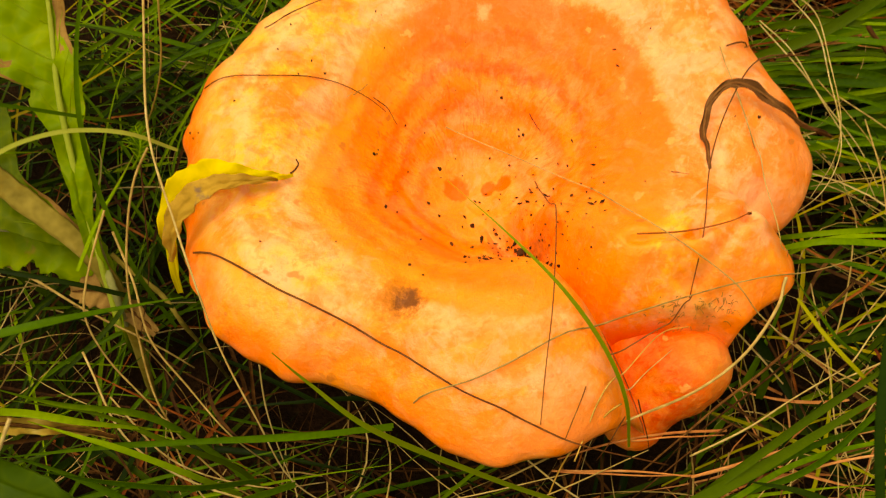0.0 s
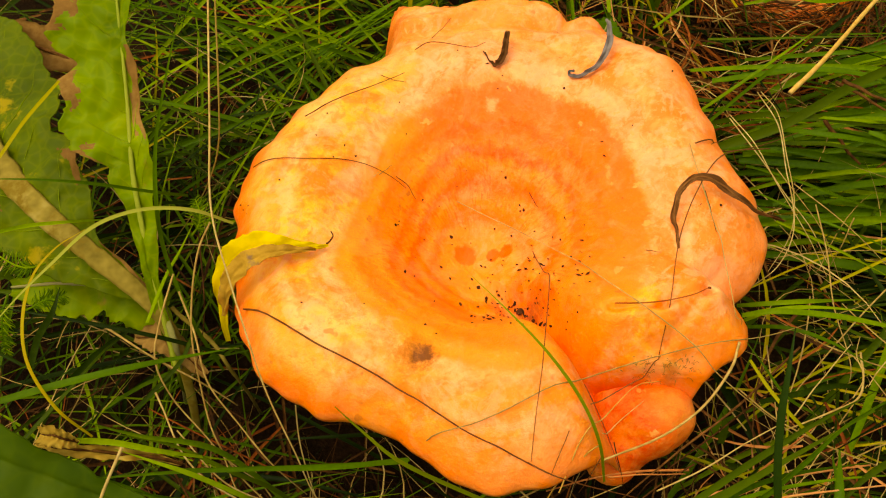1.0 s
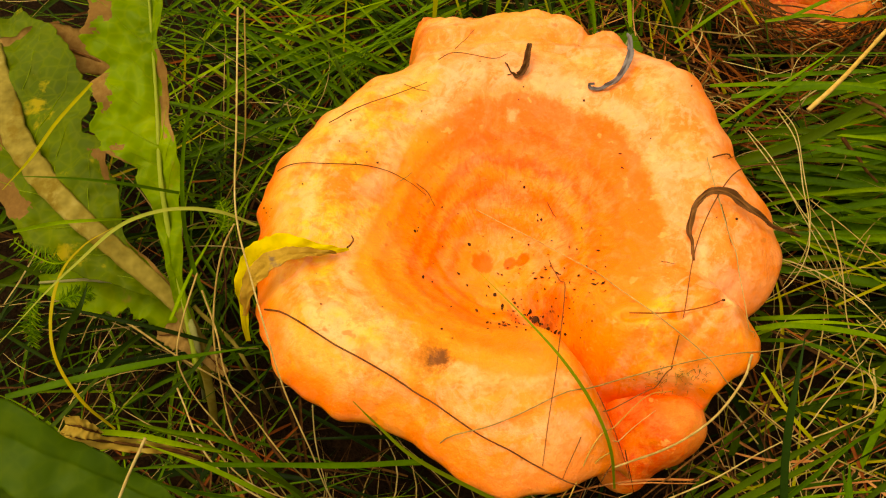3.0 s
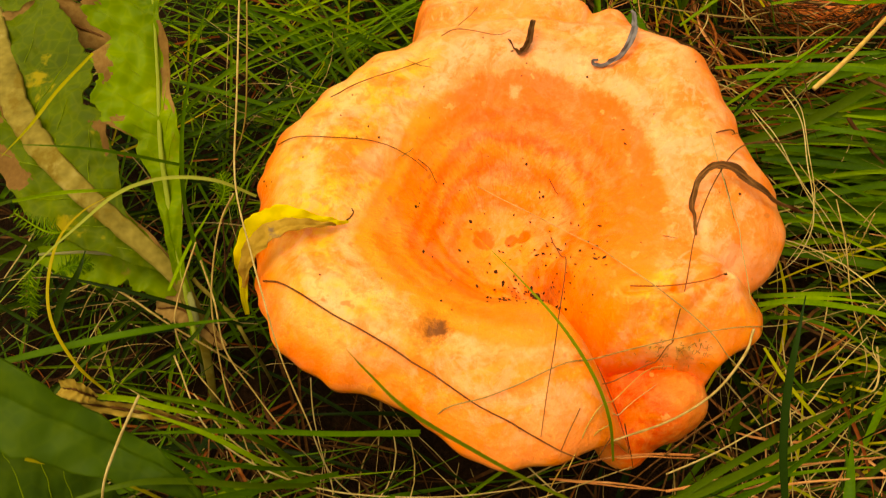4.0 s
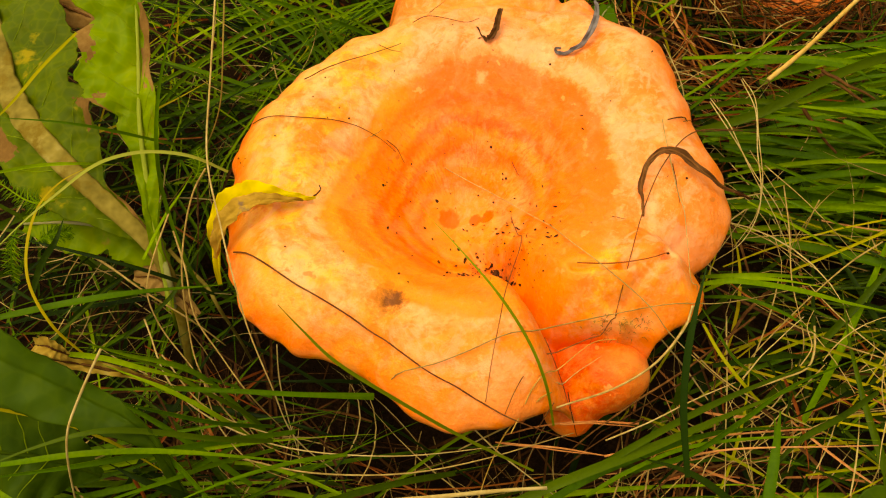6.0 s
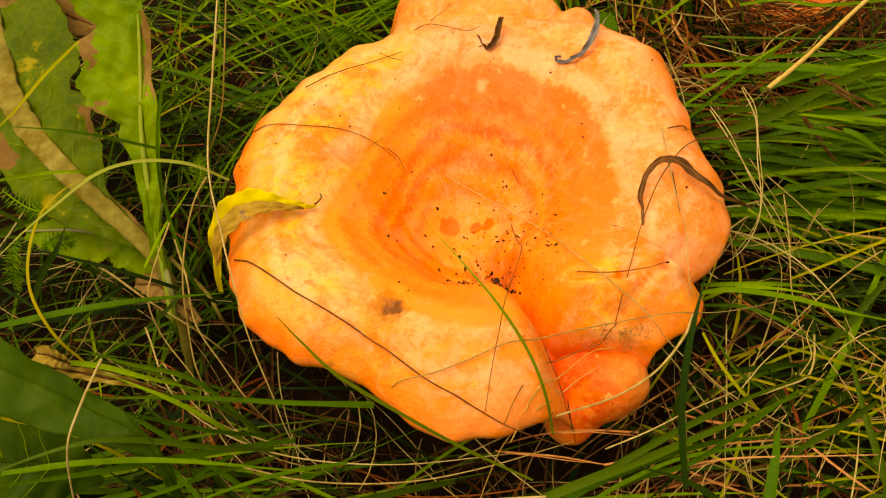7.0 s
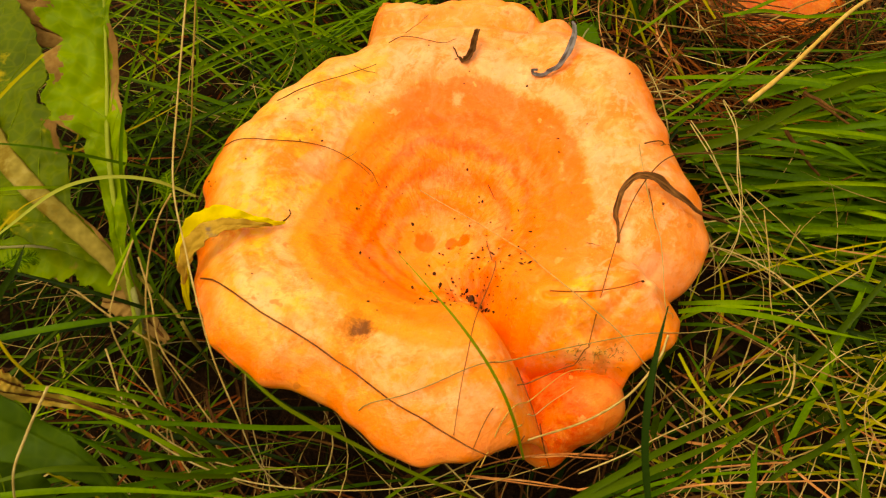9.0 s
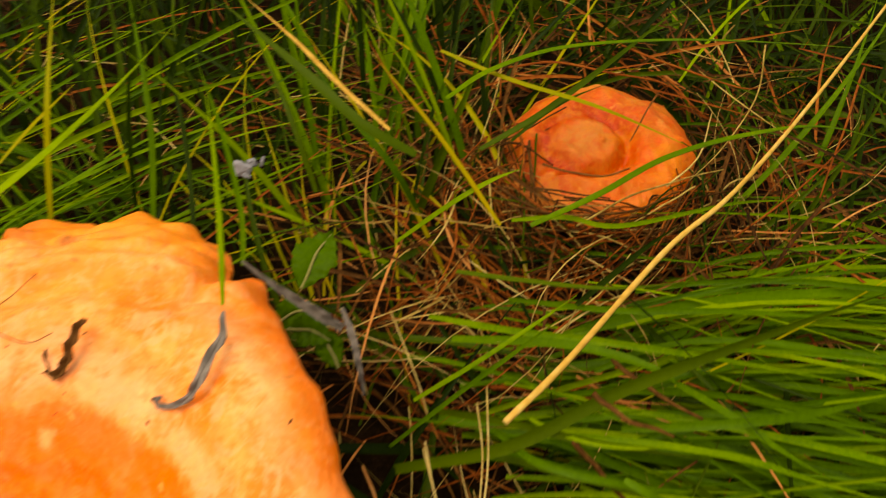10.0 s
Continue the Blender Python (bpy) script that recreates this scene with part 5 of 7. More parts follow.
grass_blade([(-0.0768, 0.0482, 0.0800), (-0.0632, 0.0460, 0.0820), (-0.0513, 0.0432, 0.0800), (-0.0390, 0.0400, 0.0700)], 0.00090, 'yellow_green', 'thin yellowish blade low in the grass')
grass_blade([(-0.0707, 0.0359, 0.0820), (-0.0531, 0.0390, 0.0840), (-0.0364, 0.0416, 0.0820), (-0.0119, 0.0464, 0.0700)], 0.00130, 'bright', 'green blade low in the grass')
grass_blade([(-0.0088, 0.0427, 0.1370), (-0.0060, 0.0420, 0.1320), (-0.0010, 0.0410, 0.1240), (0.0077, 0.0424, 0.1100), (0.0189, 0.0449, 0.0920), (0.0330, 0.0490, 0.0700)], 0.00060, 'light', 'green grass blade with brown tip leaning over the cap')
grass_blade([(0.0063, 0.0890, 0.1040), (0.0149, 0.0801, 0.1030), (0.0233, 0.0732, 0.0980), (0.0301, 0.0683, 0.0890), (0.0346, 0.0648, 0.0780), (0.0380, 0.0643, 0.0600)], 0.00065, 'light', 'bright green grass blade arching over the mushroom')
grass_blade([(0.0556, 0.0356, 0.1050), (0.0533, 0.0428, 0.1150), (0.0529, 0.0491, 0.1220), (0.0536, 0.0545, 0.1270), (0.0549, 0.0601, 0.1300)], 0.00115, 'dark', "dark green grass blade standing near the mushroom's rim")
grass_blade([(0.0143, 0.0356, 0.0600), (0.0284, 0.0440, 0.0620), (0.0429, 0.0513, 0.0640), (0.0594, 0.0594, 0.0640), (0.0776, 0.0697, 0.0620), (0.1020, 0.0843, 0.0560)], 0.00208, 'deep', 'broad green grass blade sweeping low over the litter')
grass_blade([(0.0444, 0.0524, 0.0620), (0.0566, 0.0595, 0.0660), (0.0690, 0.0676, 0.0660), (0.0850, 0.0779, 0.0620), (0.1036, 0.0895, 0.0550)], 0.00152, 'deep', 'broad green grass blade sweeping low over the litter')
grass_blade([(0.0280, 0.0406, 0.0550), (0.0416, 0.0503, 0.0580), (0.0556, 0.0579, 0.0600), (0.0760, 0.0670, 0.0580), (0.1009, 0.0744, 0.0500)], 0.00160, 'bright', 'green grass blade low in the grass')
grass_blade([(0.0562, 0.0576, 0.0620), (0.0679, 0.0557, 0.0600), (0.0779, 0.0518, 0.0550), (0.0876, 0.0479, 0.0450)], 0.00160, 'green', 'green blade bending towards the ground')
grass_blade([(0.0852, 0.0447, 0.0500), (0.0865, 0.0549, 0.0550), (0.0882, 0.0639, 0.0580), (0.0906, 0.0736, 0.0580)], 0.00240, 'bright', 'upright broad green blade')
grass_blade([(0.0710, 0.0986, 0.0660), (0.0771, 0.0937, 0.0600), (0.0829, 0.0880, 0.0550), (0.0929, 0.0887, 0.0450)], 0.00080, 'bright', 'yellow-green stem bending down beside the cap')
grass_blade([(0.0723, 0.0850, 0.0350), (0.0720, 0.0865, 0.0420), (0.0708, 0.0886, 0.0450)], 0.00176, 'green', 'small folded green blade')
grass_blade([(0.0775, 0.1111, 0.0500), (0.0829, 0.1086, 0.0600), (0.0930, 0.1083, 0.0620), (0.1084, 0.1098, 0.0580)], 0.00100, 'bright', 'bright green blade springing from under the cap')
grass_blade([(0.0756, 0.1082, 0.0580), (0.0830, 0.1070, 0.0620), (0.0969, 0.1058, 0.0620), (0.1121, 0.1055, 0.0580), (0.1302, 0.1087, 0.0500)], 0.00140, 'bright', 'bright green blade springing from under the cap')
grass_blade([(0.0778, 0.1110, 0.0480), (0.0869, 0.1067, 0.0550), (0.0970, 0.1028, 0.0550), (0.1088, 0.0985, 0.0500)], 0.00100, 'bright', 'bright green blade springing from under the cap')
grass_blade([(0.0779, 0.1162, 0.0500), (0.0915, 0.1145, 0.0550), (0.1106, 0.1189, 0.0500)], 0.00120, 'bright', 'green blade springing from under the cap')
grass_blade([(0.0786, 0.0890, 0.0500), (0.0887, 0.0915, 0.0500), (0.0997, 0.0949, 0.0480), (0.1128, 0.0975, 0.0400)], 0.00150, 'green', 'green blade beside the mushroom')
grass_blade([(0.0892, 0.2273, 0.0450), (0.1048, 0.2217, 0.0500), (0.1251, 0.2169, 0.0550), (0.1505, 0.2243, 0.0500)], 0.00160, 'deep', 'green grass blade lying flat beside the mushroom')
grass_blade([(0.0773, 0.1782, 0.0400), (0.1007, 0.1790, 0.0520), (0.1203, 0.1861, 0.0620), (0.1371, 0.1923, 0.0660), (0.1639, 0.2065, 0.0600), (0.1873, 0.2183, 0.0550)], 0.00288, 'deep', 'broad dark green blade lying across the tuft')
grass_blade([(0.0806, 0.1921, 0.0450), (0.0931, 0.1958, 0.0550), (0.1062, 0.2025, 0.0620), (0.1145, 0.2073, 0.0660)], 0.00110, 'bright', 'straight green blade pointing at the small mushroom')
grass_blade([(0.0855, 0.1924, 0.0400), (0.0997, 0.1845, 0.0520), (0.1187, 0.1789, 0.0550), (0.1427, 0.1787, 0.0500)], 0.00176, 'deep', 'green grass blade lying flat beside the mushroom')
grass_blade([(0.0830, 0.2173, 0.0400), (0.1013, 0.2079, 0.0500), (0.1252, 0.2016, 0.0560), (0.1490, 0.1984, 0.0560), (0.1835, 0.1963, 0.0500)], 0.00160, 'bright', 'green grass blade lying flat beside the mushroom')
grass_blade([(0.0886, 0.2100, 0.0420), (0.1132, 0.2023, 0.0540), (0.1301, 0.1952, 0.0580), (0.1371, 0.1912, 0.0560)], 0.00208, 'bright', 'green grass blade lying flat beside the mushroom')
grass_blade([(0.1023, 0.2231, 0.0400), (0.1270, 0.2130, 0.0520), (0.1512, 0.2112, 0.0560), (0.1885, 0.2139, 0.0500)], 0.00140, 'bright', 'green grass blade lying flat beside the mushroom')
grass_blade([(0.1062, 0.1849, 0.0450), (0.1233, 0.1798, 0.0550), (0.1452, 0.1766, 0.0560), (0.1627, 0.1736, 0.0520), (0.1802, 0.1728, 0.0450)], 0.00144, 'bright', 'green grass blade lying flat beside the mushroom')
grass_blade([(0.1246, 0.1846, 0.0500), (0.1457, 0.1829, 0.0580), (0.1635, 0.1861, 0.0580), (0.1844, 0.1949, 0.0500)], 0.00192, 'bright', 'green grass blade lying flat beside the mushroom')
grass_blade([(0.1380, 0.1958, 0.0500), (0.1471, 0.1857, 0.0550), (0.1540, 0.1797, 0.0550), (0.1661, 0.1751, 0.0500)], 0.00160, 'bright', 'green grass blade lying flat beside the mushroom')
grass_blade([(0.1219, 0.1694, 0.0600), (0.1264, 0.1668, 0.0600), (0.1358, 0.1641, 0.0550)], 0.00160, 'bright', 'green grass blade lying flat beside the mushroom')
grass_blade([(0.0955, 0.1828, 0.0400), (0.1122, 0.1742, 0.0500), (0.1289, 0.1702, 0.0500), (0.1449, 0.1651, 0.0500)], 0.00160, 'green', 'green grass blade lying flat beside the mushroom')
grass_blade([(0.0758, 0.1834, 0.0400), (0.0912, 0.1899, 0.0550), (0.1009, 0.1927, 0.0660), (0.1087, 0.1941, 0.0770)], 0.00100, 'bright', 'straight green blade pointing at the small mushroom')
dry_stem([(0.0987, 0.1765, 0.0680), (0.1104, 0.1889, 0.0700), (0.1331, 0.2160, 0.0720), (0.1503, 0.2325, 0.0720), (0.1762, 0.2651, 0.0700), (0.2168, 0.3212, 0.0660)], 0.00072, 'yellow', 'long golden straw slanting over the grass')
dry_stem([(0.1242, 0.2015, 0.0500), (0.1303, 0.1954, 0.0500), (0.1437, 0.1900, 0.0450)], 0.00063, 'brown', 'tan dead stem in the tuft')
dry_stem([(0.1136, 0.1794, 0.0550), (0.1192, 0.1751, 0.0500), (0.1254, 0.1707, 0.0450)], 0.00070, 'brown', 'tan dead stem in the tuft')
dry_stem([(0.0961, 0.1908, 0.0550), (0.0959, 0.1697, 0.0620), (0.0934, 0.1507, 0.0640), (0.0936, 0.1399, 0.0620), (0.0923, 0.1314, 0.0600), (0.0885, 0.1252, 0.0550), (0.0817, 0.1215, 0.0500)], 0.00019, 'pale', 'looping pale stem beside the mushroom')
dry_stem([(0.0835, 0.1743, 0.0600), (0.0886, 0.1565, 0.0620), (0.0934, 0.1457, 0.0600), (0.1001, 0.1381, 0.0550), (0.1044, 0.1303, 0.0500)], 0.00019, 'pale', 'thin pale stem beside the mushroom')
dry_stem([(0.1007, 0.1422, 0.0600), (0.0999, 0.1263, 0.0600), (0.1002, 0.1133, 0.0550), (0.1026, 0.0994, 0.0500), (0.1042, 0.0967, 0.0400)], 0.00019, 'pale', 'thin pale stem beside the mushroom')
dry_stem([(0.1238, 0.1247, 0.0600), (0.1145, 0.1180, 0.0580), (0.1038, 0.1084, 0.0550), (0.0922, 0.0967, 0.0500), (0.0872, 0.0918, 0.0400)], 0.00022, 'pale', 'thin pale stem beside the mushroom')
dry_stem([(0.1097, 0.1379, 0.0600), (0.1070, 0.1327, 0.0550), (0.1070, 0.1323, 0.0450)], 0.00017, 'pale', 'thin pale stem beside the mushroom')
dry_stem([(0.0652, 0.1460, 0.0786), (0.0765, 0.1536, 0.0680), (0.0892, 0.1615, 0.0620), (0.1030, 0.1708, 0.0580)], 0.00020, 'brown', "thin brown stem touching the cap's edge")
dry_stem([(0.1060, 0.1031, 0.0500), (0.1049, 0.0963, 0.0500), (0.1018, 0.0903, 0.0500), (0.0958, 0.0877, 0.0480), (0.0850, 0.0843, 0.0450)], 0.00030, 'pale', 'looping pale stem in the grass')
grass_blade([(-0.0196, 0.2257, 0.0650), (-0.0081, 0.2354, 0.0700), (0.0005, 0.2484, 0.0720), (0.0077, 0.2711, 0.0700), (0.0097, 0.3049, 0.0600)], 0.00208, 'bright', 'broad green blade slanting beside the large mushroom')
grass_blade([(-0.0235, 0.2421, 0.0600), (-0.0176, 0.2558, 0.0620), (-0.0133, 0.2728, 0.0600)], 0.00100, 'yellow_green', 'thin yellow-green blade beside the large mushroom')
grass_blade([(-0.0127, 0.2353, 0.0450), (-0.0118, 0.2464, 0.0600), (-0.0117, 0.2595, 0.0720), (-0.0158, 0.2864, 0.0800)], 0.00160, 'yellow_green', 'yellow-green upright blade beside the large mushroom')
grass_blade([(0.0101, 0.2421, 0.0400), (0.0098, 0.2581, 0.0550), (0.0067, 0.2725, 0.0650), (-0.0004, 0.2941, 0.0750)], 0.00208, 'bright', 'upright green blade beside the large mushroom')
grass_blade([(0.0215, 0.2389, 0.0400), (0.0192, 0.2533, 0.0500), (0.0154, 0.2678, 0.0600), (0.0083, 0.2815, 0.0650)], 0.00150, 'green', 'upright green blade beside the large mushroom')
grass_blade([(0.0466, 0.1894, 0.0850), (0.0453, 0.1997, 0.0900), (0.0400, 0.2207, 0.0900), (0.0348, 0.2384, 0.0900)], 0.00130, 'bright', 'upright green blade beside the large mushroom')
grass_blade([(0.0413, 0.2162, 0.0600), (0.0397, 0.2276, 0.0660), (0.0340, 0.2433, 0.0750), (0.0253, 0.2623, 0.0800)], 0.00130, 'bright', 'upright green blade beside the large mushroom')
grass_blade([(0.0789, 0.2375, 0.0750), (0.0667, 0.2417, 0.0800), (0.0518, 0.2539, 0.0850), (0.0312, 0.2753, 0.0850)], 0.00256, 'deep', 'broad green blade leaning back over the litter')
grass_blade([(0.0996, 0.2382, 0.0500), (0.0856, 0.2530, 0.0620), (0.0755, 0.2621, 0.0700), (0.0668, 0.2697, 0.0760)], 0.00144, 'yellow_green', 'yellowing blade with a dry edge leaning back')
grass_blade([(0.0731, 0.2402, 0.0800), (0.0614, 0.2488, 0.0850), (0.0501, 0.2600, 0.0880), (0.0374, 0.2738, 0.0880)], 0.00100, 'yellow', 'yellow dry blade leaning back over the litter')
grass_blade([(0.0530, 0.2471, 0.0500), (0.0487, 0.2551, 0.0600), (0.0439, 0.2648, 0.0660), (0.0343, 0.2836, 0.0700)], 0.00160, 'green', 'green blade beside the large mushroom')
grass_blade([(0.0782, 0.2583, 0.0300), (0.0705, 0.2623, 0.0450), (0.0562, 0.2751, 0.0550), (0.0431, 0.2903, 0.0650)], 0.00192, 'bright', 'green blade leaning over the litter')
grass_blade([(0.0733, 0.2394, 0.0400), (0.0875, 0.2449, 0.0500), (0.0972, 0.2486, 0.0550), (0.1041, 0.2500, 0.0580)], 0.00130, 'bright', 'thin green blade near the small mushroom')
grass_blade([(0.0852, 0.2615, 0.0700), (0.0962, 0.2702, 0.0720), (0.1147, 0.2773, 0.0740), (0.1439, 0.2817, 0.0740), (0.1740, 0.2844, 0.0720), (0.2045, 0.2853, 0.0700)], 0.00170, 'bright', 'long green blade arching above the small mushroom')
grass_blade([(0.1067, 0.2345, 0.0550), (0.1222, 0.2390, 0.0620), (0.1392, 0.2498, 0.0640), (0.1610, 0.2605, 0.0620), (0.1831, 0.2666, 0.0600), (0.2091, 0.2705, 0.0500)], 0.00176, 'bright', 'green blade lying across the small mushroom')
grass_blade([(0.0941, 0.2543, 0.0600), (0.1096, 0.2640, 0.0640), (0.1274, 0.2796, 0.0680), (0.1501, 0.3015, 0.0720)], 0.00160, 'deep', 'green blade lying across the small mushroom')
grass_blade([(0.0832, 0.2794, 0.0700), (0.1006, 0.2695, 0.0700), (0.1231, 0.2625, 0.0680), (0.1448, 0.2568, 0.0620)], 0.00110, 'yellow_green', 'thin yellowish blade across the small mushroom')
dry_stem([(0.1364, 0.3088, 0.0500), (0.1520, 0.2995, 0.0500), (0.1687, 0.2919, 0.0500), (0.1779, 0.2979, 0.0450)], 0.00035, 'red', 'red-brown dry stem beside the small mushroom')
dry_stem([(0.0971, 0.3096, 0.0600), (0.0998, 0.3008, 0.0550), (0.1004, 0.2880, 0.0450)], 0.00035, 'red', 'red-brown upright dry stem')
dry_stem([(0.1712, 0.2923, 0.0650), (0.1666, 0.2753, 0.0620), (0.1563, 0.2602, 0.0580), (0.1490, 0.2554, 0.0500)], 0.00024, 'pale', 'bent pale stem beside the small mushroom')
dry_stem([(0.2069, 0.3023, 0.0500), (0.1932, 0.2740, 0.0500), (0.1846, 0.2556, 0.0450)], 0.00041, 'red', 'red-brown dry stem in the litter')
dry_stem([(0.1720, 0.3199, 0.0500), (0.1631, 0.3076, 0.0500), (0.1603, 0.3083, 0.0450)], 0.00024, 'pale', 'pale dry stem beside the small mushroom')
dry_stem([(0.0698, 0.1955, 0.0400), (0.0667, 0.2013, 0.0500), (0.0639, 0.2085, 0.0560)], 0.00022, 'pale', 'bent grey dry stem in the litter')
dry_stem([(0.0838, 0.1929, 0.0350), (0.0799, 0.2004, 0.0450), (0.0741, 0.2121, 0.0500)], 0.00024, 'pale', 'tan dry stem in the litter')
grass_blade([(0.1025, 0.2401, 0.0500), (0.1150, 0.2375, 0.0550), (0.1286, 0.2355, 0.0550), (0.1595, 0.2482, 0.0500), (0.1798, 0.2544, 0.0450)], 0.00120, 'bright', 'narrow green blade beside the small mushroom')
grass_blade([(0.1171, 0.2155, 0.0500), (0.1252, 0.2224, 0.0520), (0.1341, 0.2311, 0.0520), (0.1440, 0.2402, 0.0500)], 0.00144, 'green', 'green blade in the litter')
dry_stem([(0.1597, 0.2412, 0.0450), (0.1782, 0.2548, 0.0500), (0.1942, 0.2719, 0.0500)], 0.00029, 'red', 'red-brown dry stem in the litter')
dry_stem([(0.1116, 0.2633, 0.0460), (0.1190, 0.2606, 0.0460), (0.1272, 0.2596, 0.0460), (0.1348, 0.2619, 0.0470)], 0.00037, 'twig', 'dark dry stem lying on the small cap')
dry_stem([(0.1456, 0.2906, 0.0480), (0.1408, 0.2822, 0.0470), (0.1361, 0.2730, 0.0460)], 0.00030, 'twig', 'dark dry stem lying on the small cap')
dry_stem([(0.1186, 0.2390, 0.0500), (0.1316, 0.2471, 0.0520), (0.1453, 0.2535, 0.0520), (0.1585, 0.2598, 0.0500)], 0.00030, 'pale', 'pale dry stem beside the small mushroom')
dry_stem([(0.0990, 0.2512, 0.0500), (0.1103, 0.2432, 0.0500), (0.1229, 0.2407, 0.0500), (0.1373, 0.2435, 0.0500)], 0.00037, 'brown', 'brown dry stem beside the small mushroom')
dry_stem([(0.1026, 0.2970, 0.0500), (0.1155, 0.2978, 0.0520), (0.1314, 0.2937, 0.0520), (0.1478, 0.2920, 0.0500), (0.1591, 0.2840, 0.0450)], 0.00037, 'red', 'red-brown dry stem beside the small mushroom')
dry_stem([(0.1502, 0.2535, 0.0500), (0.1421, 0.2474, 0.0500), (0.1324, 0.2428, 0.0460)], 0.00026, 'pale', 'pale dry stem beside the small mushroom')
dry_stem([(0.0994, 0.2607, 0.0460), (0.1108, 0.2466, 0.0470), (0.1225, 0.2441, 0.0450)], 0.00040, 'red', 'red-brown dry stem beside the small mushroom')
dry_stem([(0.1021, 0.2481, 0.0470), (0.1163, 0.2438, 0.0480), (0.1341, 0.2473, 0.0470), (0.1473, 0.2558, 0.0450)], 0.00040, 'brown', 'brown dry stem beside the small mushroom')
dry_stem([(0.1438, 0.2559, 0.0470), (0.1542, 0.2676, 0.0470), (0.1611, 0.2864, 0.0450)], 0.00030, 'pale', 'pale dry stem beside the small mushroom')
dry_stem([(0.1027, 0.2848, 0.0460), (0.1063, 0.2684, 0.0470), (0.1053, 0.2539, 0.0450)], 0.00045, 'red', 'red-brown dry stem beside the small mushroom')
dry_stem([(0.1066, 0.2541, 0.0470), (0.1168, 0.2522, 0.0475), (0.1288, 0.2517, 0.0460)], 0.00035, 'brown', 'brown dry stem lying on the small cap')
grass_blade([(0.1029, 0.2675, 0.0500), (0.1112, 0.2745, 0.0530), (0.1189, 0.2794, 0.0550), (0.1286, 0.2855, 0.0550)], 0.00100, 'green', 'narrow green blade beside the small mushroom')
leaf_stalk([(-0.0728, 0.1208, 0.0580), (-0.0699, 0.1123, 0.0500), (-0.0665, 0.1028, 0.0420), (-0.0794, 0.1139, -0.0100)], 0.00090, 'rib', 'ragged green leaf stalk rising from the grass')
leaf_stalk([(-0.0854, 0.1237, 0.0580), (-0.0777, 0.1176, 0.0500), (-0.0698, 0.1096, 0.0400), (-0.0786, 0.1217, -0.0100)], 0.00070, 'rib', 'greenish leaf stalk rising from the grass')
leaf_stalk([(-0.0680, 0.1125, 0.0500), (-0.0588, 0.1073, 0.0420), (-0.0533, 0.1028, 0.0320), (-0.0551, 0.1119, -0.0120)], 0.00060, 'rib_dead', 'withered tan leaf stalk rising from the grass')
dry_stem([(-0.0159, 0.1486, 0.0609), (-0.0142, 0.1506, 0.0609), (-0.0128, 0.1524, 0.0607)], 0.00012, 'pale', 'short pale grass fibre on the cap')
dry_stem([(-0.0173, 0.1473, 0.0616), (-0.0160, 0.1492, 0.0615)], 0.00010, 'pale', 'short pale grass fibre on the cap')
dry_stem([(-0.0115, 0.1500, 0.0590), (-0.0083, 0.1492, 0.0558), (-0.0062, 0.1472, 0.0524)], 0.00012, 'twig', 'thin dry brown grass stem lying across the orange cap')
dry_stem([(0.0253, 0.1492, 0.0540), (0.0269, 0.1458, 0.0533), (0.0277, 0.1444, 0.0533)], 0.00012, 'twig', 'thin dry brown grass stem lying across the orange cap')
grass_blade([(-0.0702, 0.0631, 0.0780), (-0.0609, 0.0628, 0.0780), (-0.0515, 0.0620, 0.0760), (-0.0397, 0.0646, 0.0660)], 0.00120, 'bright', 'long green grass blade low in the grass')
grass_blade([(-0.0614, 0.0623, 0.0760), (-0.0526, 0.0597, 0.0760), (-0.0453, 0.0581, 0.0740), (-0.0362, 0.0568, 0.0660), (-0.0317, 0.0589, 0.0500)], 0.00100, 'bright', 'long green grass blade low in the grass')
grass_blade([(-0.0569, 0.0535, 0.0780), (-0.0453, 0.0516, 0.0780), (-0.0342, 0.0528, 0.0720), (-0.0252, 0.0584, 0.0600)], 0.00100, 'bright', 'long green grass blade low in the grass')
grass_blade([(-0.0509, 0.0389, 0.0800), (-0.0440, 0.0364, 0.0800), (-0.0365, 0.0355, 0.0760), (-0.0304, 0.0356, 0.0660)], 0.00150, 'green', 'long green grass blade low in the grass')
grass_blade([(-0.0514, 0.0292, 0.0820), (-0.0444, 0.0325, 0.0820), (-0.0377, 0.0378, 0.0780), (-0.0328, 0.0446, 0.0700), (-0.0252, 0.0549, 0.0550)], 0.00090, 'bright', 'long green grass blade low in the grass')
grass_blade([(-0.0423, 0.0311, 0.0750), (-0.0291, 0.0382, 0.0760), (-0.0173, 0.0462, 0.0700), (-0.0076, 0.0532, 0.0600)], 0.00100, 'bright', 'long green grass blade low in the grass')
grass_blade([(-0.0195, 0.0326, 0.0700), (-0.0076, 0.0391, 0.0700), (0.0047, 0.0461, 0.0640), (0.0164, 0.0551, 0.0500)], 0.00140, 'green', 'long green grass blade low in the grass')
dry_stem([(-0.0585, 0.0779, 0.0700), (-0.0468, 0.0617, 0.0660), (-0.0257, 0.0543, 0.0600), (0.0012, 0.0557, 0.0550), (0.0293, 0.0633, 0.0500)], 0.00020, 'pale', "long thin curved dry stem under the cap's rim")
dry_stem([(-0.0534, 0.0711, 0.0660), (-0.0413, 0.0609, 0.0620), (-0.0269, 0.0583, 0.0560), (-0.0174, 0.0632, 0.0450)], 0.00017, 'pale', "long thin curved dry stem under the cap's rim")
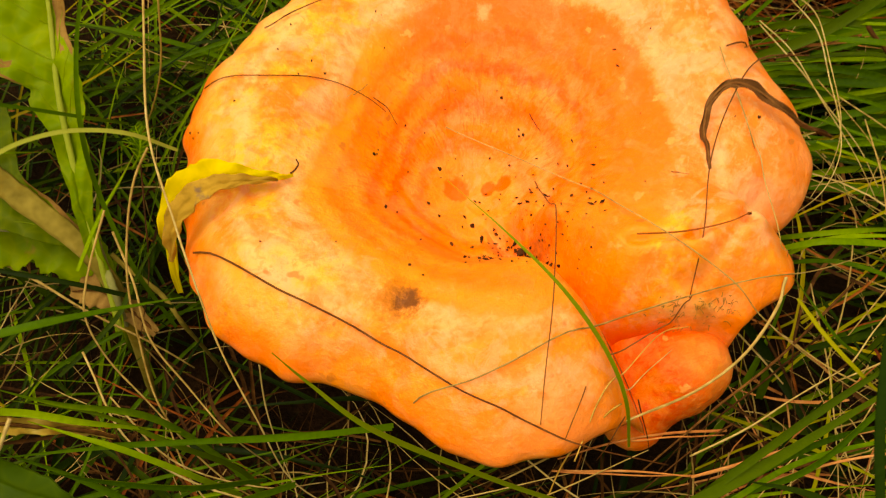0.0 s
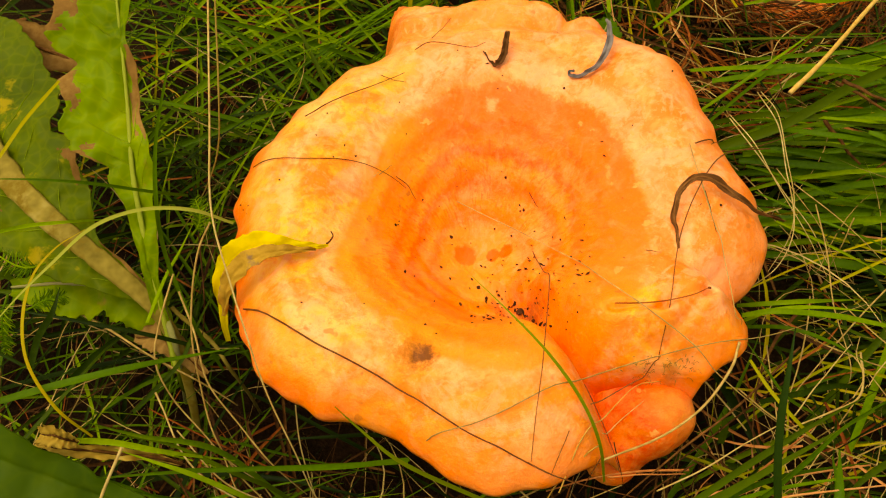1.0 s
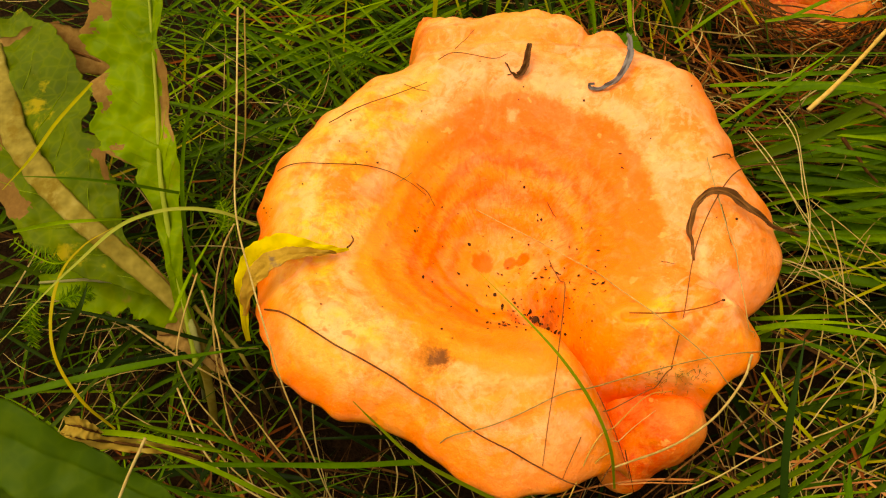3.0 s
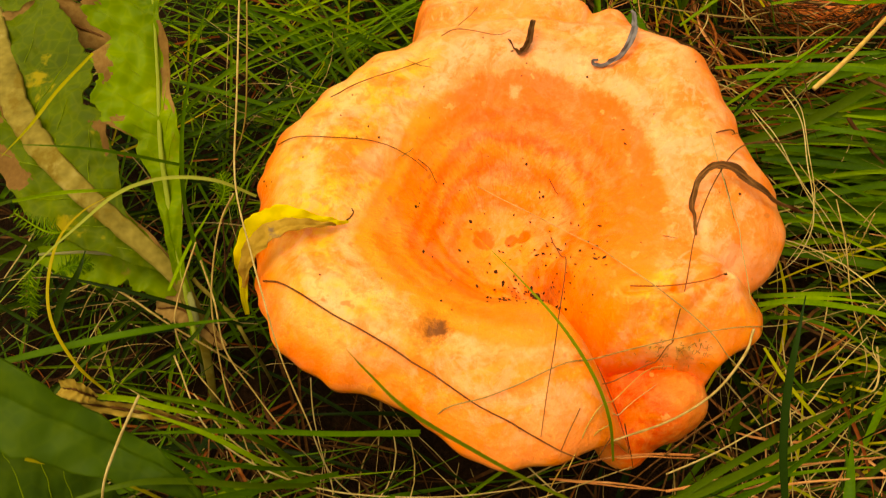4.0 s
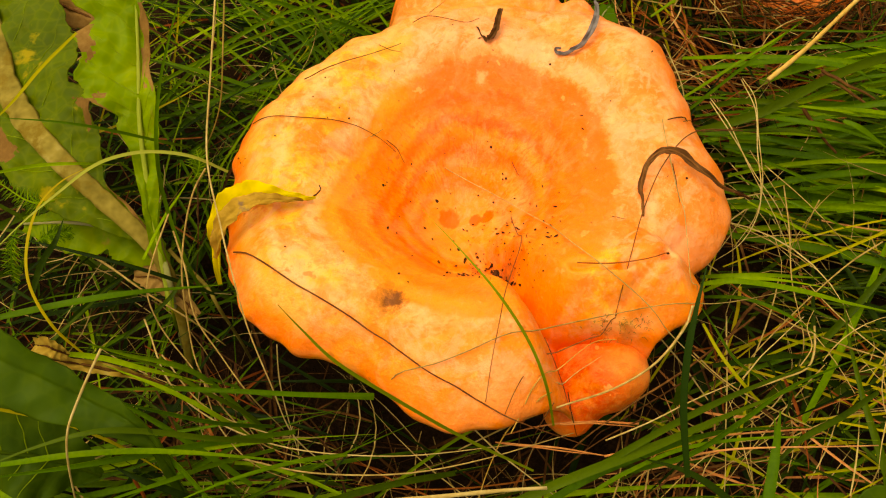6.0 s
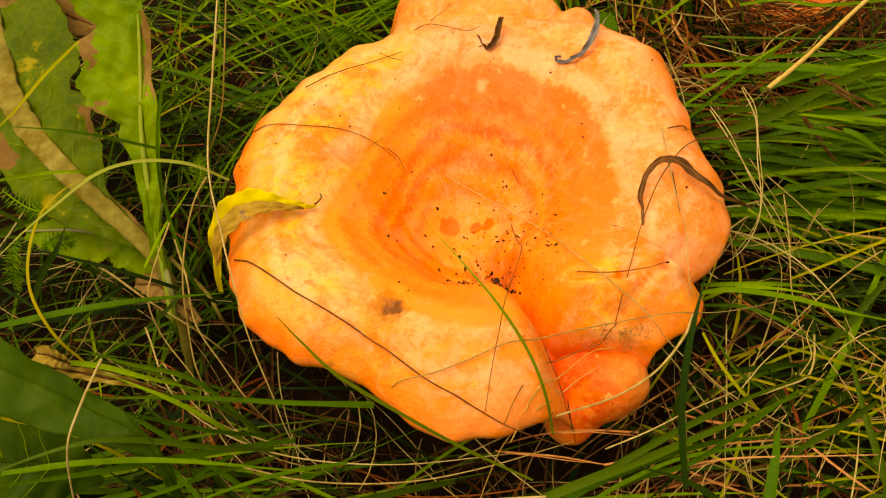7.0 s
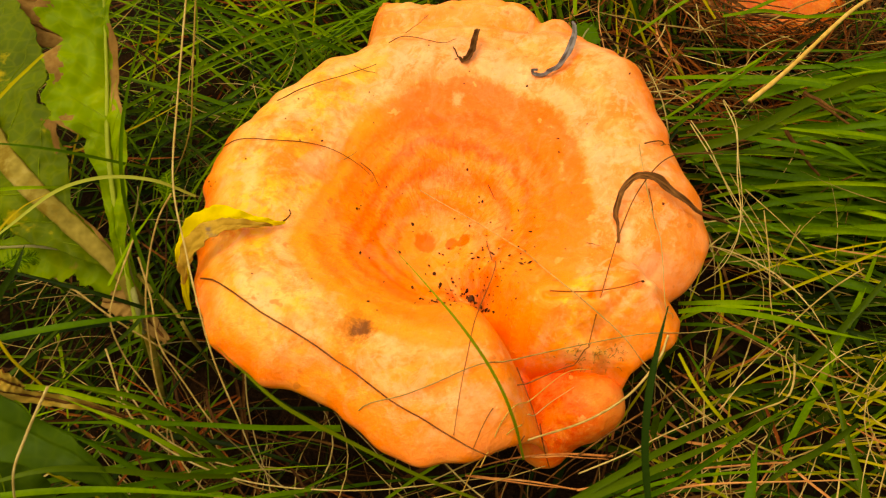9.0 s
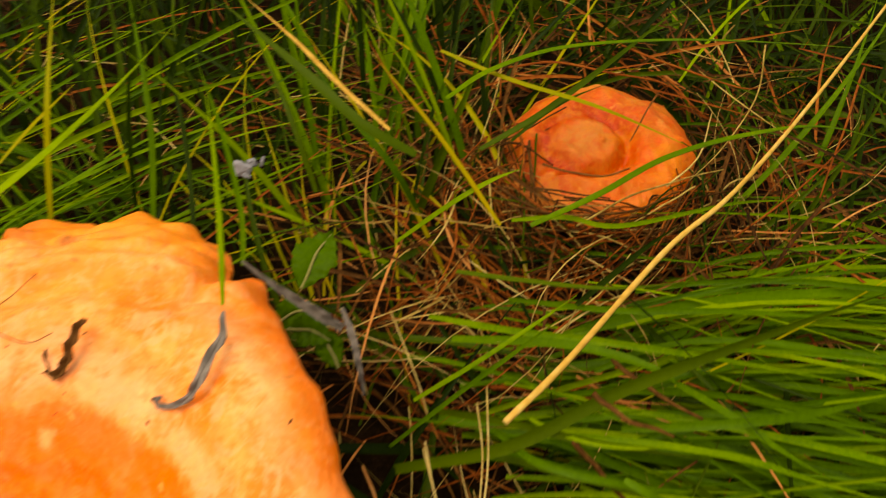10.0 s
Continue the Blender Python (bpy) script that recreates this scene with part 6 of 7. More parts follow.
dry_stem([(-0.0309, 0.0502, 0.0600), (-0.0140, 0.0483, 0.0600), (0.0044, 0.0506, 0.0580), (0.0233, 0.0572, 0.0550), (0.0437, 0.0676, 0.0500)], 0.00020, 'pale', "long thin curved dry stem under the cap's rim")
dry_stem([(-0.0449, 0.0696, 0.0600), (-0.0378, 0.0575, 0.0600), (-0.0295, 0.0513, 0.0550), (-0.0196, 0.0513, 0.0450)], 0.00015, 'pale', "long thin curved dry stem under the cap's rim")
grass_blade([(0.0895, 0.1651, 0.0500), (0.0983, 0.1526, 0.0580), (0.1127, 0.1449, 0.0580), (0.1314, 0.1463, 0.0500)], 0.00080, 'bright', 'green blade beside the large mushroom')
grass_blade([(0.0899, 0.1550, 0.0500), (0.1002, 0.1417, 0.0560), (0.1129, 0.1345, 0.0560), (0.1271, 0.1321, 0.0500)], 0.00070, 'bright', 'green blade beside the large mushroom')
grass_blade([(0.0938, 0.1444, 0.0500), (0.1041, 0.1310, 0.0560), (0.1204, 0.1256, 0.0500)], 0.00070, 'bright', 'green blade beside the large mushroom')
grass_blade([(0.0979, 0.1859, 0.0450), (0.1068, 0.1741, 0.0550), (0.1225, 0.1701, 0.0560), (0.1368, 0.1715, 0.0500)], 0.00160, 'bright', 'green blade beside the large mushroom')
grass_blade([(0.1054, 0.1862, 0.0500), (0.1149, 0.1789, 0.0560), (0.1269, 0.1778, 0.0560), (0.1391, 0.1821, 0.0500)], 0.00090, 'bright', 'green blade beside the large mushroom')
dry_stem([(0.0838, 0.1757, 0.0600), (0.0868, 0.1609, 0.0640), (0.0908, 0.1482, 0.0620), (0.0980, 0.1360, 0.0560), (0.1042, 0.1274, 0.0480)], 0.00016, 'pale', 'thin dry stem beside the cap rim')
dry_stem([(0.0937, 0.1834, 0.0620), (0.0947, 0.1702, 0.0660), (0.0937, 0.1543, 0.0660), (0.0941, 0.1407, 0.0620), (0.0929, 0.1337, 0.0560), (0.0881, 0.1272, 0.0500)], 0.00016, 'pale', 'thin dry stem beside the cap rim')
dry_stem([(0.0930, 0.1551, 0.0600), (0.0958, 0.1427, 0.0620), (0.1004, 0.1329, 0.0600), (0.1063, 0.1261, 0.0500)], 0.00014, 'pale', 'thin dry stem beside the cap rim')
dry_stem([(0.0965, 0.1495, 0.0600), (0.1032, 0.1378, 0.0620), (0.1106, 0.1293, 0.0600), (0.1213, 0.1271, 0.0500)], 0.00015, 'pale', 'thin dry stem beside the cap rim')
dry_stem([(0.1162, 0.1844, 0.0660), (0.1220, 0.1792, 0.0660), (0.1320, 0.1779, 0.0620)], 0.00060, 'brown', 'thin dry stem beside the cap rim')
grass_blade([(0.0737, 0.0935, 0.0620), (0.0768, 0.0857, 0.0620), (0.0819, 0.0793, 0.0600), (0.0882, 0.0766, 0.0550), (0.0995, 0.0750, 0.0500)], 0.00080, 'yellow_green', 'green blade beside the fold of the cap')
grass_blade([(0.0546, 0.0566, 0.0550), (0.0683, 0.0602, 0.0600), (0.0800, 0.0683, 0.0620), (0.0931, 0.0785, 0.0620), (0.1177, 0.0934, 0.0560)], 0.00130, 'bright', 'green blade beside the fold of the cap')
grass_blade([(0.0459, 0.0505, 0.0550), (0.0551, 0.0552, 0.0600), (0.0684, 0.0618, 0.0600), (0.0882, 0.0668, 0.0580), (0.1156, 0.0722, 0.0500)], 0.00100, 'bright', 'green blade beside the fold of the cap')
grass_blade([(0.0867, 0.0545, 0.0500), (0.0874, 0.0596, 0.0550), (0.0891, 0.0663, 0.0560), (0.0905, 0.0738, 0.0540)], 0.00176, 'bright', 'green blade beside the fold of the cap')
grass_blade([(0.1158, 0.0825, 0.0550), (0.1038, 0.0731, 0.0580), (0.0947, 0.0676, 0.0560), (0.0868, 0.0599, 0.0500)], 0.00160, 'green', 'green blade beside the fold of the cap')
dry_stem([(0.0620, 0.0595, 0.0550), (0.0731, 0.0619, 0.0580), (0.0879, 0.0644, 0.0580), (0.1154, 0.0709, 0.0500)], 0.00028, 'orange', 'dry grass stem beside the fold of the cap')
dry_stem([(0.0740, 0.0924, 0.0500), (0.0804, 0.0814, 0.0550), (0.0904, 0.0755, 0.0550), (0.1046, 0.0737, 0.0480)], 0.00020, 'pale', 'dry grass stem beside the fold of the cap')
dry_stem([(0.0838, 0.0831, 0.0550), (0.0899, 0.0900, 0.0580), (0.1011, 0.1018, 0.0560)], 0.00017, 'pale', 'dry grass stem beside the fold of the cap')
dry_stem([(0.0983, 0.0879, 0.0550), (0.1008, 0.0919, 0.0580), (0.1005, 0.0975, 0.0580), (0.1044, 0.1046, 0.0550)], 0.00016, 'pale', 'dry grass stem beside the fold of the cap')
dry_stem([(0.0853, 0.1075, 0.0450), (0.0817, 0.0856, 0.0500), (0.0805, 0.0716, 0.0480), (0.0811, 0.0602, 0.0400)], 0.00018, 'pale', 'dry grass stem beside the fold of the cap')
dry_stem([(0.0253, 0.0636, 0.0500), (0.0374, 0.0621, 0.0520), (0.0523, 0.0634, 0.0480)], 0.00020, 'orange', 'dry grass stem beside the fold of the cap')
dry_stem([(0.0403, 0.0686, 0.0520), (0.0485, 0.0686, 0.0540), (0.0584, 0.0705, 0.0500)], 0.00020, 'orange', 'dry grass stem beside the fold of the cap')
dry_stem([(0.0513, 0.0664, 0.0500), (0.0612, 0.0699, 0.0550), (0.0705, 0.0752, 0.0560), (0.0821, 0.0820, 0.0550)], 0.00020, 'pale', 'dry grass stem beside the fold of the cap')
crumb(0.0039, 0.1426, 0.0425, 0.00075, 'crumb', 'dark soil crumb stuck to the orange cap', 0)
crumb(0.0040, 0.1407, 0.0411, 0.00033, 'crumb', 'dark soil crumb stuck to the orange cap', 1)
crumb(-0.0113, 0.1379, 0.0535, 0.00067, 'crumb', 'dark soil crumb stuck to the orange cap', 2)
crumb(-0.0104, 0.1397, 0.0528, 0.00033, 'crumb', 'dark soil crumb stuck to the orange cap', 3)
crumb(0.0117, 0.1276, 0.0391, 0.00075, 'crumb', 'dark soil crumb stuck to the orange cap', 4)
crumb(0.0138, 0.1235, 0.0402, 0.00058, 'crumb', 'dark soil crumb stuck to the orange cap', 5)
crumb(0.0067, 0.1171, 0.0464, 0.00075, 'crumb', 'dark soil crumb stuck to the orange cap', 6)
crumb(0.0096, 0.1111, 0.0506, 0.00042, 'crumb', 'dark soil crumb stuck to the orange cap', 7)
crumb(0.0174, 0.1252, 0.0381, 0.00050, 'crumb', 'dark soil crumb stuck to the orange cap', 8)
crumb(0.0182, 0.1243, 0.0380, 0.00042, 'crumb', 'dark soil crumb stuck to the orange cap', 9)
crumb(0.0167, 0.1260, 0.0391, 0.00033, 'crumb', 'dark soil crumb stuck to the orange cap', 10)
crumb(0.0217, 0.1206, 0.0401, 0.00075, 'crumb', 'dark soil crumb stuck to the orange cap', 11)
crumb(0.0237, 0.1183, 0.0435, 0.00092, 'crumb', 'dark soil crumb stuck to the orange cap', 12)
crumb(0.0246, 0.1163, 0.0433, 0.00042, 'crumb', 'dark soil crumb stuck to the orange cap', 13)
crumb(0.0209, 0.1217, 0.0403, 0.00042, 'crumb', 'dark soil crumb stuck to the orange cap', 14)
crumb(0.0258, 0.1144, 0.0451, 0.00033, 'crumb', 'dark soil crumb stuck to the orange cap', 15)
crumb(0.0277, 0.1112, 0.0480, 0.00033, 'crumb', 'dark soil crumb stuck to the orange cap', 16)
crumb(0.0289, 0.1108, 0.0516, 0.00033, 'crumb', 'dark soil crumb stuck to the orange cap', 17)
crumb(0.0290, 0.1093, 0.0507, 0.00033, 'crumb', 'dark soil crumb stuck to the orange cap', 18)
crumb(0.0151, 0.1367, 0.0397, 0.00033, 'crumb', 'dark soil crumb stuck to the orange cap', 19)
crumb(0.0155, 0.1311, 0.0406, 0.00033, 'crumb', 'dark soil crumb stuck to the orange cap', 20)
crumb(0.0247, 0.1228, 0.0496, 0.00033, 'crumb', 'dark soil crumb stuck to the orange cap', 21)
crumb(0.0077, 0.1452, 0.0430, 0.00033, 'crumb', 'dark soil crumb stuck to the orange cap', 22)
crumb(0.0059, 0.1445, 0.0430, 0.00025, 'crumb', 'dark soil crumb stuck to the orange cap', 23)
crumb(0.0094, 0.1419, 0.0405, 0.00025, 'crumb', 'dark soil crumb stuck to the orange cap', 24)
crumb(-0.0406, 0.1395, 0.0693, 0.00042, 'crumb', 'dark soil crumb stuck to the orange cap', 25)
crumb(-0.0252, 0.1536, 0.0676, 0.00042, 'crumb', 'dark soil crumb stuck to the orange cap', 26)
crumb(-0.0328, 0.1553, 0.0697, 0.00025, 'crumb', 'dark soil crumb stuck to the orange cap', 27)
crumb(-0.0222, 0.1514, 0.0660, 0.00033, 'crumb', 'dark soil crumb stuck to the orange cap', 28)
crumb(-0.0113, 0.1700, 0.0683, 0.00033, 'crumb', 'dark soil crumb stuck to the orange cap', 29)
crumb(0.0077, 0.1568, 0.0544, 0.00042, 'crumb', 'dark soil crumb stuck to the orange cap', 30)
crumb(-0.0043, 0.1484, 0.0516, 0.00033, 'crumb', 'dark soil crumb stuck to the orange cap', 31)
crumb(0.0002, 0.1484, 0.0489, 0.00025, 'crumb', 'dark soil crumb stuck to the orange cap', 32)
crumb(0.0188, 0.1547, 0.0545, 0.00050, 'crumb', 'dark soil crumb stuck to the orange cap', 33)
crumb(0.0228, 0.1476, 0.0508, 0.00042, 'crumb', 'dark soil crumb stuck to the orange cap', 34)
crumb(0.0343, 0.1714, 0.0727, 0.00058, 'crumb', 'dark soil crumb stuck to the orange cap', 35)
crumb(0.0696, 0.1288, 0.0747, 0.00058, 'crumb', 'dark soil crumb stuck to the orange cap', 36)
crumb(0.0648, 0.1291, 0.0749, 0.00025, 'crumb', 'dark soil crumb stuck to the orange cap', 37)
crumb(0.0174, 0.1768, 0.0726, 0.00033, 'crumb', 'dark soil crumb stuck to the orange cap', 38)
crumb(-0.0037, 0.1388, 0.0455, 0.00025, 'crumb', 'dark soil crumb stuck to the orange cap', 39)
crumb(-0.0059, 0.1303, 0.0487, 0.00033, 'crumb', 'dark soil crumb stuck to the orange cap', 40)
crumb(-0.0013, 0.0984, 0.0664, 0.00033, 'crumb', 'dark soil crumb stuck to the orange cap', 41)
crumb(0.0014, 0.0956, 0.0674, 0.00025, 'crumb', 'dark soil crumb stuck to the orange cap', 42)
crumb(0.0465, 0.1049, 0.0707, 0.00033, 'crumb', 'dark soil crumb stuck to the orange cap', 43)
crumb(0.0523, 0.1179, 0.0704, 0.00033, 'crumb', 'dark soil crumb stuck to the orange cap', 44)
crumb(-0.0507, 0.1352, 0.0618, 0.00025, 'crumb', 'dark soil crumb stuck to the orange cap', 45)
crumb(-0.0490, 0.1352, 0.0639, 0.00025, 'crumb', 'dark soil crumb stuck to the orange cap', 46)
crumb(-0.0517, 0.1369, 0.0619, 0.00025, 'crumb', 'dark soil crumb stuck to the orange cap', 47)
crumb(-0.0493, 0.1335, 0.0626, 0.00025, 'crumb', 'dark soil crumb stuck to the orange cap', 48)
crumb(0.0639, 0.1061, 0.0725, 0.00050, 'crumb', 'dark soil crumb stuck to the orange cap', 49)
crumb(0.0191, 0.1255, 0.0423, 0.00033, 'crumb', 'dark soil crumb stuck to the orange cap', 50)
crumb(0.0212, 0.0989, 0.0666, 0.00033, 'crumb', 'dark soil crumb stuck to the orange cap', 51)
crumb(0.0222, 0.1195, 0.0390, 0.00042, 'crumb', 'dark soil crumb stuck to the orange cap', 52)
crumb(0.0248, 0.0980, 0.0659, 0.00025, 'crumb', 'dark soil crumb stuck to the orange cap', 53)
crumb(0.0183, 0.1184, 0.0437, 0.00033, 'crumb', 'dark soil crumb stuck to the orange cap', 54)
crumb(0.0200, 0.1232, 0.0408, 0.00033, 'crumb', 'dark soil crumb stuck to the orange cap', 55)
crumb(-0.0091, 0.1617, 0.0641, 0.00025, 'crumb', 'dark soil crumb stuck to the orange cap', 56)
crumb(-0.0307, 0.1635, 0.0700, 0.00025, 'crumb', 'dark soil crumb stuck to the orange cap', 57)
crumb(0.0213, 0.0982, 0.0672, 0.00025, 'crumb', 'dark soil crumb stuck to the orange cap', 58)
crumb(0.0264, 0.1166, 0.0504, 0.00033, 'crumb', 'dark soil crumb stuck to the orange cap', 59)
crumb(0.0236, 0.1185, 0.0432, 0.00025, 'crumb', 'dark soil crumb stuck to the orange cap', 60)
crumb(0.0229, 0.1179, 0.0395, 0.00025, 'crumb', 'dark soil crumb stuck to the orange cap', 61)
crumb(0.0176, 0.1200, 0.0428, 0.00025, 'crumb', 'dark soil crumb stuck to the orange cap', 62)
crumb(0.0214, 0.1215, 0.0417, 0.00017, 'crumb', 'dark soil crumb stuck to the orange cap', 63)
crumb(0.0258, 0.1181, 0.0504, 0.00017, 'crumb', 'dark soil crumb stuck to the orange cap', 64)
crumb(0.0222, 0.1205, 0.0425, 0.00033, 'crumb', 'dark soil crumb stuck to the orange cap', 65)
crumb(0.0289, 0.1114, 0.0520, 0.00025, 'crumb', 'dark soil crumb stuck to the orange cap', 66)
crumb(0.0162, 0.1164, 0.0443, 0.00025, 'crumb', 'dark soil crumb stuck to the orange cap', 67)
crumb(0.0205, 0.1276, 0.0443, 0.00025, 'crumb', 'dark soil crumb stuck to the orange cap', 68)
crumb(0.0218, 0.1229, 0.0455, 0.00017, 'crumb', 'dark soil crumb stuck to the orange cap', 69)
crumb(0.0241, 0.1185, 0.0457, 0.00017, 'crumb', 'dark soil crumb stuck to the orange cap', 70)
crumb(0.0200, 0.1221, 0.0376, 0.00025, 'crumb', 'dark soil crumb stuck to the orange cap', 71)
crumb(0.0239, 0.1237, 0.0487, 0.00025, 'crumb', 'dark soil crumb stuck to the orange cap', 72)
crumb(0.0186, 0.1184, 0.0437, 0.00025, 'crumb', 'dark soil crumb stuck to the orange cap', 73)
crumb(0.0187, 0.1193, 0.0434, 0.00017, 'crumb', 'dark soil crumb stuck to the orange cap', 74)
crumb(0.0272, 0.1166, 0.0524, 0.00017, 'crumb', 'dark soil crumb stuck to the orange cap', 75)
crumb(0.0296, 0.1206, 0.0564, 0.00017, 'crumb', 'dark soil crumb stuck to the orange cap', 76)
crumb(0.0217, 0.1219, 0.0439, 0.00033, 'crumb', 'dark soil crumb stuck to the orange cap', 77)
crumb(0.0267, 0.1167, 0.0514, 0.00017, 'crumb', 'dark soil crumb stuck to the orange cap', 78)
crumb(0.0143, 0.1303, 0.0400, 0.00025, 'crumb', 'dark soil crumb stuck to the orange cap', 79)
crumb(0.0227, 0.1189, 0.0405, 0.00025, 'crumb', 'dark soil crumb stuck to the orange cap', 80)
crumb(0.0285, 0.1107, 0.0501, 0.00025, 'crumb', 'dark soil crumb stuck to the orange cap', 81)
crumb(0.0235, 0.1188, 0.0439, 0.00025, 'crumb', 'dark soil crumb stuck to the orange cap', 82)
crumb(0.0234, 0.1241, 0.0485, 0.00017, 'crumb', 'dark soil crumb stuck to the orange cap', 83)
crumb(0.0230, 0.1193, 0.0427, 0.00117, 'crumb', 'dark soil crumb stuck to the orange cap', 84)
crumb(0.0260, 0.1134, 0.0444, 0.00108, 'crumb', 'dark soil crumb stuck to the orange cap', 85)
crumb(0.0241, 0.1170, 0.0428, 0.00075, 'crumb', 'dark soil crumb stuck to the orange cap', 86)
crumb(0.0276, 0.1099, 0.0462, 0.00083, 'crumb', 'dark soil crumb stuck to the orange cap', 87)
crumb(0.0294, 0.1064, 0.0480, 0.00067, 'crumb', 'dark soil crumb stuck to the orange cap', 88)
crumb(0.0216, 0.1218, 0.0428, 0.00083, 'crumb', 'dark soil crumb stuck to the orange cap', 89)
crumb(0.0247, 0.1176, 0.0461, 0.00058, 'crumb', 'dark soil crumb stuck to the orange cap', 90)
crumb(0.0282, 0.1083, 0.0472, 0.00058, 'crumb', 'dark soil crumb stuck to the orange cap', 91)
crumb(0.0203, 0.1220, 0.0395, 0.00058, 'crumb', 'dark soil crumb stuck to the orange cap', 92)
crumb(0.0266, 0.1119, 0.0445, 0.00067, 'crumb', 'dark soil crumb stuck to the orange cap', 93)
leaf('dead_leaf', [(0.0587, 0.1182, 0.0715), (0.0583, 0.1221, 0.0734), (0.0578, 0.1255, 0.0749), (0.0590, 0.1300, 0.0775), (0.0616, 0.1324, 0.0799), (0.0649, 0.1331, 0.0806), (0.0691, 0.1319, 0.0794), (0.0740, 0.1295, 0.0766), (0.0807, 0.1290, 0.0720), (0.0887, 0.1315, 0.0660)], [0.0002, 0.0003, 0.0007, 0.0007, 0.0008, 0.0009, 0.0010, 0.0006, 0.0004, 0.0002], [0.0002, 0.0003, 0.0007, 0.0007, 0.0008, 0.0010, 0.0013, 0.0007, 0.0004, 0.0002], MAT['curl'], MAT['twig'], 'curled dark dry leaf hooked over the cap edge', (), 0.55, 0.0003, 41, m=6, ripple=0.0006)
leaf('dead_leaf', [(0.0189, 0.1900, 0.0777), (0.0182, 0.1849, 0.0778), (0.0176, 0.1814, 0.0761), (0.0157, 0.1793, 0.0747), (0.0140, 0.1804, 0.0747), (0.0119, 0.1849, 0.0750)], [0.0006, 0.0009, 0.0009, 0.0008, 0.0002, 0.0001], [0.0006, 0.0009, 0.0009, 0.0008, 0.0002, 0.0001], MAT['curl'], MAT['twig'], 'rolled dark dry leaf scrap standing on the cap', (), 0.8, 0.0, 42, n=30, m=6, ripple=0.0004)
leaf('dead_leaf', [(0.0461, 0.1895, 0.0830), (0.0467, 0.1851, 0.0820), (0.0453, 0.1772, 0.0835), (0.0433, 0.1740, 0.0805), (0.0401, 0.1731, 0.0775), (0.0368, 0.1736, 0.0756), (0.0355, 0.1744, 0.0763), (0.0367, 0.1745, 0.0772)], [0.0003, 0.0008, 0.0010, 0.0008, 0.0006, 0.0005, 0.0004, 0.0003], [0.0003, 0.0008, 0.0009, 0.0007, 0.0006, 0.0005, 0.0004, 0.0003], MAT['grey'], MAT['grey'], 'grey dry leaf scrap curling up from the cap', (), 0.45, 0.0, 43, n=36, m=6, ripple=0.0003)
leaf('yellow_leaf', [(-0.0534, 0.1067, 0.0430), (-0.0536, 0.1122, 0.0540), (-0.0524, 0.1157, 0.0610), (-0.0479, 0.1178, 0.0665), (-0.0414, 0.1176, 0.0706), (-0.0354, 0.1174, 0.0707), (-0.0299, 0.1182, 0.0692), (-0.0259, 0.1204, 0.0674)], [0.0006, 0.0018, 0.0030, 0.0040, 0.0034, 0.0020, 0.0013, 0.0004], [0.0004, 0.0010, 0.0012, 0.0012, 0.0010, 0.0008, 0.0006, 0.0003], MAT['yellow_leaf'], MAT['yellow_leaf'], 'small yellow withering leaf folded over the cap rim', (), 0.10, 0.0, 44, n=60, m=8, ripple=0.0010)
leaf('dead_leaf', [(-0.0514, 0.1052, 0.0575), (-0.0499, 0.1087, 0.0640), (-0.0459, 0.1117, 0.0695), (-0.0404, 0.1137, 0.0722), (-0.0344, 0.1154, 0.0716), (-0.0284, 0.1177, 0.0692)], [0.0006, 0.0022, 0.0028, 0.0022, 0.0014, 0.0003], [0.0004, 0.0014, 0.0020, 0.0014, 0.0008, 0.0002], MAT['yellow_leaf_under'], MAT['brown'], 'withered tan half of the yellow leaf curled on the cap rim', (), 0.05, 0.0, 47, n=44, m=7, ripple=0.0012)
dry_stem([(-0.0264, 0.1202, 0.0682), (-0.0252, 0.1224, 0.0678), (-0.0258, 0.1247, 0.0674)], 0.00024, 'brown', 'curled brown tip of the yellow leaf')
leaf('dead_leaf', [(0.0414, 0.2160, 0.0620), (0.0469, 0.2126, 0.0600), (0.0534, 0.2090, 0.0580), (0.0593, 0.2057, 0.0570), (0.0642, 0.2043, 0.0540)], [0.0003, 0.0006, 0.0011, 0.0015, 0.0009], [0.0003, 0.0005, 0.0009, 0.0012, 0.0007], MAT['grey'], MAT['grey'], 'weathered grey stalk scrap lying in the litter', (), 0.5, 0.0, 45, n=40, m=6, ripple=0.0012)
leaf('dead_leaf', [(0.0638, 0.2085, 0.0560), (0.0664, 0.2033, 0.0540), (0.0681, 0.1985, 0.0500), (0.0693, 0.1944, 0.0420)], [0.0004, 0.0008, 0.0007, 0.0003], [0.0004, 0.0008, 0.0007, 0.0003], MAT['grey'], MAT['grey'], 'weathered grey stalk scrap lying in the litter', (), 0.5, 0.0, 46, n=30, m=5, ripple=0.0006)
crumb(0.0358, 0.2449, 0.0600, 0.00236, 'fluff', 'pale grey seed fluff caught on a stem', 70, 'seed fluff', 'tuft of seed fluff')
crumb(0.0382, 0.2469, 0.0600, 0.00155, 'fluff', 'pale grey seed fluff caught on a stem', 71, 'seed fluff', 'tuft of seed fluff')
crumb(0.0406, 0.2476, 0.0600, 0.00118, 'fluff', 'pale grey seed fluff caught on a stem', 72, 'seed fluff', 'tuft of seed fluff')
crumb(0.0375, 0.2428, 0.0600, 0.00109, 'fluff', 'pale grey seed fluff caught on a stem', 73, 'seed fluff', 'tuft of seed fluff')
sprig([(-0.0951, 0.1142, 0.0660), (-0.0979, 0.1114, 0.0680), (-0.1047, 0.1147, 0.0660), (-0.1164, 0.1234, 0.0600)], 100)
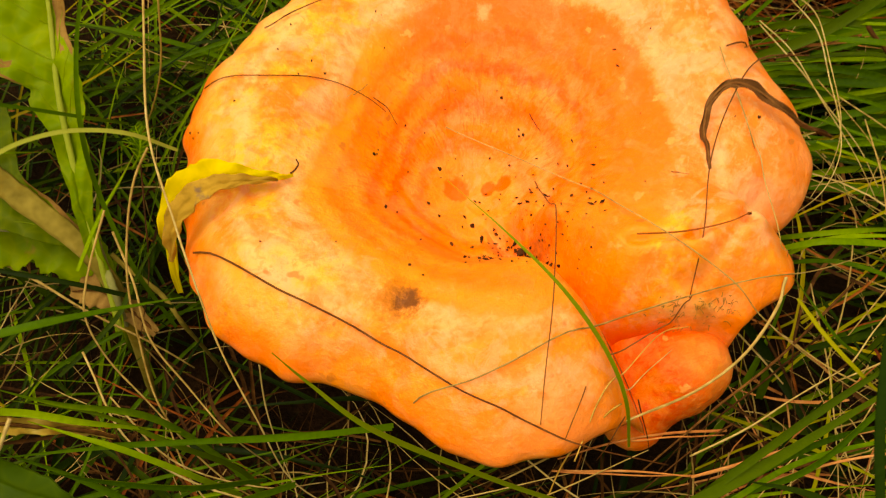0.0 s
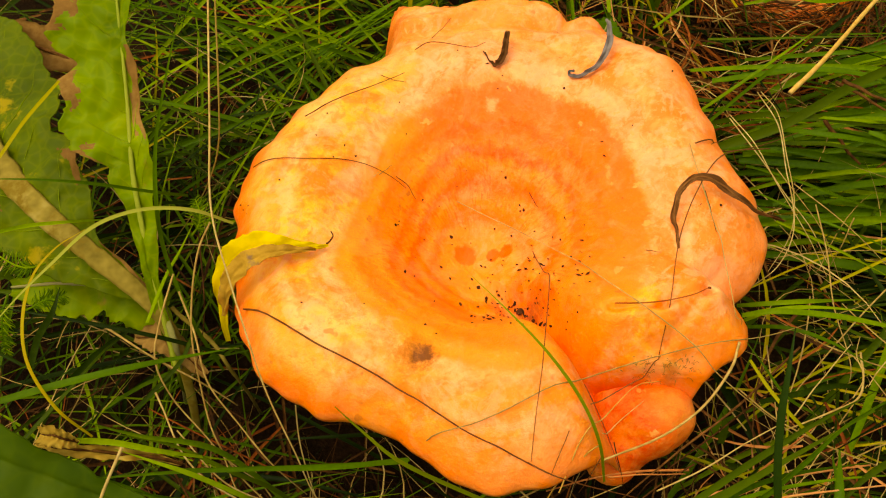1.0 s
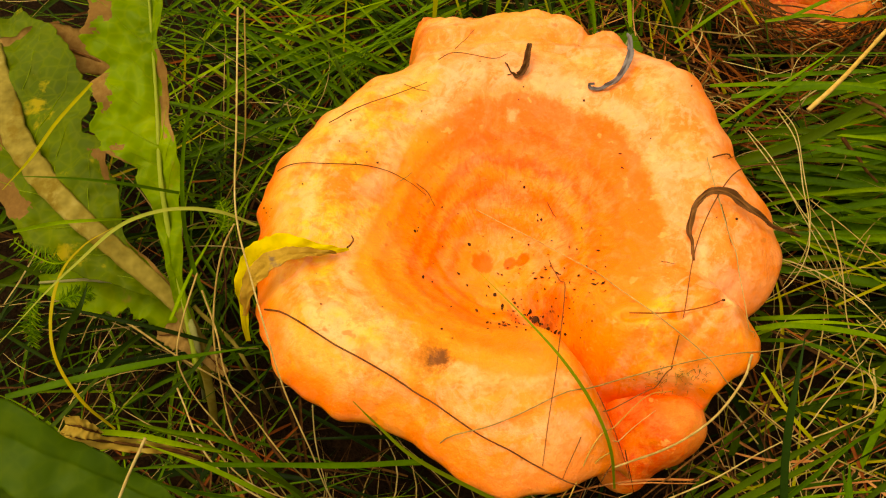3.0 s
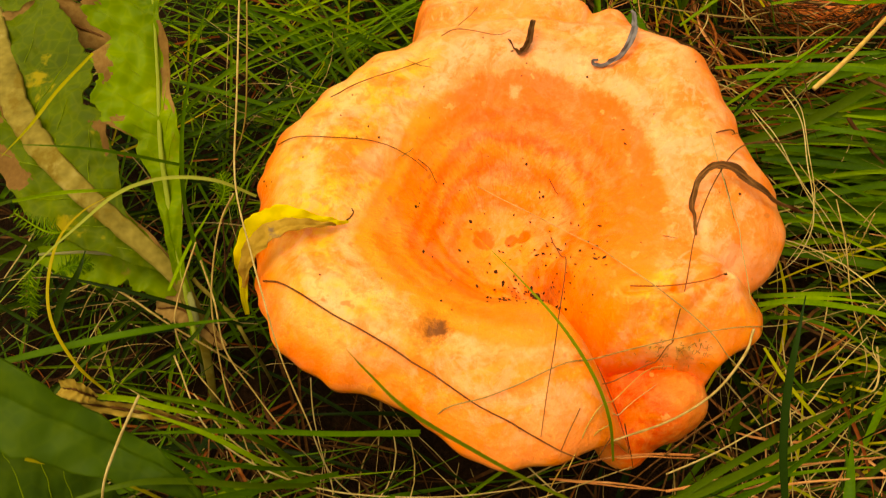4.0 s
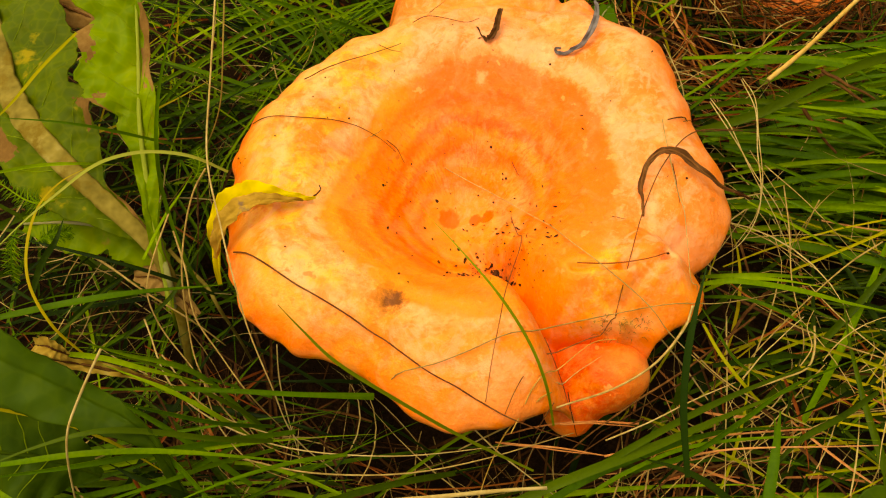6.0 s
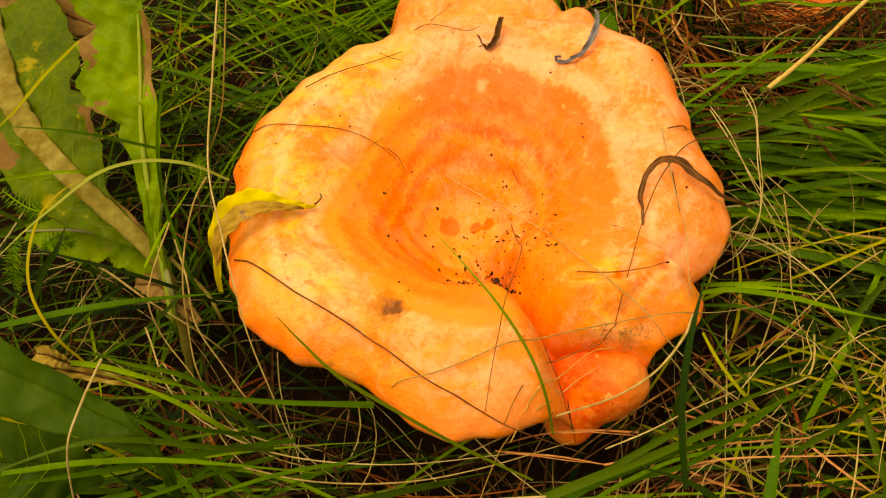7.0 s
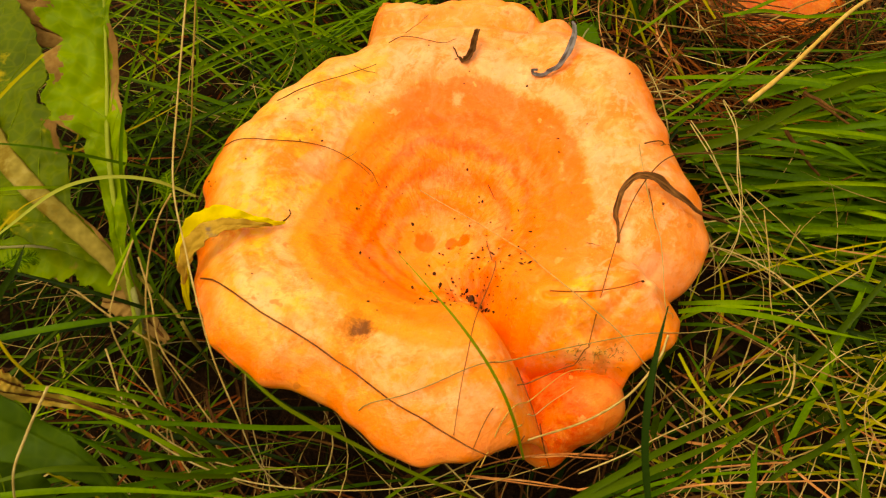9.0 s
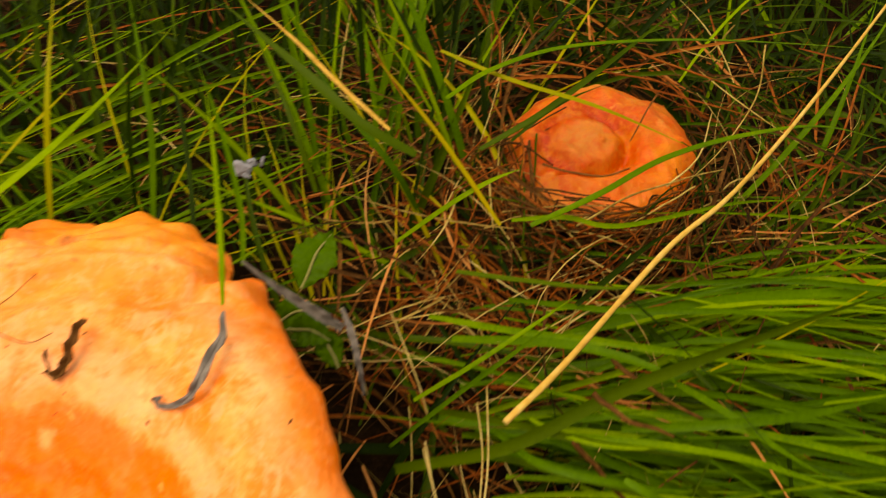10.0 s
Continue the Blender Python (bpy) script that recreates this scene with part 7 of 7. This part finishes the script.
sprig([(-0.1015, 0.1051, 0.0660), (-0.1008, 0.0997, 0.0660), (-0.1015, 0.0962, 0.0620), (-0.1025, 0.0949, 0.0560)], 35)
sprig([(-0.0626, 0.1266, 0.0620), (-0.0600, 0.1275, 0.0660), (-0.0597, 0.1299, 0.0680), (-0.0625, 0.1356, 0.0660)], 340)
sprig([(-0.0997, 0.1042, 0.0600), (-0.0943, 0.1060, 0.0620), (-0.0914, 0.1087, 0.0600)], 60)
leaf('dead_leaf', [(-0.0515, 0.0645, 0.0640), (-0.0574, 0.0635, 0.0700), (-0.0630, 0.0620, 0.0750), (-0.0692, 0.0612, 0.0780), (-0.0766, 0.0622, 0.0780)], [0.0003, 0.0009, 0.0014, 0.0013, 0.0005], [0.0003, 0.0010, 0.0013, 0.0011, 0.0005], MAT['golden'], MAT['brown'], 'twisted golden-brown dry leaf lying on the grass', (), 0.6, 0.0004, 32, n=40, m=7, ripple=0.002)
leaf('dead_leaf', [(-0.0673, 0.0619, 0.0800), (-0.0686, 0.0612, 0.0830), (-0.0710, 0.0614, 0.0840), (-0.0742, 0.0625, 0.0820)], [0.0004, 0.0016, 0.0021, 0.0012], [0.0004, 0.0014, 0.0019, 0.0012], MAT['golden'], MAT['brown'], 'curled pale dry leaf lying on the grass', (), 0.7, 0.0003, 31, n=30, m=7)

# ---- the mass of the meadow
def field(name, mat, count, box, heading, spread, length, rise, droop, width, base, label, seed, seg=9, bend=0.5):
    """count blades rooted in box (x0, x1, y0, y1); heading and spread in degrees; rise and droop: first and last slope in degrees."""
    rng = np.random.default_rng(seed)
    n = count
    x, y = rng.uniform(box[0], box[1], n), rng.uniform(box[2], box[3], n)
    turn = rng.normal(0, spread, n)
    h = np.radians(heading + turn)
    L = rng.uniform(*length, n)
    e0, e1 = np.radians(rng.uniform(*rise, n)), np.radians(rng.uniform(*droop, n))
    curl = rng.normal(0, bend, n)
    z = ground_height(x, y) + rng.uniform(*base, n)
    w = rng.uniform(*width, n) * 0.5
    P = np.zeros((n, seg + 1, 3))
    P[:, 0] = np.stack([x, y, z], 1)
    for k in range(seg):
        t = (k + 0.5) / seg
        e = e0 + (e1 - e0) * t ** 0.8
        hh = h + curl * t
        P[:, k + 1] = P[:, k] + (L / seg)[:, None] * np.stack([np.cos(hh) * np.cos(e), np.sin(hh) * np.cos(e), np.sin(e)], 1)
    over = inside_cap(P[..., 0], P[..., 1], 1.03) & (P[..., 2] > 0.03)
    deep = inside_cap(P[..., 0], P[..., 1], 0.55)
    near = (np.hypot(P[..., 0] - M2X, P[..., 1] - M2Y) < 0.0285) & (P[..., 2] > 0.015)
    # keep a clear space before the large cap, and every tip under the arching top of the sward
    front = (P[..., 1] < 0.10) & (P[..., 0] > -0.055) & (P[..., 0] < 0.085) & (P[..., 2] > 0.028 + 0.35 * np.clip(0.062 - P[..., 1], 0, 0.08)) & (P[..., 1] > -0.02)
    tall = P[..., 2] > 0.105
    # bare dark gap south-east of the cap
    front |= (P[..., 0] > 0.074) & (P[..., 1] < 0.060) & (P[..., 1] > -0.02) & (P[..., 0] < 0.16) & (P[..., 2] > 0.022)
    # dark hollow close behind the large cap
    front |= (P[..., 1] > 0.20) & (P[..., 1] < 0.258) & (P[..., 0] > -0.04) & (P[..., 0] < 0.095) & (P[..., 2] > 0.040)
    bad = over.any(1) | deep.any(1) | front.any(1) | tall.any(1) | (near.sum(1) > 0)
    P, w = P[~bad], w[~bad]
    P[..., 2] = np.maximum(P[..., 2], ground_height(P[..., 0], P[..., 1]) + 0.001)
    n = len(P)
    T = np.gradient(P, axis=1)
    T /= np.maximum(np.linalg.norm(T, axis=2, keepdims=True), 1e-9)
    tw = rng.uniform(-0.9, 0.9, n)[:, None, None]
    up = np.broadcast_to(np.array([0.0, -0.3, 0.95]), T.shape)
    S = np.cross(T, up)
    S /= np.maximum(np.linalg.norm(S, axis=2, keepdims=True), 1e-9)
    U = np.cross(S, T)
    S, U = S * np.cos(tw) + U * np.sin(tw), U * np.cos(tw) - S * np.sin(tw)
    u = np.linspace(0, 1, seg + 1)
    prof = (np.minimum(1, 0.7 + u * 2) * np.clip((1 - u) / 0.55, 0.06, 1))[None, :, None] * w[:, None, None]
    V = np.stack([P - S * prof + U * prof * 0.4, P - U * prof * 0.15, P + S * prof + U * prof * 0.4], 2)
    V = V.reshape(-1, 3)
    f = []
    stride = (seg + 1) * 3
    base_f = []
    for k in range(seg):
        a = k * 3
        base_f += [(a, a + 1, a + 4, a + 3), (a + 1, a + 2, a + 5, a + 4)]
    base_f = np.array(base_f)
    F = (base_f[None] + (np.arange(n) * stride)[:, None, None]).reshape(-1, 4)
    ob = mesh_object(name, V.tolist(), F.tolist(), MAT[mat])
    return tagged(ob, label, "grass", kind="stuff")


G = "dense green meadow grass round the mushrooms"
Y = "yellowing meadow grass among the green"
D = "dry straw and dead stems matted under the grass"
# tuft lying towards the east of the large cap
field("grass", "bright", 125, (0.095, 0.16, 0.175, 0.228), -6, 13, (0.07, 0.14), (12, 42), (-30, -4), (0.0007, 0.0020), (0.012, 0.04), G, 1, bend=0.2)
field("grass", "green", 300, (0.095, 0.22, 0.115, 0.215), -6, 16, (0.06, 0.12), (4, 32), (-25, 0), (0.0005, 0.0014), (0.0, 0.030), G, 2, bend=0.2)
field("grass", "yellow_green", 60, (0.085, 0.18, 0.10, 0.21), -2, 20, (0.05, 0.12), (8, 34), (-25, 0), (0.0004, 0.0010), (0.01, 0.035), Y, 3, bend=0.3)
field("grass", "bright", 110, (0.13, 0.23, 0.175, 0.25), 0, 14, (0.07, 0.13), (10, 36), (-25, 0), (0.0008, 0.0020), (0.005, 0.03), G, 35, bend=0.2)
field("grass", "bright", 46, (0.085, 0.135, 0.155, 0.215), -9, 9, (0.08, 0.13), (10, 30), (-26, -6), (0.0016, 0.0030), (0.022, 0.045), G, 44, bend=0.15)
field("grass", "bright", 30, (0.08, 0.17, 0.205, 0.30), 25, 30, (0.05, 0.10), (15, 50), (-20, 10), (0.0005, 0.0012), (0.004, 0.03), G, 45, bend=0.3)
field("dry_grass", "pale", 70, (0.06, 0.20, 0.20, 0.34), 30, 180, (0.02, 0.06), (0, 50), (-24, 20), (0.00018, 0.00041), (0.01, 0.04), D, 46, seg=8, bend=1.2)
# to the north and west
field("grass", "bright", 62, (-0.14, -0.02, 0.17, 0.28), 28, 14, (0.09, 0.15), (14, 45), (-20, 15), (0.0007, 0.0016), (0.0, 0.03), G, 4, bend=0.15)
field("grass", "bright", 40, (-0.10, 0.0, 0.19, 0.28), 160, 25, (0.07, 0.13), (14, 45), (-20, 15), (0.0006, 0.0014), (0.0, 0.03), G, 31, bend=0.15)
field("grass", "green", 70, (-0.14, 0.02, 0.15, 0.34), 160, 45, (0.07, 0.13), (15, 60), (-25, 10), (0.0008, 0.0019), (0.0, 0.03), G, 5, bend=0.25)
field("grass", "yellow_green", 34, (-0.13, 0.02, 0.17, 0.33), 30, 60, (0.05, 0.10), (20, 60), (-25, 10), (0.0006, 0.0012), (0.01, 0.03), Y, 6)
field("grass", "bright", 26, (0.035, 0.10, 0.25, 0.36), 100, 22, (0.06, 0.12), (45, 75), (10, 50), (0.0012, 0.0028), (0.0, 0.02), G, 36, bend=0.3)
field("grass", "green", 60, (-0.05, 0.10, 0.25, 0.36), 100, 22, (0.06, 0.12), (45, 75), (10, 50), (0.0012, 0.0028), (0.0, 0.02), G, 7, bend=0.3)
field("grass", "bright", 26, (-0.15, -0.03, 0.18, 0.29), 24, 12, (0.10, 0.16), (14, 40), (-16, 12), (0.0011, 0.0020), (0.01, 0.035), G, 47, bend=0.12)
field("grass", "bright", 20, (-0.06, 0.01, 0.20, 0.29), 150, 16, (0.09, 0.14), (14, 40), (-16, 12), (0.0010, 0.0018), (0.01, 0.035), G, 48, bend=0.12)
# under the leaves, west of the cap
field("grass", "green", 80, (-0.16, -0.05, 0.06, 0.20), 20, 45, (0.05, 0.11), (5, 40), (-20, 10), (0.0006, 0.0014), (0.0, 0.02), G, 8)
field("grass", "bright", 90, (-0.14, -0.05, 0.05, 0.20), 60, 60, (0.05, 0.10), (15, 55), (-20, 20), (0.0006, 0.0012), (0.0, 0.02), G, 9)
# south
field("grass", "bright", 330, (-0.15, 0.0, -0.02, 0.06), 2, 16, (0.07, 0.13), (8, 38), (-25, 5), (0.0008, 0.0020), (0.0, 0.04), G, 10, bend=0.3)
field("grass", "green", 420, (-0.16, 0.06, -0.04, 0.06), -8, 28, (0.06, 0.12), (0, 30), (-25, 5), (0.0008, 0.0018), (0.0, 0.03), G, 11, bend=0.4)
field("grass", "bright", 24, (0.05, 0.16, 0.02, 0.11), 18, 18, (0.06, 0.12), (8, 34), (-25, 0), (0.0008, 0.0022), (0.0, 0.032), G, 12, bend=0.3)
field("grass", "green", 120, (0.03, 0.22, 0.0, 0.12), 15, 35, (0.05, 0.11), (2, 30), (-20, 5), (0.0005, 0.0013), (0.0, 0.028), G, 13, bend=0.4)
field("grass", "yellow_green", 26, (0.04, 0.18, 0.02, 0.12), 25, 35, (0.05, 0.10), (5, 30), (-20, 0), (0.0006, 0.0013), (0.01, 0.04), Y, 14)
# far east and north, round the small cap
field("grass", "bright", 40, (0.04, 0.26, 0.19, 0.38), 95, 50, (0.06, 0.12), (25, 65), (-15, 35), (0.0008, 0.0022), (0.0, 0.015), G, 15)
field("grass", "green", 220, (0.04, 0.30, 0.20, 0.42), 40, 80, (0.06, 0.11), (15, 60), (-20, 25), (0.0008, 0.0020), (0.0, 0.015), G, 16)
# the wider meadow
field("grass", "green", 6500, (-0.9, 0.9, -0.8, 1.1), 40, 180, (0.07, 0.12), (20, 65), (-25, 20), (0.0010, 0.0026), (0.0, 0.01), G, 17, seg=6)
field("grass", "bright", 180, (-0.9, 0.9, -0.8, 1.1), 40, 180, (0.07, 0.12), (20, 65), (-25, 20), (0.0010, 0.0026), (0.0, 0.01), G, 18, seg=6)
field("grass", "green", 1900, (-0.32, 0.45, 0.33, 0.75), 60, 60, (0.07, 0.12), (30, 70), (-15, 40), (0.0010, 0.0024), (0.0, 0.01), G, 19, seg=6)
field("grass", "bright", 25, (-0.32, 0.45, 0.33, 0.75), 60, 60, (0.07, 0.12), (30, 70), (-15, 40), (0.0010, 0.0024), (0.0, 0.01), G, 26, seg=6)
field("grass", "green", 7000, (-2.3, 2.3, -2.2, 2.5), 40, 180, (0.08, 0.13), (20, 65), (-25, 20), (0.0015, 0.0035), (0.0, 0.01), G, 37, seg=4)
field("grass", "yellow_green", 28, (0.05, 0.15, 0.045, 0.10), 20, 40, (0.05, 0.10), (5, 30), (-20, 0), (0.0004, 0.0010), (0.01, 0.04), Y, 41)
# dry litter
field("dry_grass", "pale", 70, (0.05, 0.15, 0.045, 0.10), 40, 180, (0.02, 0.06), (-4, 24), (-14, 8), (0.00022, 0.00048), (0.01, 0.036), D, 42, seg=7, bend=1.0)
field("dry_grass", "orange", 45, (0.05, 0.15, 0.04, 0.10), 30, 180, (0.02, 0.06), (-4, 24), (-14, 8), (0.0003, 0.0008), (0.01, 0.034), D, 43, seg=7, bend=0.8)
field("dry_grass", "pale", 60, (0.04, 0.14, 0.20, 0.33), 30, 180, (0.02, 0.06), (-6, 40), (-14, 20), (0.00029, 0.00068), (0.004, 0.035), D, 38, seg=6)
field("dry_grass", "orange", 45, (0.04, 0.16, 0.20, 0.33), 30, 180, (0.02, 0.06), (-6, 40), (-14, 20), (0.0004, 0.0010), (0.004, 0.035), D, 39, seg=6)
field("grass", "yellow_green", 26, (0.04, 0.14, 0.21, 0.33), 95, 40, (0.05, 0.10), (25, 65), (-15, 35), (0.0008, 0.0018), (0.0, 0.015), Y, 40)
field("dry_grass", "brown", 700, (-0.18, 0.26, -0.05, 0.36), 20, 180, (0.02, 0.09), (-8, 14), (-14, 6), (0.0004, 0.0012), (0.001, 0.028), D, 20, seg=6)
field("dry_grass", "pale", 190, (-0.18, 0.26, -0.05, 0.36), 40, 180, (0.02, 0.09), (-8, 18), (-14, 6), (0.00022, 0.00054), (0.003, 0.04), D, 21, seg=7, bend=0.9)
field("dry_grass", "red", 300, (-0.12, 0.26, -0.05, 0.36), 10, 180, (0.02, 0.07), (-6, 16), (-14, 6), (0.0004, 0.0010), (0.003, 0.035), D, 22, seg=6)
field("dry_grass", "orange", 60, (0.04, 0.26, 0.0, 0.36), 10, 180, (0.02, 0.06), (-6, 16), (-14, 6), (0.0004, 0.0011), (0.004, 0.04), D, 23, seg=6)
field("dry_grass", "brown", 280, (0.04, 0.22, 0.19, 0.36), 20, 180, (0.02, 0.06), (-6, 30), (-14, 6), (0.0004, 0.0013), (0.004, 0.040), D, 24, seg=6)
field("dry_grass", "red", 100, (0.05, 0.22, 0.21, 0.36), 20, 180, (0.02, 0.06), (-6, 50), (-14, 30), (0.0004, 0.0011), (0.004, 0.035), D, 25, seg=6)
field("dry_grass", "pale", 110, (-0.07, 0.10, 0.02, 0.09), 10, 180, (0.02, 0.06), (-6, 16), (-14, 6), (0.00022, 0.00048), (0.008, 0.036), D, 27, seg=7, bend=0.9)
field("dry_grass", "brown", 300, (-0.07, 0.10, 0.02, 0.09), 10, 180, (0.02, 0.06), (-6, 16), (-14, 6), (0.0003, 0.0009), (0.004, 0.034), D, 28, seg=6)
field("dry_grass", "pale", 85, (0.09, 0.2, 0.06, 0.21), 60, 180, (0.03, 0.07), (0, 30), (-24, 6), (0.00022, 0.00048), (0.02, 0.045), D, 29, seg=8, bend=1.2)
field("dry_grass", "pale", 60, (-0.15, -0.05, 0.05, 0.24), 80, 180, (0.03, 0.07), (0, 30), (-24, 6), (0.00022, 0.00048), (0.01, 0.04), D, 30, seg=8, bend=1.2)
field("dry_grass", "red", 180, (0.06, 0.22, 0.20, 0.36), 20, 180, (0.02, 0.05), (-6, 20), (-14, 10), (0.0005, 0.0013), (0.004, 0.02), D, 32, seg=6)
field("dry_grass", "brown", 220, (0.08, 0.19, 0.20, 0.33), 20, 180, (0.02, 0.05), (-6, 40), (-14, 20), (0.0005, 0.0012), (0.0, 0.012), D, 33, seg=6)
field("dry_grass", "red", 200, (0.08, 0.19, 0.215, 0.255), 0, 180, (0.02, 0.05), (0, 50), (-14, 30), (0.0004, 0.0010), (0.0, 0.012), D, 34, seg=6)


def litter_ring(mat, count, turn, label, seed):
    """Short dead stems heaped against the rim of the small cap; turn: from and to, in degrees round it."""
    rng = np.random.default_rng(seed)
    verts, faces = [], []
    for k in range(count):
        a = radians(rng.uniform(*turn))
        r = rng.uniform(0.0255, 0.040)
        p = np.array([M2X + r * math.cos(a), M2Y + r * math.sin(a), 0.0425 - 0.55 * (r - 0.0255) + rng.uniform(-0.004, 0.003)])
        h = a + math.pi / 2 + rng.normal(0, 0.55)
        d = np.array([math.cos(h), math.sin(h), rng.normal(0, 0.15)]) * rng.uniform(0.008, 0.022)
        q = [tuple(p - d + (0, 0, -0.004)), tuple(p + rng.normal(0, 0.001, 3)), tuple(p + d + (0, 0, -0.004))]
        v, f = tube(q, rng.uniform(0.00018, 0.0004), 5, 0.4, 0.1, k, 8)
        o = len(verts)
        verts += v.tolist()
        faces += [tuple(i + o for i in g) for g in f]
    return tagged(mesh_object("dry_grass", verts, faces, MAT[mat]), label, "grass", kind="stuff")


R2 = "dead stems heaped against the small mushroom's rim"
litter_ring("brown", 110, (170, 340), R2, 1)
litter_ring("red", 70, (160, 330), R2, 2)
litter_ring("pale", 16, (180, 350), R2, 3)
litter_ring("green", 40, (170, 350), "short grass blades against the small mushroom's rim", 4)


def specks(count, seed):
    """Tiny dark grains strewn over the hollow of the large cap."""
    rng = np.random.default_rng(seed)
    verts, faces = [], []
    for k in range(count):
        if k % 3:
            x, y = rng.normal(0.0245, 0.0075), rng.normal(0.1195, 0.0095)
        else:
            x, y = rng.normal(CX, 0.032), rng.normal(CY + 0.01, 0.032)
        if not inside_cap(x, y, 0.95) or y < 0.098:
            continue
        size, long, turn = rng.uniform(0.00008, 0.00034), rng.uniform(1.0, 3.2), rng.uniform(0, math.pi)
        z = cap_top(x, y) + 0.0004
        o = len(verts)
        for dx, dy, dz in ((1, 0, 0), (0, 1, 0), (-1, 0, 0), (0, -1, 0), (0, 0, 0.8), (0, 0, -1)):
            j = rng.uniform(0.6, 1.5)
            px, py = dx * size * j * long, dy * size * j
            verts.append((x + px * math.cos(turn) - py * math.sin(turn), y + px * math.sin(turn) + py * math.cos(turn), z + dz * size))
        faces += [(o + i, o + (i + 1) % 4, o + 4) for i in range(4)] + [(o + (i + 1) % 4, o + i, o + 5) for i in range(4)]
    return tagged(mesh_object("soil_specks", verts, faces, MAT["crumb"], smooth=False), "tiny dark soil specks strewn over the cap", "soil specks", kind="stuff")


specks(170, 5)


def fuzz(count, at, size, seed):
    """Fine brown rootlets and moss caught in the notch of the rim."""
    rng = np.random.default_rng(seed)
    verts, faces = [], []
    for k in range(count):
        x, y = at[0] + rng.normal(0, size[0]), at[1] + rng.normal(0, size[1])
        p = np.array([x, y, cap_top(x, y) + 0.0006])
        d = rng.normal(0, 1, 3) * (1, 1, 0.35)
        d /= np.linalg.norm(d)
        L = rng.uniform(0.0004, 0.0014)
        q = [tuple(p), tuple(p + d * L * 0.5 + (0, 0, 0.0006)), tuple(p + d * L + rng.normal(0, 0.0005, 3))]
        v, f = tube(q, 0.00006, 4, 0.4, 0.0, k, 5)
        o = len(verts)
        verts += v.tolist()
        faces += [tuple(i + o for i in g) for g in f]
    return tagged(mesh_object("rootlets", verts, faces, MAT["olive"]), "fine brown rootlets and moss caught in the cap's notch", "rootlets", kind="stuff")


fuzz(40, (0.0510, 0.0912), (0.0028, 0.0007), 0)
fuzz(16, (0.0590, 0.0912), (0.0012, 0.0013), 1)
fuzz(34, (0.0555, 0.0908), (0.0026, 0.0006), 2)
